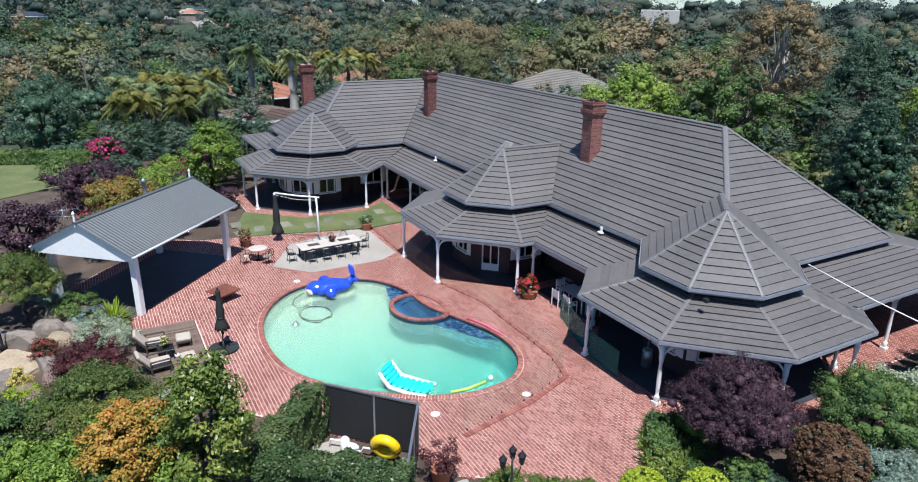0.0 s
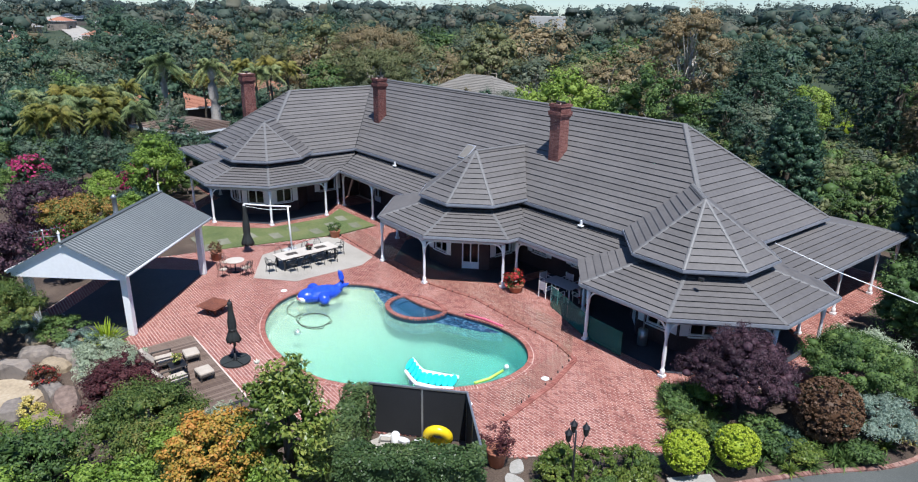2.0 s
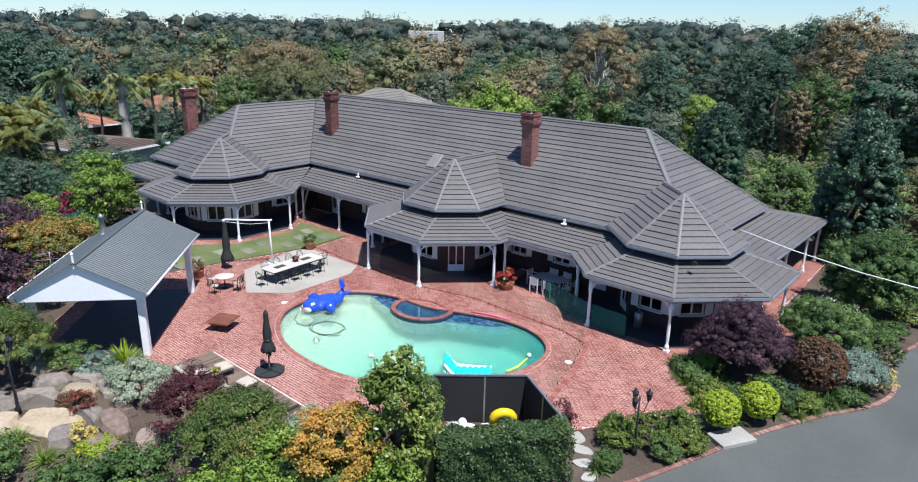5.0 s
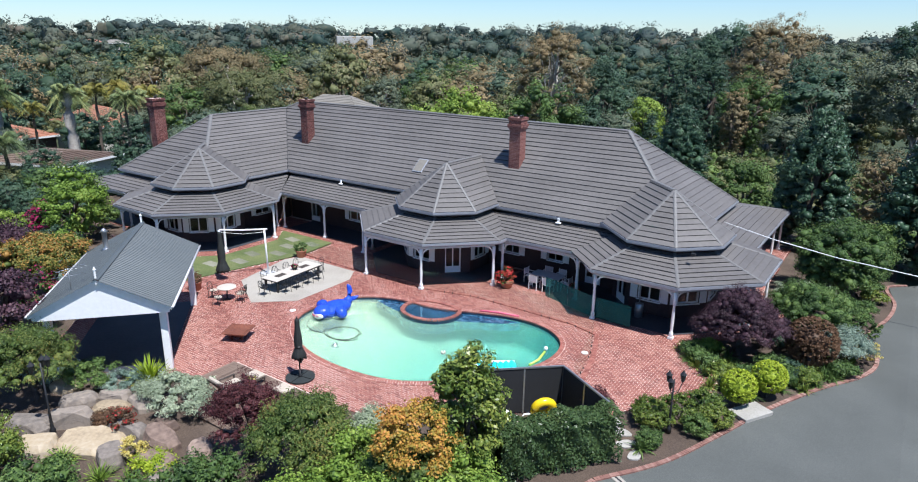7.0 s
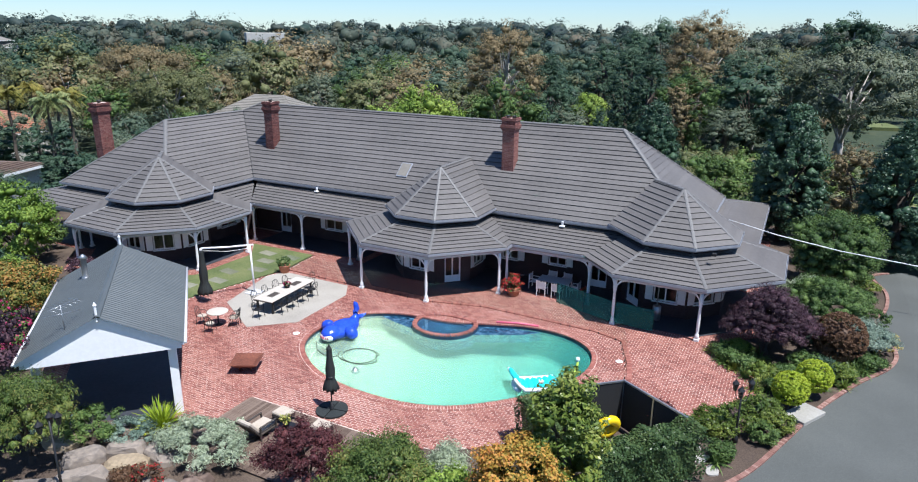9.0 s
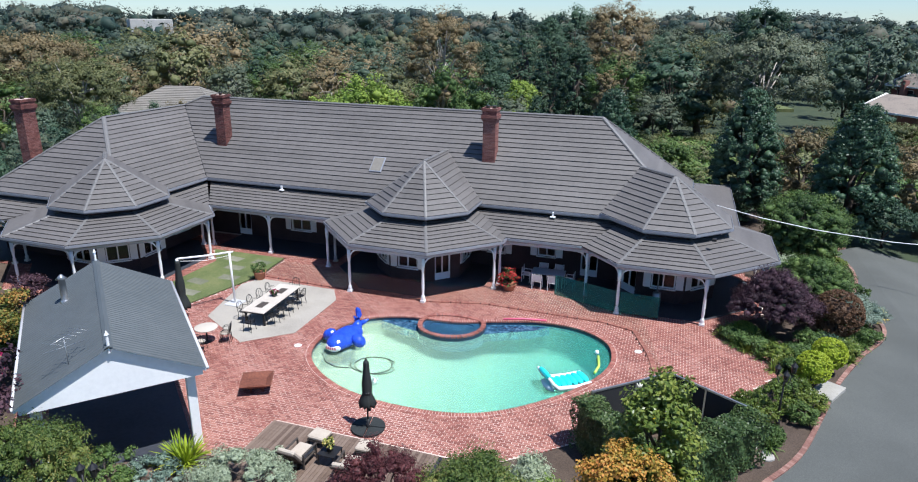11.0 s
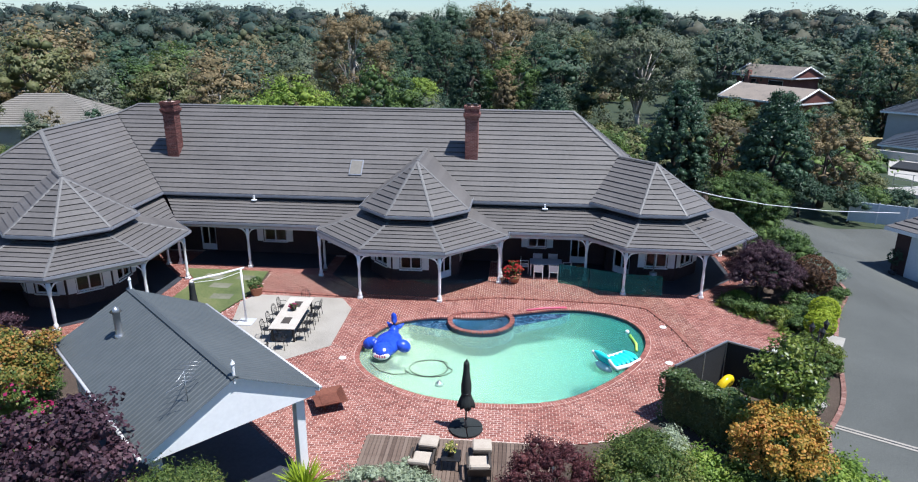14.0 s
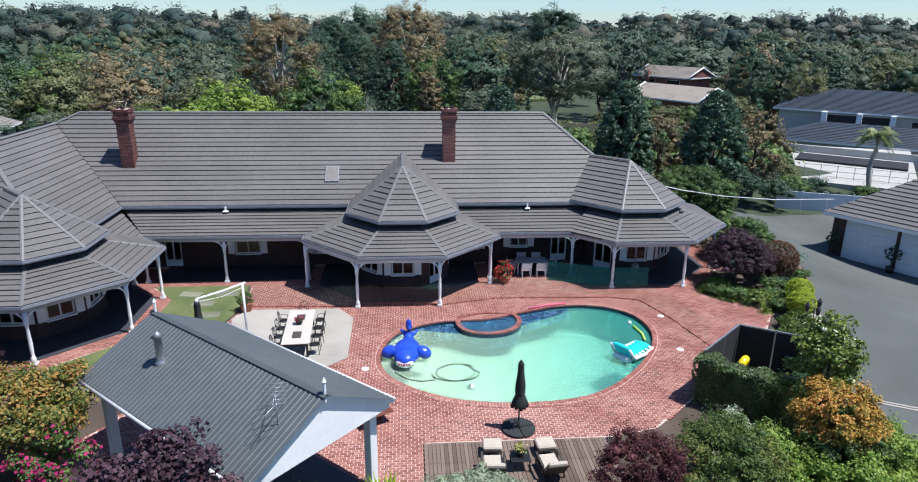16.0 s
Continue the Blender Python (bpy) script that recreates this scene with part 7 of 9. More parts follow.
for s in (-1, 1):
    part("tail_fin", tube([(0, 1.0, 0.42), (s * 0.2, 1.12, 0.5), (s * 0.36, 1.2, 0.62)], 0.1, 8, taper=[0.13, 0.1, 0.03]), M["blue_vinyl"], shark)

lo = thing("pool_lounger", "cyan and white inflatable pool lounger on the water", "pool float", (10.6, -10.9, WZ), 38)
for i in range(6):
    b2 = bmesh.new()
    blob(b2, (-0.5 + i * 0.26, 0, 0.17 + 0.012 * max(0, i - 3) ** 2), (0.17, 0.46, 0.11), seg=12)
    part("seat_tube", b2, M["cyan_vinyl"], lo, "cyan vinyl")
for i in range(4):
    b2 = bmesh.new()
    blob(b2, (-0.68 - i * 0.11, 0, 0.28 + i * 0.15), (0.12, 0.46, 0.12), seg=12)
    part("back_tube", b2, M["cyan_vinyl"], lo, "cyan vinyl")
for y in (-0.5, 0.5):
    part("side_tube", tube([(-1.06, y, 0.72), (-0.84, y, 0.4), (-0.6, y, 0.16), (0.3, y * 1.04, 0.1), (0.95, y * 0.9, 0.16)], 0.085, 8, taper=[0.06, 0.085, 0.1, 0.09, 0.07]), M["white_vinyl"], lo, "white vinyl")
b2 = bmesh.new()
blob(b2, (-0.82, 0, 0.1), (0.2, 0.5, 0.17), seg=14)
part("back_float", b2, M["white_vinyl"], lo, "white vinyl")

noodle = solid("pool_noodle", tube([(11.65, -9.6, WZ + 0.03), (11.75, -8.9, WZ + 0.03), (11.6, -8.0, WZ + 0.03)], 0.06, 8), M["lime_vinyl"], "lime green foam float at the pool's edge", "pool float")
solid("pool_ball", lathe([(0.01, -0.11), (0.08, -0.08), (0.11, 0), (0.08, 0.08), (0.01, 0.11)], 12), M["white_vinyl"], "small white ball floating near the pool's edge", "ball", pose(11.5, -7.7, WZ + 0.06))
solid("pool_noodle", tube([(6.6, -6.0, 0.06), (7.6, -5.62, 0.07), (8.7, -5.42, 0.06)], 0.055, 8), M["pink_vinyl"], "pink foam noodle lying on the pool edge", "pool noodle")
tr = thing("swim_ring", "yellow inflatable swim ring leaning on the fence", "swim ring", (14.35, -13.6, 0.45), 0)
part("tube", tube([(0.36 * math.cos(a), 0.06, 0.36 * math.sin(a)) for a in [2 * math.pi * i / 28 for i in range(28)]], 0.17, 12, True), M["yellow_vinyl"], tr)
tr.matrix_basis = pose(14.45, -13.55, 0.5, 18, 0, 45)
tr2 = solid("swim_ring", tube([(0.16 * math.cos(a), 0, 0.16 * math.sin(a)) for a in [2 * math.pi * i / 20 for i in range(20)]], 0.07, 8, True), M["white_vinyl"], "small white float near the yellow ring", "swim ring", pose(13.5, -14.3, 0.22, 60, 0, 20))
hose = [(2.2 + (0.95 if i < 40 else 0.7) * math.cos(i * 0.32) + (0.0 if i < 22 else 0.22), -12.1 + 0.75 * math.sin(i * 0.32), -0.17) for i in range(44)]
lead = [(-0.35, -11.9, -0.17), (0.2, -12.55, -0.17), (0.8, -12.8, -0.17), (1.4, -12.7, -0.17)]
solid("pool_hose", tube(lead + hose[10:], 0.017, 6), M["umbrella"], "coiled dark suction hose lying in the pool", "pool hose")
cl = thing("pool_cleaner", "small grey suction pool cleaner", "pool cleaner", (2.9, -13.25, -0.3), 20)
part("body", lathe([(0.2, 0), (0.2, 0.05), (0.1, 0.12), (0.05, 0.2)], 12), M["steel"], cl)
for x, y in ((12.85, -10.9), (-1.6, -11.9), (13.3, -7.2)):
    solid("skimmer_lid", lathe([(0.16, 0.0), (0.17, 0.012), (0.16, 0.022)], 18), M["white"], "round white skimmer lid in the paving", "skimmer lid", pose(x, y, 0.006), "skimmer lids")

# frameless glass pool fence on small dark feet


def glass_run(points, label="frameless glass pool fence panel on dark spigots", z=0.0, glass="fence_glass"):
    for a, c in zip(points, points[1:]):
        a, c = Vector((*a, 0)), Vector((*c, 0))
        ln = (c - a).length
        k = max(1, round(ln / 1.5))
        for i in range(k):
            p, q = a.lerp(c, i / k), a.lerp(c, (i + 1) / k)
            ob = thing("glass_fence_panel", label, "glass fence", tuple(p), math.degrees(math.atan2(q.y - p.y, q.x - p.x)), "pool fence panels")
            w = (q - p).length
            pane = part("pane", boxed(0.02, w - 0.02, -0.006, 0.006, z + 0.06, z + 1.2), M[glass], ob)
            pane.visible_shadow = False
            for x in (0.25, w - 0.25):
                part("spigot", boxed(x - 0.02, x + 0.02, -0.022, 0.022, z - 0.02, z + 0.1, bevel=0.005), M["black"], ob)


glass_run([(2.1, -5.2), (5.2, -4.4), (11.4, -4.65), (12.8, -5.1), (13.6, -7.3), (14.3, -10.6)])
glass_run([(-8.3, -4.95), (-2.5, -5.2), (2.0, -5.2)])
glass_run([(8.4, -1.9), (11.8, -3.1), (14.0, -3.25)], "glass fence panel beside the verandah with a painted teal reflection", 0.0, "teal_reflection_glass")

# soldier course of bricks along the fence line
ec = thing("brick_edging", "raised course of red bricks along the pool fence", "edging", kind="structure")
run = [(-8.2, -4.8), (-2.5, -5.05), (2.1, -5.05), (5.2, -4.3), (11.4, -4.5), (12.95, -5.0), (13.8, -7.3), (14.5, -10.6)]
eb = from_bm(boxed(-0.055, 0.055, -0.11, 0.11, -0.03, 0.045, bevel=0.006))
eb.materials.append(M["coping"])
for a, c in zip(run, run[1:]):
    a, c = Vector((*a, 0)), Vector((*c, 0))
    k = int((c - a).length / 0.125)
    for i in range(k):
        q = a.lerp(c, (i + 0.5) / k)
        part("edge_brick", eb, M["coping"], ec, at=Matrix.Translation(q) @ Matrix.Rotation(math.atan2(c.y - a.y, c.x - a.x), 4, "Z"))

# black screened fence round the equipment yard
sf = thing("screen_fence", "black shade-cloth fence with steel posts", "fence")
for (x0, y0), (x1, y1) in (((12.1, -14.75), (13.5, -13.5)), ((13.5, -13.5), (14.65, -12.45)), ((14.65, -12.45), (15.9, -13.2)), ((15.9, -13.2), (17.15, -13.95))):
    a, c = Vector((x0, y0, 0)), Vector((x1, y1, 0))
    m = Matrix.Translation(a) @ Matrix.Rotation(math.atan2(y1 - y0, x1 - x0), 4, "Z")
    ln = (c - a).length
    part("panel", boxed(0.03, ln - 0.03, -0.008, 0.008, 0.03, 1.93, m=m), M["black_cloth"], sf, "black shade cloth")
    part("top_rail", boxed(-0.03, ln + 0.03, -0.035, 0.035, 1.93, 1.99, m=m), M["steel"], sf)
    part("post", boxed(-0.03, 0.03, -0.03, 0.03, 0, 2.0, m=m), M["steel"], sf)
solid("equipment_pad", boxed(12.6, 16.2, -15.9, -14.2, -0.03, 0.02, m=None), M["concrete"], "pale concrete pad behind the black fence", "concrete pad", kind="structure")
pump = thing("pool_pump", "white pool pump with pipes on the concrete pad", "pool pump", (13.3, -14.5, 0.02), 30)
part("body", lathe([(0.14, 0), (0.16, 0.1), (0.16, 0.4), (0.1, 0.48)], 12), M["white"], pump)
part("pipe", tube([(0.1, 0, 0.1), (0.6, 0.1, 0.1), (0.7, 0.1, 0.3), (1.1, 0.2, 0.32)], 0.035, 6), M["white"], pump)
part("pipe", tube([(-0.1, 0, 0.3), (-0.5, -0.15, 0.32), (-0.55, -0.15, 0.05)], 0.035, 6), M["white"], pump)
hs = solid("garden_hose", tube([(15.0 + 0.4 * math.sin(i * 0.7), -13.6 - 0.05 * i, 0.04) for i in range(14)], 0.02, 5), M["cyan_vinyl"], "loose green-blue garden hose", "hose")


# lamp posts with three lanterns
def lamp_post(at, h):
    ob = thing("lamp_post", "black cast-iron lamp post with three lanterns", "lamp post", at, 25, "lamp posts")
    part("post", lathe([(0.11, 0), (0.11, 0.2), (0.06, 0.28), (0.04, 0.9), (0.055, 0.95), (0.035, 1.0), (0.03, h)], 10), M["black"], ob)
    for i in range(3):
        a = 2 * math.pi * i / 3
        x, y, z = 0.3 * math.cos(a), 0.3 * math.sin(a), h - 0.15 + (0.18 if i == 0 else 0)
        part("arm", tube([(0, 0, h - 0.5), (x * 0.6, y * 0.6, h - 0.55), (x, y, z - 0.12)], 0.016, 5), M["black"], ob)
        lan = part("lantern", lathe([(0.05, -0.12), (0.07, -0.08), (0.11, 0.16), (0.13, 0.17), (0.03, 0.3), (0.015, 0.36)], 8), M["black"], ob, at=Matrix.Translation((x, y, z)))
        part("glass", lathe([(0.078, -0.06), (0.113, 0.15)], 8), M["fence_glass"], lan)
    return ob


lamp_post((18.65, -11.45, 0), 2.25)
lamp_post((0.2, -25.0, 0), 2.9)

# brick edging along the driveway
kb = thing("kerb", "red brick edging along the driveway", "kerb", kind="structure")
edge = smooth_loop([DRIVE[i] for i in range(13)] + [(26.5, 18.0), (16.0, 18.0)], 6)[:70]
vs, fs = [], []
for i, (a, c) in enumerate(zip(edge, edge[1:])):
    a, c = Vector(a), Vector(c)
    k = max(1, round((c - a).length / 0.125))
    d = (c - a).normalized()
    o = Vector((-d.y, d.x))
    for j in range(k):
        p = a.lerp(c, (j + 0.5) / k)
        q = len(vs)
        z = 0.035 + random.uniform(-0.004, 0.004)
        for u, v, w in ((-0.055, -0.02, z), (0.055, -0.02, z), (0.055, 0.16, z), (-0.055, 0.16, z), (-0.055, -0.02, -0.06), (0.055, -0.02, -0.06), (0.055, 0.16, -0.06), (-0.055, 0.16, -0.06)):
            t = p + d * u + o * v
            vs.append((t.x, t.y, w - dip(t.x, t.y)))
        fs += [(q, q + 1, q + 2, q + 3), (q, q + 4, q + 5, q + 1), (q + 1, q + 5, q + 6, q + 2), (q + 2, q + 6, q + 7, q + 3), (q + 3, q + 7, q + 4, q)]
tagged(part("edging_bricks", mesh_of(vs, fs), M["kerb_brick"], kb), kind="stuff")
solid("drain_slot", boxed(0, 9.2, -0.035, 0.035, -0.03, 0.004), M["dark_trim_and_shade"], "dark slot of the concrete driveway drain", "drain", pose(17.9, -15.1, 0, 0, 0, -28), kind="structure")
solid("drain_strip", boxed(0, 22, -0.15, 0.15, -0.03, 0.0), M["concrete"], "narrow pale concrete drain across the driveway", "drain", pose(17.9, -15.1, 0, 0, 0, -28), kind="structure")

# ---------------------------------------------------------------- garage across the driveway
def hip_house(name, label, at, turn, w, d, wall_h, roof_h, wall_mat, roof_mat, eave=0.5, openings=(), hip=0.45, base=3.0, course=0.0, group="", gable=False):
    """A house with a hipped or gabled roof. openings: (side, start, end, sill, head, material)."""
    ob = thing(name, label, "house", at, turn, group)
    part("wall", boxed(-w / 2, w / 2, -d / 2, d / 2, -base, wall_h), M[wall_mat], ob)
    e, x, y = eave, w / 2 + eave, d / 2 + eave
    long_x = w >= d
    r = (w / 2 - d * hip) if long_x else (d / 2 - w * hip)
    if gable:
        r = (x if long_x else y)
    a, c = ((-r, 0), (r, 0)) if long_x else ((0, -r), (0, r))
    top = wall_h + roof_h
    cs = [(-x, -y, wall_h), (x, -y, wall_h), (x, y, wall_h), (-x, y, wall_h)]
    ra, rc = (*a, top), (*c, top)
    planes = [[cs[0], cs[1], rc, ra], [cs[1], cs[2], rc], [cs[2], cs[3], ra, rc], [cs[3], cs[0], ra]] if long_x else [[cs[0], cs[1], ra], [cs[1], cs[2], rc, ra], [cs[2], cs[3], rc], [cs[3], cs[0], ra, rc]]
    vs, fs = [], []
    for pl in planes:
        k = len(vs)
        vs += pl
        fs.append(tuple(range(k, k + len(pl))))
    k = len(vs)
    vs += [(px, py, pz - 0.18) for px, py, pz in cs]
    fs.append((k + 3, k + 2, k + 1, k))
    roof_ob = part("roof", mesh_of(vs, fs), M[roof_mat], ob)
    if gable and long_x:
        for sx in (-1, 1):
            q = sx * (x + 0.02)
            part("gable", mesh_of([(q, -y * 0.9, wall_h - 0.05), (q, y * 0.9, wall_h - 0.05), (q, 0, top - 0.2), (q - sx * 0.3, -y * 0.9, wall_h - 0.05), (q - sx * 0.3, y * 0.9, wall_h - 0.05), (q - sx * 0.3, 0, top - 0.2)],
                                  [(0, 1, 2), (5, 4, 3), (0, 3, 4, 1), (1, 4, 5, 2), (2, 5, 3, 0)]), M[wall_mat], ob)
            for sy in (-1, 1):
                part("barge_board", tube([(q + sx * 0.1, sy * y, wall_h - 0.02), (q + sx * 0.1, 0, top)], 0.16, 4), M["white"], ob)
    part("fascia", ring([(px * 0.985, py * 0.985) for px, py, _ in cs], [(px * 1.005, py * 1.005) for px, py, _ in cs], wall_h - 0.22, wall_h + 0.02), M["white"], ob)
    if course:
        for pl in planes:
            if len({round(q[2], 3) for q in pl}) > 1:
                tile_rows(roof_ob, pl, course, M[roof_mat])
    for side, s, t, z0, z1, mm in openings:
        if side == "s":
            dims = (s, t, -d / 2 - 0.05, -d / 2 - 0.003, z0, z1)
        elif side == "n":
            dims = (s, t, d / 2 + 0.003, d / 2 + 0.05, z0, z1)
        elif side == "w":
            dims = (-w / 2 - 0.05, -w / 2 - 0.003, s, t, z0, z1)
        else:
            dims = (w / 2 + 0.003, w / 2 + 0.05, s, t, z0, z1)
        win = part("window", boxed(*dims), M["white"], ob)
        x0, x1, y0, y1, q0, q1 = dims
        if side in "sn":
            o = -0.03 if side == "s" else 0.03
            part("pane", boxed(x0 + 0.07, x1 - 0.07, y0 + o, y1 + o, q0 + 0.07, q1 - 0.07), M[mm], win)
        else:
            o = -0.03 if side == "w" else 0.03
            part("pane", boxed(x0 + o, x1 + o, y0 + 0.07, y1 - 0.07, q0 + 0.07, q1 - 0.07), M[mm], win)
    return ob


def tile_rows(parent, pl, course, material):
    """Joined tile courses over one roof slope."""
    p = [Vector(c) for c in pl]
    u = (p[1] - p[0]).normalized()
    nrm = (p[1] - p[0]).cross(p[2] - p[0]).normalized()
    nrm = nrm if nrm.z > 0 else -nrm
    v = nrm.cross(u)
    v = v if v.z > 0 else -v
    flat = [((q - p[0]).dot(u), (q - p[0]).dot(v)) for q in p]
    vs, fs, d = [], [], 0.0
    top = max(f[1] for f in flat)
    while d < top - 0.02:
        strip = clip(clip(flat, (0, 1), d), (0, -1), -(d + course))
        if len(strip) > 2:
            k, m2 = len(vs), len(strip)
            vs += [p[0] + u * s + v * t + nrm * (0.01 + 0.06 * (1 - (t - d) / course)) for s, t in strip]
            vs += [p[0] + u * s + v * t + nrm * 0.002 for s, t in strip]
            fs.append(tuple(range(k, k + m2)))
            for i in range(m2):
                j = (i + 1) % m2
                fs.append((k + i, k + m2 + i, k + m2 + j, k + j))
        d += course
    tagged(part("roof_tiling", mesh_of(vs, fs), material, parent), kind="stuff")


gar = hip_house("garage", "double garage with white panelled doors and a grey tiled roof", (35.8, 1.84, -1.02), -58.5, 11.0, 6.6, 3.1, 2.5, "wall_brick", "tile", 0.55, (), 0.5, 0.3, 0.4)
for x in (-3.0, 0.45, 3.9):
    gd = part("garage_door", boxed(x - 1.6, x + 1.6, -3.36, -3.305, 0.03, 2.85), M["garage_door"], gar, "white panelled garage door")
    for i in range(4):
        for j in range(2):
            part("panel", boxed(x - 1.52 + j * 1.54, x - 0.02 + j * 1.54, -3.385, -3.359, 0.1 + i * 0.68, 0.74 + i * 0.68, bevel=0.008), M["garage_door"], gd)
for x in (-5.1, -1.27, 2.18):
    q = gar.matrix_basis @ Vector((x, -3.75, 0))
    tp = thing("topiary_tree", "clipped ball topiary in a pot by the garage", "topiary", tuple(q), 0, "garage topiaries")
    rng_t = np.random.default_rng(int(70 + x * 3))
    part("pot", lathe([(0.2, 0), (0.27, 0.4), (0.22, 0.4)], 12), M["black"], tp)
    part("trunk", tube([(0, 0, 0.35), (0, 0, 1.0)], 0.035, 6), M["bark"], tp)
    pp, oo, cc = crown_points(rng_t, (0.42, 0.42, 0.45), 120, 2200, 0.06, hollow=0.93)
    pp[:, 2] += 1.3
    part("crown", leaf_mesh(pp, oo, 0.07, rng_t), M["leaf_dark"], tp)

# ---------------------------------------------------------------- neighbours
nb = hip_house("neighbour_house", "large rendered house with a dark blue tiled roof", (71.5, 58, -2.5), -38, 26, 14, 5.4, 2.6, "render", "blue_tile", 0.8, (("s", -6.5, 1.5, 2.6, 4.9, "glass_dark"), ("s", 4, 9, 2.8, 4.6, "glass_dark"), ("w", -3, 1, 2.8, 4.6, "glass_dark")), 0.45, 5, 0.42)
for x in (-6.8, -2.3, 1.8):
    part("pillar", boxed(x - 0.35, x + 0.35, -8.6, -7.9, 1.8, 5.3), M["white"], nb, "white balcony pillar")
part("balcony", boxed(-7.2, 2.2, -8.7, -7.0, 1.5, 1.85), M["render"], nb)
lower = hip_house("neighbour_wing", "low rendered wing with a dark blue tiled roof", (63, 46, -2.9), -38, 22, 9, 3.0, 2.0, "render", "blue_tile", 0.7, (("s", -8, -5, 0.6, 2.3, "glass_dark"), ("s", 2, 6, 0.4, 2.3, "glass_dark")), 0.45, 4, 0.42)
bw = solid("boundary_wall", boxed(-14, 14, -0.12, 0.12, -2.5, 1.3, bevel=0.02), M["render"], "pale rendered boundary wall of the neighbour", "wall", pose(54, 36, -0.6, 0, 0, -38), kind="structure")
solid("courtyard", slab([(39.5, 24.5), (48, 19), (63, 40), (50, 45)], -1.6, 0.06), M["paver"], "pale paved courtyard of the neighbouring house", "courtyard", pose(0, 0, -0.2), kind="structure")
solid("covered_pool", boxed(-5.5, 5.5, -2.2, 2.2, 0, 0.25, bevel=0.05), M["black_cloth"], "dark covered pool in the neighbour's courtyard", "pool", pose(50.5, 33, -0.14, 0, 0, -38))
lf = thing("mesh_fence", "low steel mesh fence round the courtyard", "fence", (41.0, 26.5, -0.14), -33)
for i in range(9):
    part("post", boxed(i * 1.5 - 0.03, i * 1.5 + 0.03, -0.03, 0.03, 0, 1.3), M["steel"], lf)
for z in (0.15, 0.7, 1.25):
    part("rail", boxed(0, 12, -0.02, 0.02, z - 0.02, z + 0.02), M["steel"], lf)
wf = thing("white_gate", "white sheet-metal driveway gate and fence", "gate", (36.5, 15.4, -1.0), -22)
for i in range(4):
    part("panel", boxed(-3.9 + i * 2, -2.0 + i * 2, -0.03, 0.03, 0.08, 1.7, bevel=0.01), M["garage_door"], wf)
    part("post", boxed(-4.0 + i * 2, -3.9 + i * 2, -0.05, 0.05, 0, 1.8), M["white"], wf)
bh = hip_house("brick_house", "two-storey brick house with a grey gabled roof", (55.4, 99.5, -3.4), -58, 12, 8, 8.2, 1.9, "chimney_brick", "rock", 0.7, (("s", -4.6, -1.4, 6.0, 7.6, "glass_dark"), ("s", 1.4, 4.6, 6.0, 7.6, "glass_dark")), 0.5, 3, 0, gable=True)
hip_house("brick_house_wing", "low gabled wing of a brick house with a pale roof", (46.8, 75.0, -3.4), -58, 13, 8.5, 6.3, 2.0, "chimney_brick", "rock", 0.7, (), 0.5, 3, 0, gable=True)
part("chimney", boxed(-3.4, -2.5, -5.0, -4.1, -3, 9.2), M["chimney_brick"], bh)
hip_house("neighbour_house", "low house with a weathered pale tile roof behind trees", (-59.5, 50, -3.9), 12, 16, 11, 5.0, 3.4, "render", "pale_tile", 0.7, (), 0.48, 4, 0.45)
hip_house("neighbour_house", "low brick house with a bright orange tile roof", (-91, 8, -5.4), 8, 15, 11, 4.6, 2.2, "wall_brick", "orange_tile", 0.6, (("e", -4, 0, 1, 3, "glass_dark"),), 0.45, 4, 0.45)
hip_house("neighbour_house", "low flat-looking house with a brown tile roof", (-48, -2.3, -1.0), 20, 9, 7, 3.0, 0.7, "render", "deck", 0.6, (("e", -4, -1, 1, 2.4, "glass_dark"),), 0.45, 4, 0.45)
hip_house("neighbour_house", "low house with an orange tile roof among palms", (-90, 25, -5), -6, 15, 10, 4.8, 2.6, "render", "orange_tile", 0.6, (), 0.45, 4, 0.45)
rh = random.Random(21)
SUBURB = []
for i in range(26):
    a = radians(rh.uniform(146, 186))
    d = rh.uniform(210, 620)
    x, y = 5 + d * math.cos(a), -10 + d * math.sin(a)
    SUBURB.append((x, y))
    hip_house("distant_house", "distant suburban house with a tiled roof", (x, y, height(x, y)), rh.uniform(0, 180), rh.uniform(12, 20), rh.uniform(8, 12), rh.uniform(3, 5.5), 2.4, rh.choice(["sandstone", "rock", "wall_brick", "rock"]),
              rh.choice(["orange_tile", "pale_tile", "pale_tile", "blue_tile"]), 0.6, (("e", -2, 2, 1, 2.4, "glass_dark"), ("s", -3, 1, 1, 2.4, "glass_dark")), 0.45, 3, 0, "distant houses")
hb = solid("long_building", boxed(-45, 45, -12, 12, 0, 9, bevel=0.3), M["render"], "long flat pale building on the skyline", "building", pose(-330, 340, 5.5, 0, 0, -45))
road_far = []
for i in range(45):
    t = i / 44
    road_far.append((-290 - 560 * t, 31 + 68 * t + 5 * math.sin(t * 9)))
vs, fs = [], []
for i, (x, y) in enumerate(road_far):
    for s in (-6.5, 6.5):
        vs.append((x, y + s, height(x, y + s) + 0.9))
fs = [(2 * i, 2 * i + 1, 2 * i + 3, 2 * i + 2) for i in range(44)]
tagged(part("street", mesh_of(vs, fs), M["concrete"], None), "pale suburban street climbing a far slope", "road", kind="structure")
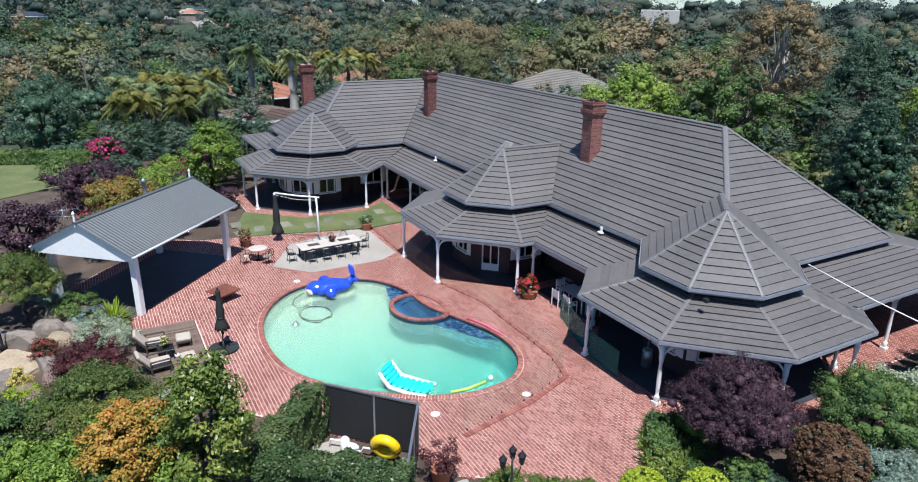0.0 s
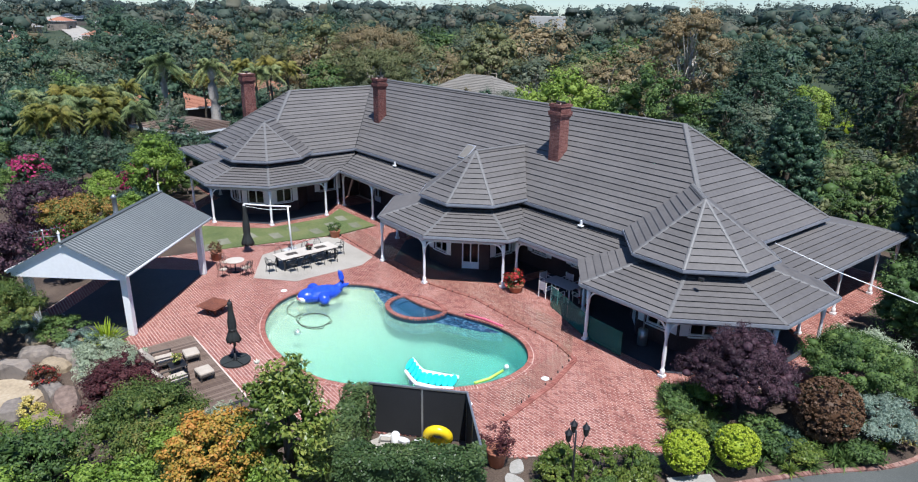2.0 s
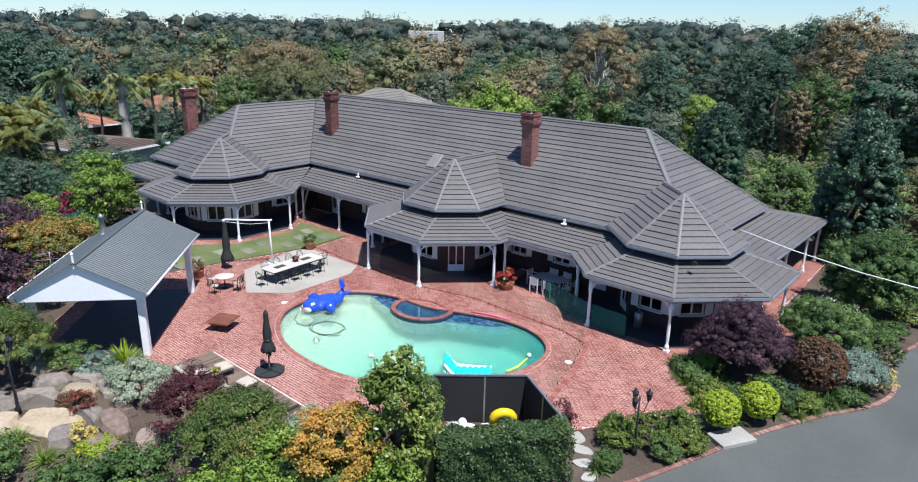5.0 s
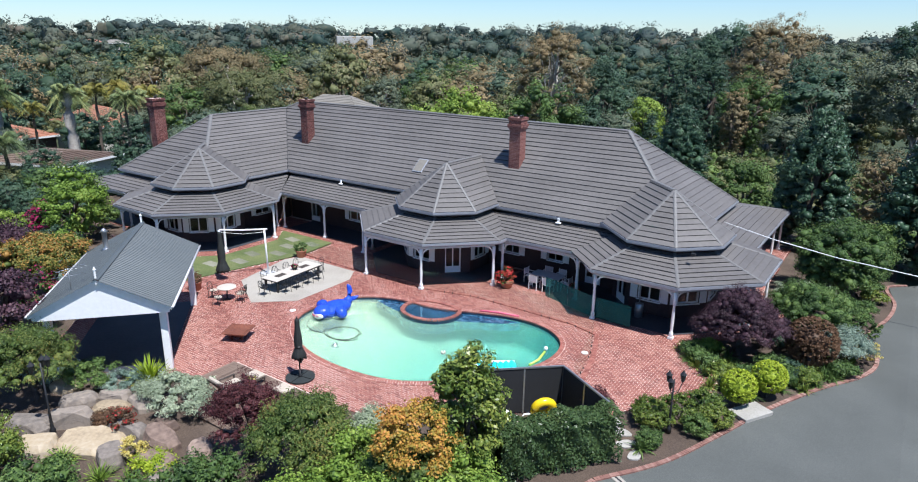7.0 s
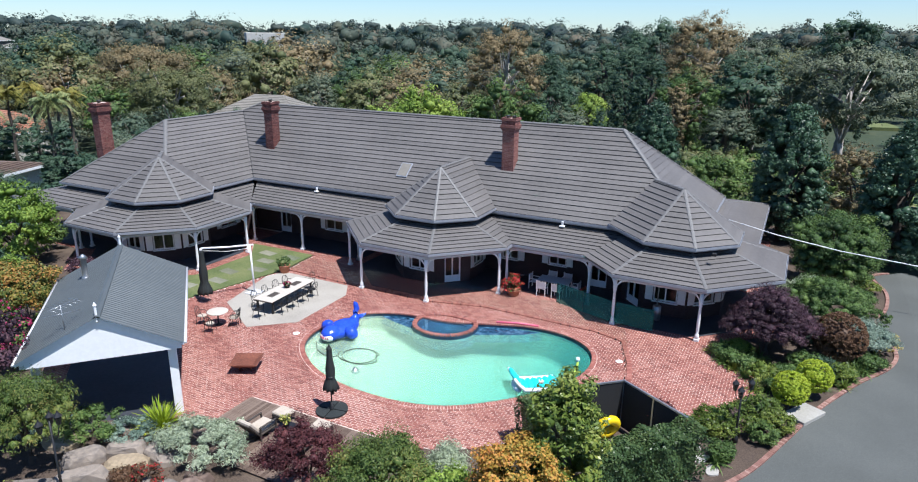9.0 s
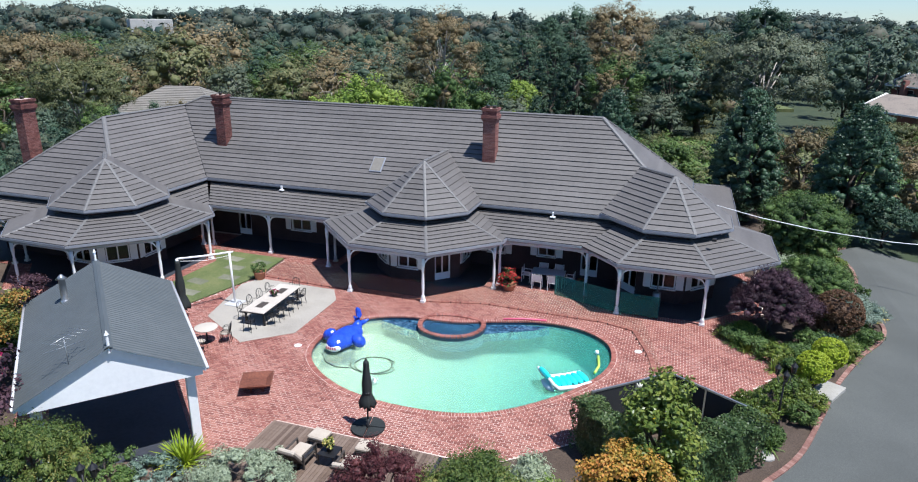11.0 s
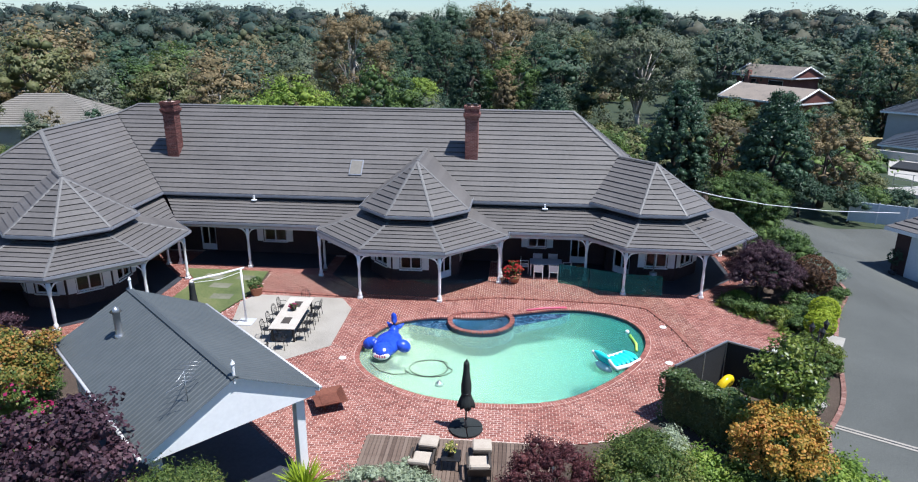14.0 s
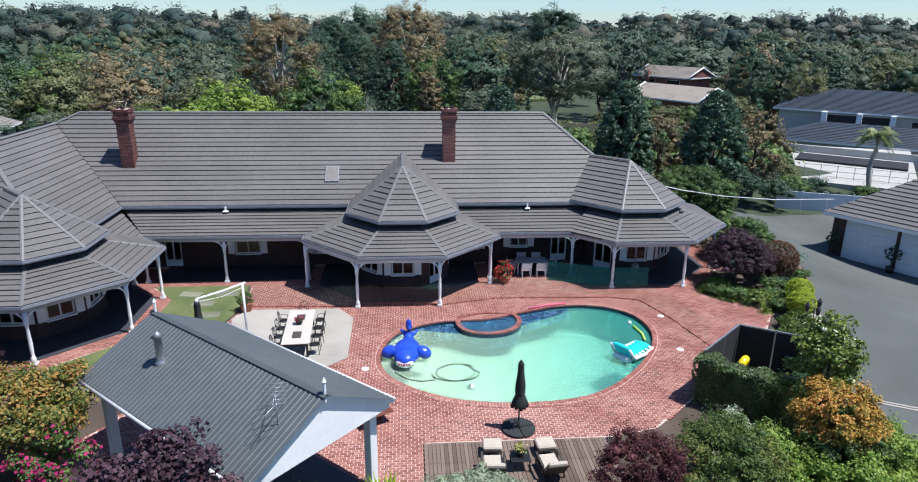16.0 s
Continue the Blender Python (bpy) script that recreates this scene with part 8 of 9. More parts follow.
fl2 = solid("far_lawn", boxed(-6, 6, -5, 5, -0.3, 0.04), M["grass"], "mown green lawn beyond the garden hedge", "lawn", pose(-34.5, -26, 0, 0, 0, 30), kind="structure")
pf = thing("paling_fence", "tan timber paling fence beyond the trees", "fence", (24, 62, height(30, 60)), -8)
pm = from_bm(boxed(-0.07, 0.07, -0.01, 0.01, 0, 2.1, bevel=0.004))
pm.materials.append(M["sandstone"])
for i in range(150):
    part("paling", pm, M["sandstone"], pf, at=Matrix.Translation((i * 0.16, 0, 0.03 * math.sin(i * 1.7))))
part("rail", boxed(0, 24, 0.012, 0.06, 0.5, 0.6), M["sandstone"], pf)
part("rail", boxed(0, 24, 0.012, 0.06, 1.6, 1.7), M["sandstone"], pf)
solid("far_lawn", boxed(-9, 9, -7, 7, -0.4, 0.5), M["grass"], "mown green lawn far beyond the trees", "lawn", pose(29.5, 150, height(29.5, 150), 0, 0, 15), kind="structure")
sheet_d = solid("dry_paddock", slab([(34, 70), (60, 62), (66, 74), (36, 84)], -0.2, 0.2), M["dry"], "dry straw-coloured paddock between trees", "field", pose(0, 0, height(48, 72) + 0.3), kind="structure")
for x, y in ((-88, -14), (-70, -20), (62, 36)):
    pp = thing("power_pole", "timber power pole with a cross arm", "power pole", (x, y, height(x, y)), 20, "power poles")
    part("pole", tube([(0, 0, 0), (0, 0, 10.5)], 0.16, 8, taper=[0.18, 0.12]), M["bark"], pp)
    part("cross_arm", boxed(-1.2, 1.2, -0.06, 0.06, 9.6, 9.75), M["pale_bark"], pp)

# ---------------------------------------------------------------- named trees behind the house
tree("gum_tree", "tall spreading eucalyptus with brownish leaves", "gum tree", (1.2, 101, -6.8), (8.4, 7.6, 8.4), 8.2, 21000, 0.37, "leaf_gum_brown", 240, 1.3, lean=0.6, core=0.5, bark="pale_bark", trunk_r=0.5, limb_count=22, tri=True, aspect=0.85)
tree("gum_tree", "tall open eucalyptus with pale limbs", "gum tree", (-14.0, 42.2, -1.4), (4.5, 4.3, 5.9), 5.4, 17000, 0.22, "leaf_gum_brown", 190, 0.85, core=0.5, bark="pale_bark", trunk_r=0.26, limb_count=40, tri=True, aspect=0.85)
tree("gum_tree", "broad dark eucalyptus with a domed top", "gum tree", (24.6, 70, -4.5), (8.6, 7.6, 5.8), 7.0, 20000, 0.36, "leaf_gum", 230, 1.25, lean=0.6, core=0.5, bark="pale_bark", trunk_r=0.5, limb_count=22, tri=True, aspect=0.85)
tree("gum_tree", "crown top of a dark eucalyptus", "gum tree", (23.4, 70.4, -4.5), (3.6, 3.4, 2.9), 16.0, 5000, 0.34, "leaf_dark", 70, 1.0, bark="pale_bark", trunk_r=0.3, limb_count=8, tri=True, aspect=0.85)
for x, y, h in ((-46, -24.5, 6.5), (-50, -19.5, 7.0), (-55, -24, 7.5), (-61, -16, 8.0), (-66, -25, 8.5), (-72, -9, 9.0)):
    tree("dark_tree", "dense dark green broadleaf tree beyond the far lawn", "tree", (x, y, height(x, y)), (3.3, 3.2, h / 2 - 0.3), 0.6, 5200, 0.26, "leaf_poplar", 90, 0.85, group="dark garden trees", core=0.7, tri=True, aspect=0.85)
tree("gum_tree", "very large dark spreading tree on the slope", "tree", (-10, 118, -6.5), (9.0, 8.0, 9.0), 7.2, 21000, 0.42, "leaf_dark", 240, 1.5, trunk_r=0.5, lean=0.6, core=0.55, tri=True, aspect=0.85)
tree("gum_tree", "broad olive-brown eucalyptus beyond the palms", "gum tree", (-74, 38, -4.5), (8.5, 8.0, 6.4), 5.0, 19000, 0.32, "leaf_gum_brown", 230, 1.2, shape="dome", bark="pale_bark", trunk_r=0.45, lean=0.6, core=0.5, tri=True, aspect=0.85)
tree("gum_tree", "broad green eucalyptus with pale limbs", "gum tree", (-55, 27, -2.6), (6.4, 6.0, 4.9), 3.2, 16000, 0.25, "leaf_olive", 200, 0.95, shape="dome", bark="pale_bark", trunk_r=0.4, lean=0.5, core=0.5, tri=True, aspect=0.85)
tree("pine_tree", "huge very dark spreading pine beyond the palms", "pine tree", (-117, 6.6, height(-117, 6.6)), (8.2, 7.6, 8.0), 4.5, 17000, 0.42, "leaf_dark", 220, 1.5, trunk_r=0.5, lean=0.7, core=0.55, tri=True, aspect=0.8)
tree("gum_tree", "grey-leaved eucalyptus beyond the palms", "gum tree", (-104, 30, height(-104, 30)), (5.4, 5.0, 6.0), 4.0, 12000, 0.32, "leaf_gum", 170, 1.1, bark="pale_bark", trunk_r=0.35, lean=0.6, core=0.5, tri=True, aspect=0.8)
tree("dark_tree", "very dark rounded tree on the far slope", "tree", (-118, 52, -6), (9.5, 9.0, 8.5), 3.5, 12000, 0.4, "leaf_dark", 150, 1.7, trunk_r=0.5, lean=0.7, core=0.55)
tree("broadleaf_tree", "rounded light green tree behind the roof", "tree", (-16.0, 24.5, 0), (4.6, 4.2, 3.7), 1.6, 8500, 0.25, "leaf_bright", 120, 0.8)
tree("broadleaf_tree", "green tree behind the roof", "tree", (-8.0, 27.5, 0), (4.4, 4.0, 4.2), 1.2, 7500, 0.26, "leaf_mid", 110, 0.8)
for x, y, h, r in ((8.6, 21.0, 9.2, 2.1), (19.0, 18.1, 9.8, 2.45), (25.8, 15.5, 9.4, 2.6)):
    tree("poplar_tree", "dense upright dark green tree", "tree", (x, y, 0), (r, r, h / 2 - 0.2), 0.3, 16000, 0.17, "leaf_poplar", 420, 0.36, shape="column", core=0.95, group="upright trees")
tree("broadleaf_tree", "green tree behind the roof's end", "tree", (13.5, 22.5, 0), (2.6, 2.4, 2.1), 0.6, 7000, 0.15, "leaf_mid", 110, 0.45)
tree("bronze_tree", "brownish dry-leaved tree beside the driveway", "tree", (31.2, 18.6, 0), (3.2, 2.8, 3.2), 0.8, 7000, 0.18, "leaf_gum_brown", 90, 0.6)
tree("bronze_tree", "brownish dry-leaved tree between dark trees", "tree", (23.6, 21.5, 0), (2.6, 2.4, 3.0), 0.8, 5000, 0.18, "leaf_gum_brown", 70, 0.6)
for x, y, z1, r in ((-12.5, 54.0, 11.6, 3.4), (-15.8, 95.0, 13.0, 4.4), (-7.4, 79.6, 12.8, 4.0), (-2.0, 70.6, 11.7, 3.6), (9.1, 79.4, 12.7, 4.2)):
    g = height(x, y)
    tree("conifer_tree", "dark dense conifer behind the house", "conifer", (x, y, g), (r, r, (z1 - g) / 2 - 0.4), 0.6, 11000, 0.27, "leaf_dark", 260, 0.8, shape="column", group="dark conifers", core=0.5, tri=True, aspect=0.8)
for x, y, z1, r, k, lab in ((4.3, 65.7, 10.9, 4.2, "leaf_mid", "dense mid-green rounded tree behind the house"), (-8.5, 60.5, 6.6, 2.6, "leaf_bright", "yellow-green willow behind the house"), (3.5, 61.3, 8.0, 1.8, "leaf_gum_brown", "greyish dry-leaved tree behind the house"),
                        (11.2, 89.7, 14.0, 6.0, "leaf_gum", "grey-green eucalyptus on the slope"), (16.6, 85.0, 13.0, 5.0, "leaf_olive", "olive eucalyptus on the slope"), (63.2, 64.4, 8.6, 3.6, "leaf_olive", "olive tree near the neighbouring roof"),
                        (78.2, 78.6, 11.4, 6.0, "leaf_gum", "grey-green eucalyptus above the neighbouring roof"), (89.8, 82.7, 12.0, 6.5, "leaf_olive", "olive eucalyptus above the neighbouring roof")):
    g = height(x, y)
    tree("woodland_tree", lab, "tree", (x, y, g), (r, r, (z1 - g) / 2 - 0.7), 1.4, 9500, 0.26, k, 190, r * 0.2, core=0.5, tri=True, aspect=0.8, lean=0.6, limb_count=14)
for x, y, z1, r in ((59.5, 76.5, 13.0, 3.3), (66.9, 79.7, 11.6, 3.3)):
    g = height(x, y)
    tree("cypress_tree", "very dark domed cypress beside the brick house", "cypress", (x, y, g), (r, r, (z1 - g) / 2 - 0.3), 0.4, 11000, 0.28, "leaf_poplar", 240, 0.75, group="dark cypresses", core=0.55, tri=True, aspect=0.8)
for x, y, z1, r, k in ((37.0, 66.0, 3.4, 3.2, "leaf_mid"), (41.5, 65.0, 2.7, 2.8, "leaf_olive"), (45.2, 62.8, 3.0, 3.0, "leaf_mid"), (48.8, 62.5, 3.3, 2.6, "leaf_dark"), (39.5, 70.0, 3.4, 2.6, "leaf_dark"), (52.6, 65.0, 4.2, 2.8, "leaf_olive")):
    g = height(x, y)
    tree("garden_tree", "leafy tree in front of the brick house", "tree", (x, y, g), (r, r, (z1 - g) / 2 - 0.1), 0.2, 4500, 0.24, k, 110, 0.75, group="trees by the brick house", core=0.65, tri=True, aspect=0.8)
palm("tall date palm with a shaggy crown", (-66.5, 0.5, -4), 12.0, 40, 3.6, "leaf_palm", 11, 0.4)
palm("tall palm with a thick pale trunk", (-54.5, 3.0, -3.2), 11.4, 34, 2.7, "leaf_palm", 12, 0.55)
for i, (x, y, h) in enumerate(((-43, -13.5, 6.2), (-46, -11.0, 6.8), (-41.5, -15.5, 5.6), (-49, -9.0, 7.0), (-44.5, -16.5, 6.0), (-50, -14.0, 7.2), (-48, 6, 8.5), (-60, 9, 9.5), (-64, 14, 10), (-42.5, -8.6, 5.6), (-47.5, -13.2, 6.8), (-45, -9.3, 5.8), (-52, 9.5, 8.4), (-57, 14, 9.0), (-42, -17.5, 5.4), (-45.8, -14.8, 6.4), (-48.5, -11.5, 6.9), (-44, -11.4, 6.0), (-51, -11, 7.2), (-53, -7, 7.4), (-40.8, -12.2, 5.2), (-52, -17, 7.0), (-78, 6, 8.5), (-80, 10, 8.2), (-79, 16, 8.5))):
    palm("yellow-green feathery palm behind the house", (x, y, height(x, y)), h, 34, 2.2, "leaf_yellow" if i % 3 else "leaf_palm", 30 + i, 0.16, skirt=False)
palm("feathery palm in the neighbour's garden", (43.0, 19.5, -1.0), 6.5, 24, 2.2, "leaf_palm", 50, 0.2)

for x, y, r, z in ((-27.0, 121.0, 4.2, 2.6), (-20.5, 110.0, 3.2, 1.5), (-24.0, 113.0, 2.6, 1.3), (-31.0, 127.0, 3.4, 2.0)):
    shrub("shrub", "rounded yellow-green garden bush beyond the woodland", (x, y, height(x, y)), (r, r, z), 3600, 0.3, "leaf_lime", shape="dome", clumps=70, clump=0.7, group="bushes on the far lawn", tri=True)

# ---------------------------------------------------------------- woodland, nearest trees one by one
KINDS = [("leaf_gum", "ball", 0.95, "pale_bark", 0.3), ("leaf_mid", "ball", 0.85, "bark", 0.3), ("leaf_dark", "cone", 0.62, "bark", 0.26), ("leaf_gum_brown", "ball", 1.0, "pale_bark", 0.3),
         ("leaf_dark", "ball", 0.9, "bark", 0.28), ("leaf_gum", "dome", 1.15, "bark", 0.3), ("leaf_far_haze", "ball", 1.05, "bark", 0.3), ("leaf_olive", "dome", 1.15, "bark", 0.3)]
LABELS = ["grey-green eucalyptus in the woodland", "leafy green tree in the woodland", "dark conical conifer in the woodland", "brownish eucalyptus in the woodland", "dark green leafy tree in the woodland",
          "spreading grey-green tree in the woodland", "blue-green tree in the woodland with haze in its colour", "olive green spreading tree in the woodland"]
rw = random.Random(5)
spots, KEEP_OFF = [], [(66, 58, 15), (58, 45, 11), (50, 33, 9), (36, 15, 8), (35, 5, 12), (53, 93, 11), (58, 85, 9), (-58, 50, 9), (-90, 8, 9), (-47, -2.5, 6), (-90, 25, 9), (48, 72, 12), (36, 60, 8), (-34.5, -26, 7), (46, 26, 7), (43, 19, 3), (-66, 0, 3), (-54, 3, 3)]
KEEP_OFF += [(1, 100, 6), (-13.5, 43, 4), (23.6, 69, 6), (-16, 24.5, 4), (-8, 27.5, 4), (20.6, 19.6, 3), (26.6, 16.4, 3), (8.6, 21, 3), (31, 18, 3), (23.6, 21.5, 3), (13.5, 22.5, 3), (-74, 38, 6), (-55, 27, 5), (-46, -24.5, 3), (-50, -19.5, 3), (-55, -24, 3), (-61, -16, 3), (-66, -25, 3), (-72, -9, 3), (-118, 52, 7), (-10, 118, 6), (29.5, 150, 9), (-12.5, 54, 3), (-15.8, 95, 4), (-7.4, 79.6, 4), (-2, 70.6, 4), (9.1, 79.4, 4), (4.3, 65.7, 4), (-8.5, 60.5, 3), (3.5, 61.3, 3), (11.2, 89.7, 5), (16.6, 85, 5), (63.2, 64.4, 4), (78.2, 78.6, 5), (89.8, 82.7, 5), (58.9, 76.1, 5), (66.9, 79.7, 5), (46, 74, 9), (55, 98, 8), (31, 112, 11), (31, 92, 8), (-30, 132, 10), (-26, 116, 7)]
for _ in range(9000):
    a = radians(rw.uniform(38, 216))
    d = rw.uniform(22, 125)
    x, y = -2 + d * math.cos(a) * 1.15, 2 + d * math.sin(a)
    out_d = math.hypot(max(abs(x + 6) - 27, 0), max(abs(y - 2) - 17.5, 0))
    if out_d < 3.2 or (x > 22 and y < 14) or (x > 24 and y < 24 and x < 45):
        continue
    if any(math.hypot(x - px, y - py) < pr for px, py, pr in KEEP_OFF):
        continue
    gap = 4.8 + out_d * 0.06
    if any((x - px) ** 2 + (y - py) ** 2 < gap * gap for px, py, _ in spots):
        continue
    spots.append((x, y, out_d))
    if len(spots) >= 215:
        break
# a close row of dark trees beyond the lawn, under the palms
for _ in range(400):
    x, y = rw.uniform(-46, -33), rw.uniform(-21, -4)
    if all((x - px) ** 2 + (y - py) ** 2 > 8.4 for px, py, _ in spots) and math.hypot(x + 34.5, y + 26) > 8:
        spots.append((x, y, -1.0))
TEMPL = {}
# open lines over lower growth toward the houses
VIEWS = [((4, -37.5, 14.2), (53, 93, -1.0), 13), ((4, -37.5, 14.2), (62, 52, -1.0), 15), ((20, -35, 14.2), (-58, 50, 2.5), 10), ((29, -25, 14.0), (-90, 25, 2.0), 5),
         ((10, -37, 14.2), (42, 74, -3.5), 12), ((30, -22, 14), (-62, 1, 2.5), 5), ((30, -22, 14), (-45, -12, 2.5), 8), ((30, -22, 14), (-380, 42, 0.5), 8), ((30, -22, 14), (-700, 80, 5.0), 12), ((20, -35, 14.2), (29.5, 150, -5.0), 6), ((19, -35, 14.2), (31, 108, -3.5), 9), ((29.8, -25, 14.1), (-30, 128, -3.5), 9), ((29.8, -25, 14.1), (-4, 76, -3.0), 7)]


def sight(x, y):
    """The height that a tree may reach without hiding what lies behind it."""
    best = 99.0
    for (ex, ey, ez), (tx, ty, tz), half in VIEWS:
        vx, vy = tx - ex, ty - ey
        ln = math.hypot(vx, vy)
        k = ((x - ex) * vx + (y - ey) * vy) / (ln * ln)
        off = abs((x - ex) * vy - (y - ey) * vx) / ln
        if 0.2 < k < 0.99 and off < half * k + 2.5:
            best = min(best, ez + (tz - ez) * k)
    return best


for i, (x, y, od) in enumerate(spots):
    row = od < 0
    right = x > -20 and y > 20
    kind = rw.choices(range(8), (0, 2.5, 0.4, 0, 4, 0, 1.5, 0.6) if row else (2, 1, 2, 1, 6, 1, 3, 1) if x < -35 and y < 32 else ((3, 2.2, 2.4, 1.6, 4, 1.5, 2, 3.0) if right else (4, 2, 1.2, 3.2, 3, 3, 2, 3.5)))[0]
    mt, shape, asp, bark, ls = KINDS[kind]
    g = height(x, y)
    top = 4.4 + max(0, min(5.5, od * 0.06)) + rw.uniform(-2.6, 2.4) + (1.2 if shape == "cone" else 0) + (3.2 if rw.random() < 0.12 and od > 25 else 0)
    if row:
        top = rw.uniform(3.0, 4.8)
    elif 0 < x < 40 and 22 < y < 58:
        top = rw.uniform(0.2, 3.0)
    elif x < -20 and od < 30:
        top = min(top, 4.5 + rw.uniform(0, 1.5))
    h = max(2.6, min(top, sight(x, y)) - g)
    if kind not in TEMPL:
        r = 10 * 0.36 * asp
        ob = tree("woodland_tree", LABELS[kind], "tree", (0, 0, 0), (r, r, 4.2), 1.6, 2500, ls * 1.14, mt, 80, 1.0, shape=shape, bark=bark, seed=700 + kind, group="woodland trees", limb_count=10, trunk_r=0.18, lean=0.75, flat=1.0, tri=True, core=0.48, aspect=0.85)
        TEMPL[kind] = (ob, h / 10, pose(x, y, g))
    else:
        ob, _, _ = TEMPL[kind]
        w = h / 10 * rw.uniform(0.9, 1.35)
        copy_thing(ob, pose(x, y, g, 0, 0, rw.uniform(0, 360)) @ Matrix.Diagonal((w, w, h / 10, 1)))
for ob, k, m in TEMPL.values():
    ob.matrix_basis = m @ Matrix.Diagonal((k, k, k, 1))


def woods(name, label, seed, count, d0, d1, per, size, material, lumps=9, cones=0.16):
    """Far trees joined: crowns of leafy lumps with gaps, standing on the slopes."""
    rng = np.random.default_rng(seed)
    pts, outs, sizes, cores, radii, placed = [], [], [], [], [], {}
    made, tries = 0, 0
    while made < count and tries < count * 12:
        tries += 1
        a = math.radians(rng.uniform(36, 204))
        d = math.sqrt(rng.uniform(d0 * d0, d1 * d1))
        x, y = d * math.cos(a) * 1.1, -5 + d * math.sin(a)
        if any(math.hypot(x - px, y - py) < 13 for px, py in SUBURB) or any(math.hypot(x - px, y - py) < pr for px, py, pr in KEEP_OFF):
            continue
        if any(math.hypot(x - px, y - py) < 15 for px, py in road_far):
            continue
        gap = 5.8 + d * 0.01
        i, j = int(x // 20), int(y // 20)
        if any((x - px) ** 2 + (y - py) ** 2 < gap * gap for u in (i - 1, i, i + 1) for v in (j - 1, j, j + 1) for px, py in placed.get((u, v), ())):
            continue
        placed.setdefault((i, j), []).append((x, y))
        made += 1
        lift = 0.5 + 0.5 * math.sin(a * 23) * math.cos(a * 9 + 1)
        rise = np.interp(d, [100, 350, 800, 1500], [-0.062, -0.016, -0.002, 0.001]) + rng.uniform(-0.018, 0.014) + 0.012 * lift * min(1, d / 400)
        if rng.random() < 0.14:
            rise += 0.013
        top = 14.2 + d * rise
        h = max(4.0, min(rng.uniform(11, 19) + d * 0.012, top - height(x, y), sight(x, y) - height(x, y)))
        cone = rng.random() < cones
        far = min(1.0, max(0.0, (d - 150) / 500))
        r = h * rng.uniform(0.38, 0.56) * (0.6 if cone else 1) * (1.0 + 0.7 * far)
        p, o, c = crown_points(rng, (r, r, h * (0.44 + 0.06 * far)), lumps, per, r * (0.3 if cone or d0 < 200 else 0.24), "cone" if cone else "ball", hollow=0.3 if d0 < 200 else 0.75, lean=0.8)
        mid = np.array([x, y, height(x, y) + h * (0.56 - 0.06 * far)])
        pts.append(p + mid)
        outs.append(o)
        if d0 > 200:
            cores.append(mid[None])
            radii.append(np.array([[r * 0.56, r * 0.56, h * 0.3]]) * (0.8 if cone else 1))
        else:
            c = c[::2]
            cores.append(c * 0.8 + mid)
            radii.append(np.full(len(c), r * 0.26) * rng.uniform(0.8, 1.25, len(c)))
        sizes.append(np.full(per, size * (0.7 + 0.3 * d / d0)))
    rng2 = np.random.default_rng(seed + 1)
    me = join(leaf_mesh(np.concatenate(pts), np.concatenate(outs), np.concatenate(sizes), rng2, 1.0, 0.8, 0.0, True), inner_mesh(np.concatenate(cores), np.concatenate(radii), rng2, d0 > 200))
    ob = part(name, me, M[material], None)
    return tagged(ob, label, "woods", kind="stuff")


woods("woods", "mixed grey-green and brown woodland across the valley", 61, 360, 105, 310, 460, 0.66, "wood_near", 24, 0.04)
woods("woods", "dark green woodland across the valley", 66, 230, 105, 300, 430, 0.66, "wood_dark", 22, 0.35)
woods("woods", "mixed woodland on the far slopes", 64, 1250, 290, 820, 230, 1.75, "wood_far_haze", 26, 0.12)
woods("woods", "dark woodland on the hill crest", 65, 950, 620, 1500, 120, 3.3, "wood_crest_haze", 18, 0.12)


def understory(label, seed, count, area, material):
    """Low bushes joined, covering the ground between the trees."""
    rng = np.random.default_rng(seed)
    x0, x1, y0, y1 = area
    pts, outs, cores, radii = [], [], [], []
    while len(pts) < count:
        x, y = rng.uniform(x0, x1), rng.uniform(y0, y1)
        if any(math.hypot(x - px, y - py) < pr * 0.9 for px, py, pr in KEEP_OFF) or (x > 25 and y < 27) or (abs(x) < 25 and y < 21):
            continue
        r, h = rng.uniform(1.0, 2.3), rng.uniform(0.6, 1.6)
        p, o, c = crown_points(rng, (r, r, h), 9, 110, r * 0.4, "dome", lean=0.6)
        mid = np.array([x, y, height(x, y) + h * 0.5])
        pts.append(p + mid)
        outs.append(o)
        cores.append(c[:4] * 0.7 + mid)
        radii.append(np.full(4, r * 0.3))
    me = join(leaf_mesh(np.concatenate(pts), np.concatenate(outs), 0.42, rng, 0.9, 0.8, 0.0, True), inner_mesh(np.concatenate(cores), np.concatenate(radii), rng))
    return tagged(part("understory_bushes", me, M[material], None), label, "bushes", kind="stuff")


understory("olive green scrub under the woodland behind the house", 81, 330, (-32, 48, 20, 85), "leaf_olive")
understory("leafy green scrub under the woodland behind the house", 82, 260, (-32, 48, 20, 75), "leaf_mid")
understory("dark green scrub beyond the side garden", 83, 240, (-75, -33, -26, 22), "leaf_dark")

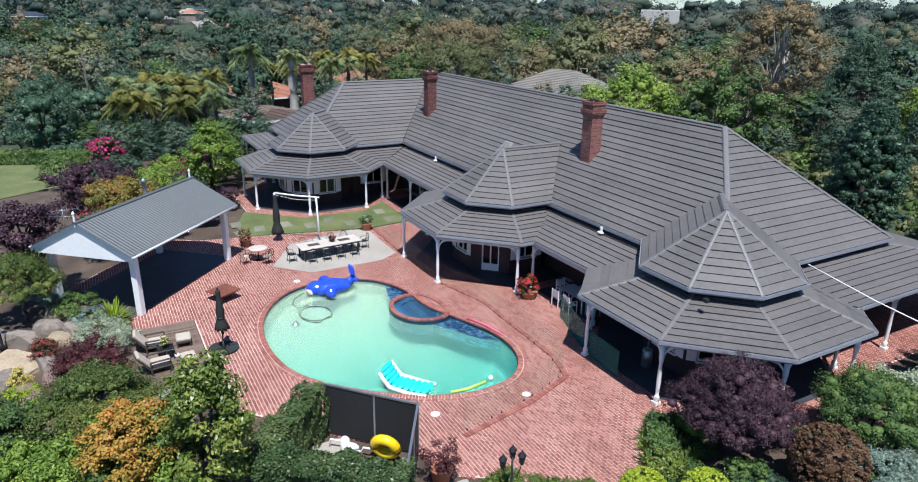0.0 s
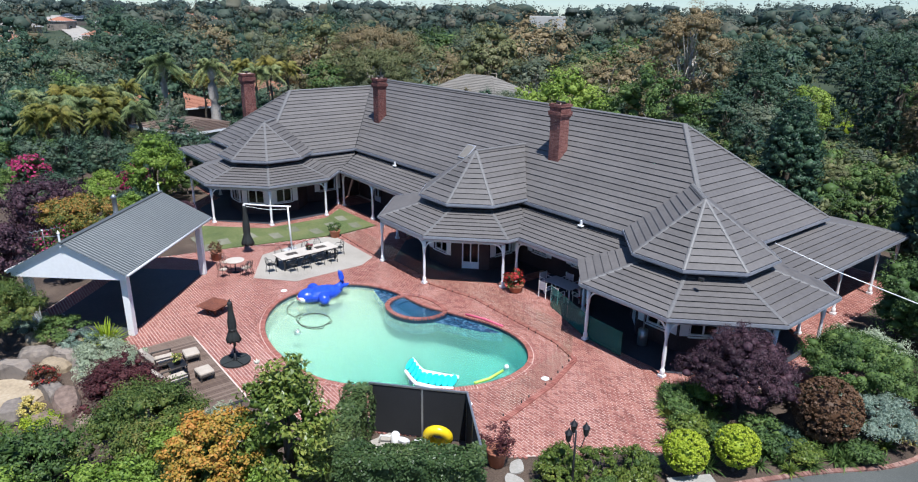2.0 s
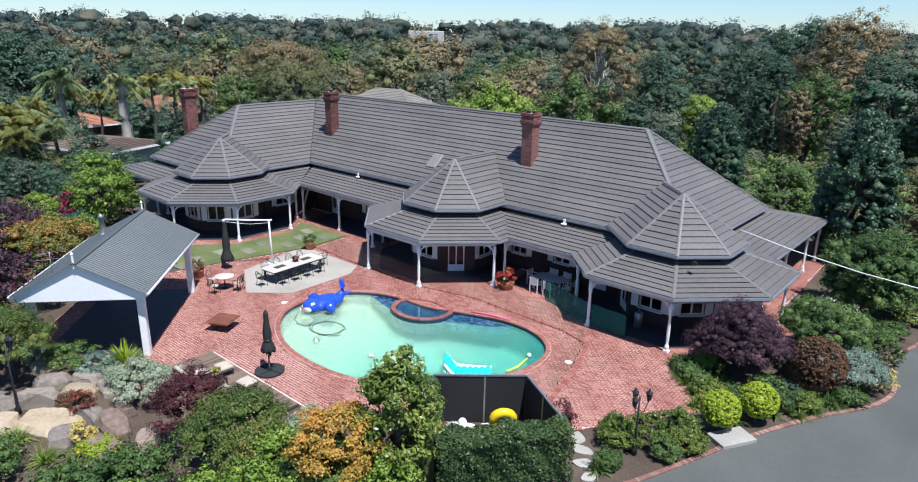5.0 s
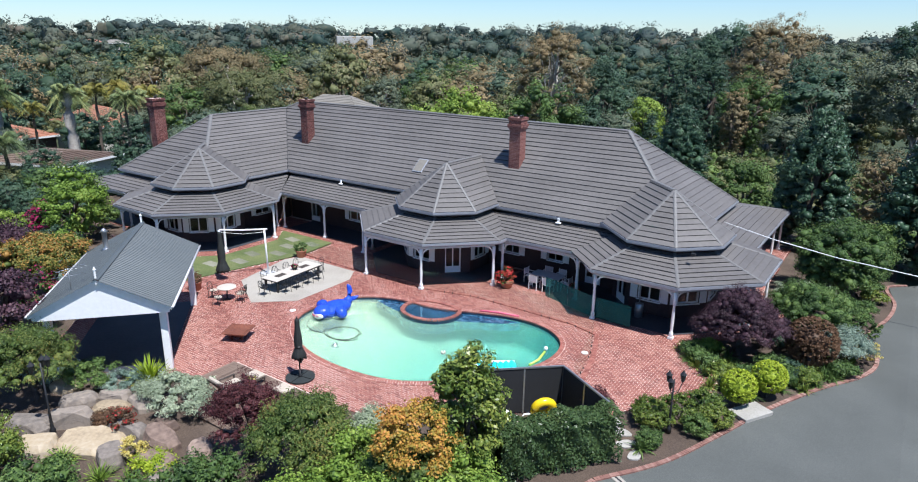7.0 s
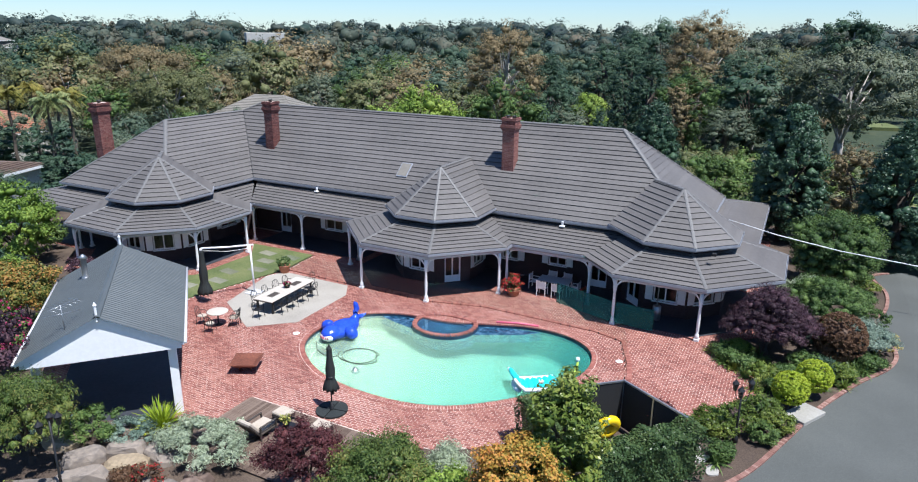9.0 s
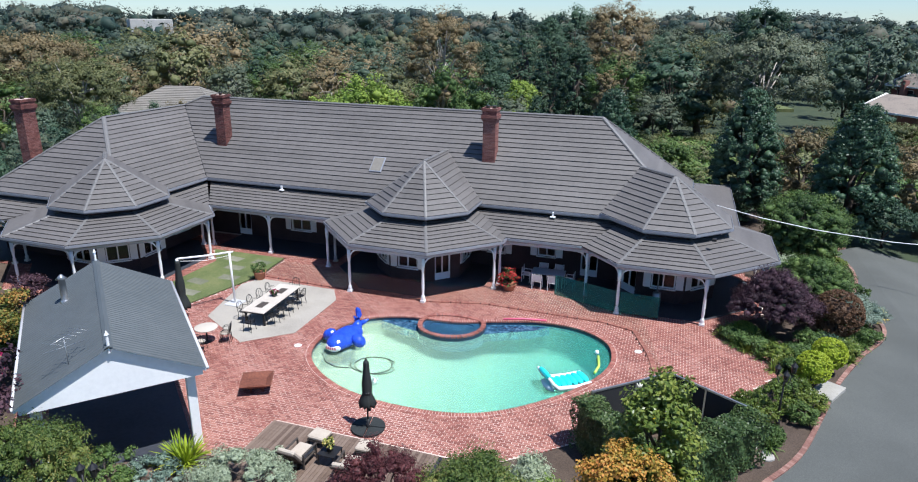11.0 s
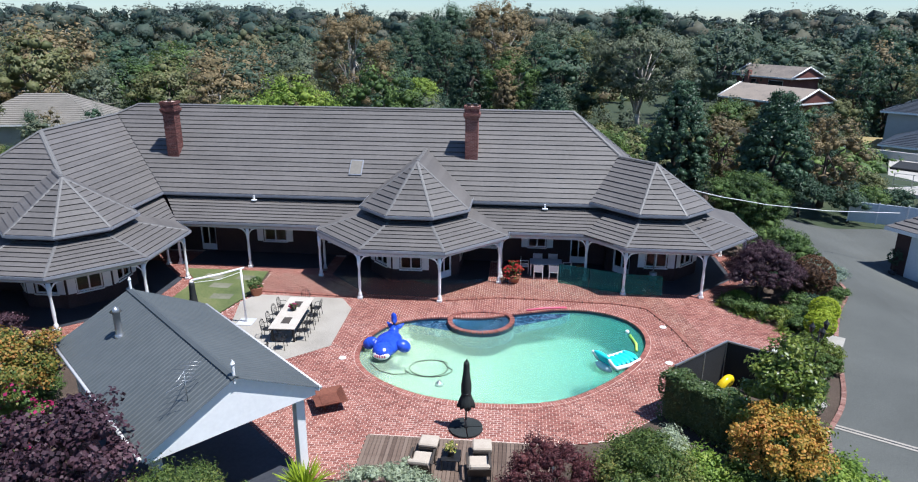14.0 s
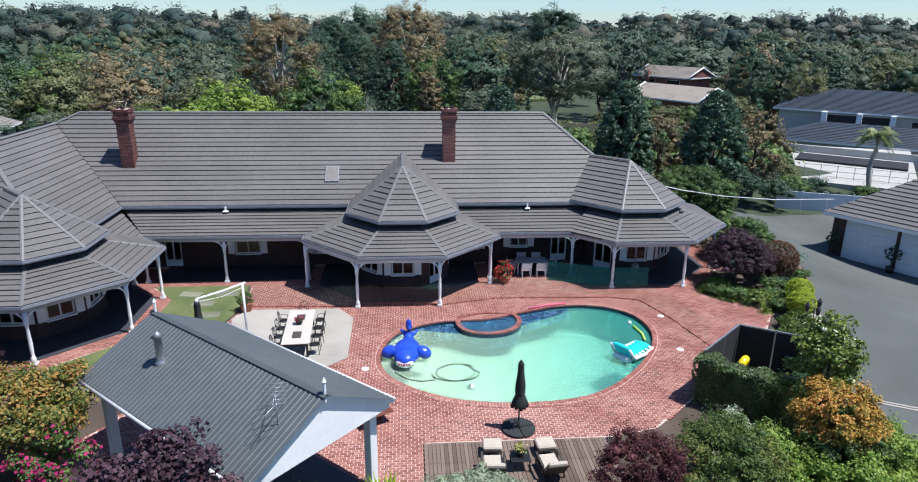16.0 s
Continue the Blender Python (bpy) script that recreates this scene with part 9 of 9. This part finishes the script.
# ---------------------------------------------------------------- paving bricks
def paving(loop, holes, near):
    """Bricks in stretcher bond; those in the near stretch of the plan one by one, the rest joined."""
    bl, bw, gap = 0.262, 0.132, 0.025
    x0, x1 = min(p[0] for p in loop), max(p[0] for p in loop)
    y0, y1 = min(p[1] for p in loop), max(p[1] for p in loop)
    one = from_bm(boxed(-(bl - gap) / 2, (bl - gap) / 2, -(bw - gap) / 2, (bw - gap) / 2, -0.04, 0.0, bevel=0.006))
    one.materials.append(M["brick_one"])
    vs, fs, singles = [], [], 0
    rows = int((y1 - y0) / bw)
    for r in range(rows):
        y = y0 + (r + 0.5) * bw
        for c in range(int((x1 - x0) / bl) + 1):
            x = x0 + (c + 0.5 * (r % 2)) * bl
            p = (x, y)
            if (y > 1.2 and x < 14.6) or (x < -23 and y > -7):
                continue
            if not inside(p, loop) or any(inside(p, h) for h in holes):
                continue
            z = 0.003 * math.sin(x * 1.3 + y * 2.1) + random.uniform(-0.0025, 0.0025)
            if singles < 300 and near[0] < x < near[1] and near[2] < y < near[3]:
                ob = new("brick", one)
                ob.parent = patio
                ob.matrix_basis = pose(x, y, z, 0, 0, random.uniform(-0.6, 0.6))
                singles += 1
                continue
            k, a, b = len(vs), (bl - gap) / 2, (bw - gap) / 2
            vs += [(x - a, y - b, z), (x + a, y - b, z), (x + a, y + b, z), (x - a, y + b, z), (x - a, y - b, z - 0.04), (x + a, y - b, z - 0.04), (x + a, y + b, z - 0.04), (x - a, y + b, z - 0.04)]
            fs += [(k, k + 1, k + 2, k + 3), (k, k + 4, k + 5, k + 1), (k + 1, k + 5, k + 6, k + 2), (k + 2, k + 6, k + 7, k + 3), (k + 3, k + 7, k + 4, k)]
    tagged(part("paving_bricks", mesh_of(vs, fs), M["brick"], patio), kind="stuff")


paving(PATIO, [offset_loop(POOL, 0.27), offset_loop(SLAB, 0.16), offset_loop(LAWN, 0.16)], (2.0, 6.0, -17.42, -15.2))
part("coping_bed", ring(offset_loop(POOL, -0.012), offset_loop(POOL, 0.325), -0.06, 0.006), M["mortar"], pool, "pale mortar bed")
loop_bricks(offset_loop(POOL, -0.03), 0.232, 0.022, pool, M["coping"], 0.122, gap=0.02)
tagged(part("coping_course", loop_bricks_joined(offset_loop(POOL, 0.225), 0.115, 0.012, 0.245, 0.02), M["brick"], pool), kind="stuff")
loop_bricks(offset_loop(SPA, -0.02), 0.24, 0.06, pool, M["coping"], 0.122, gap=0.02)
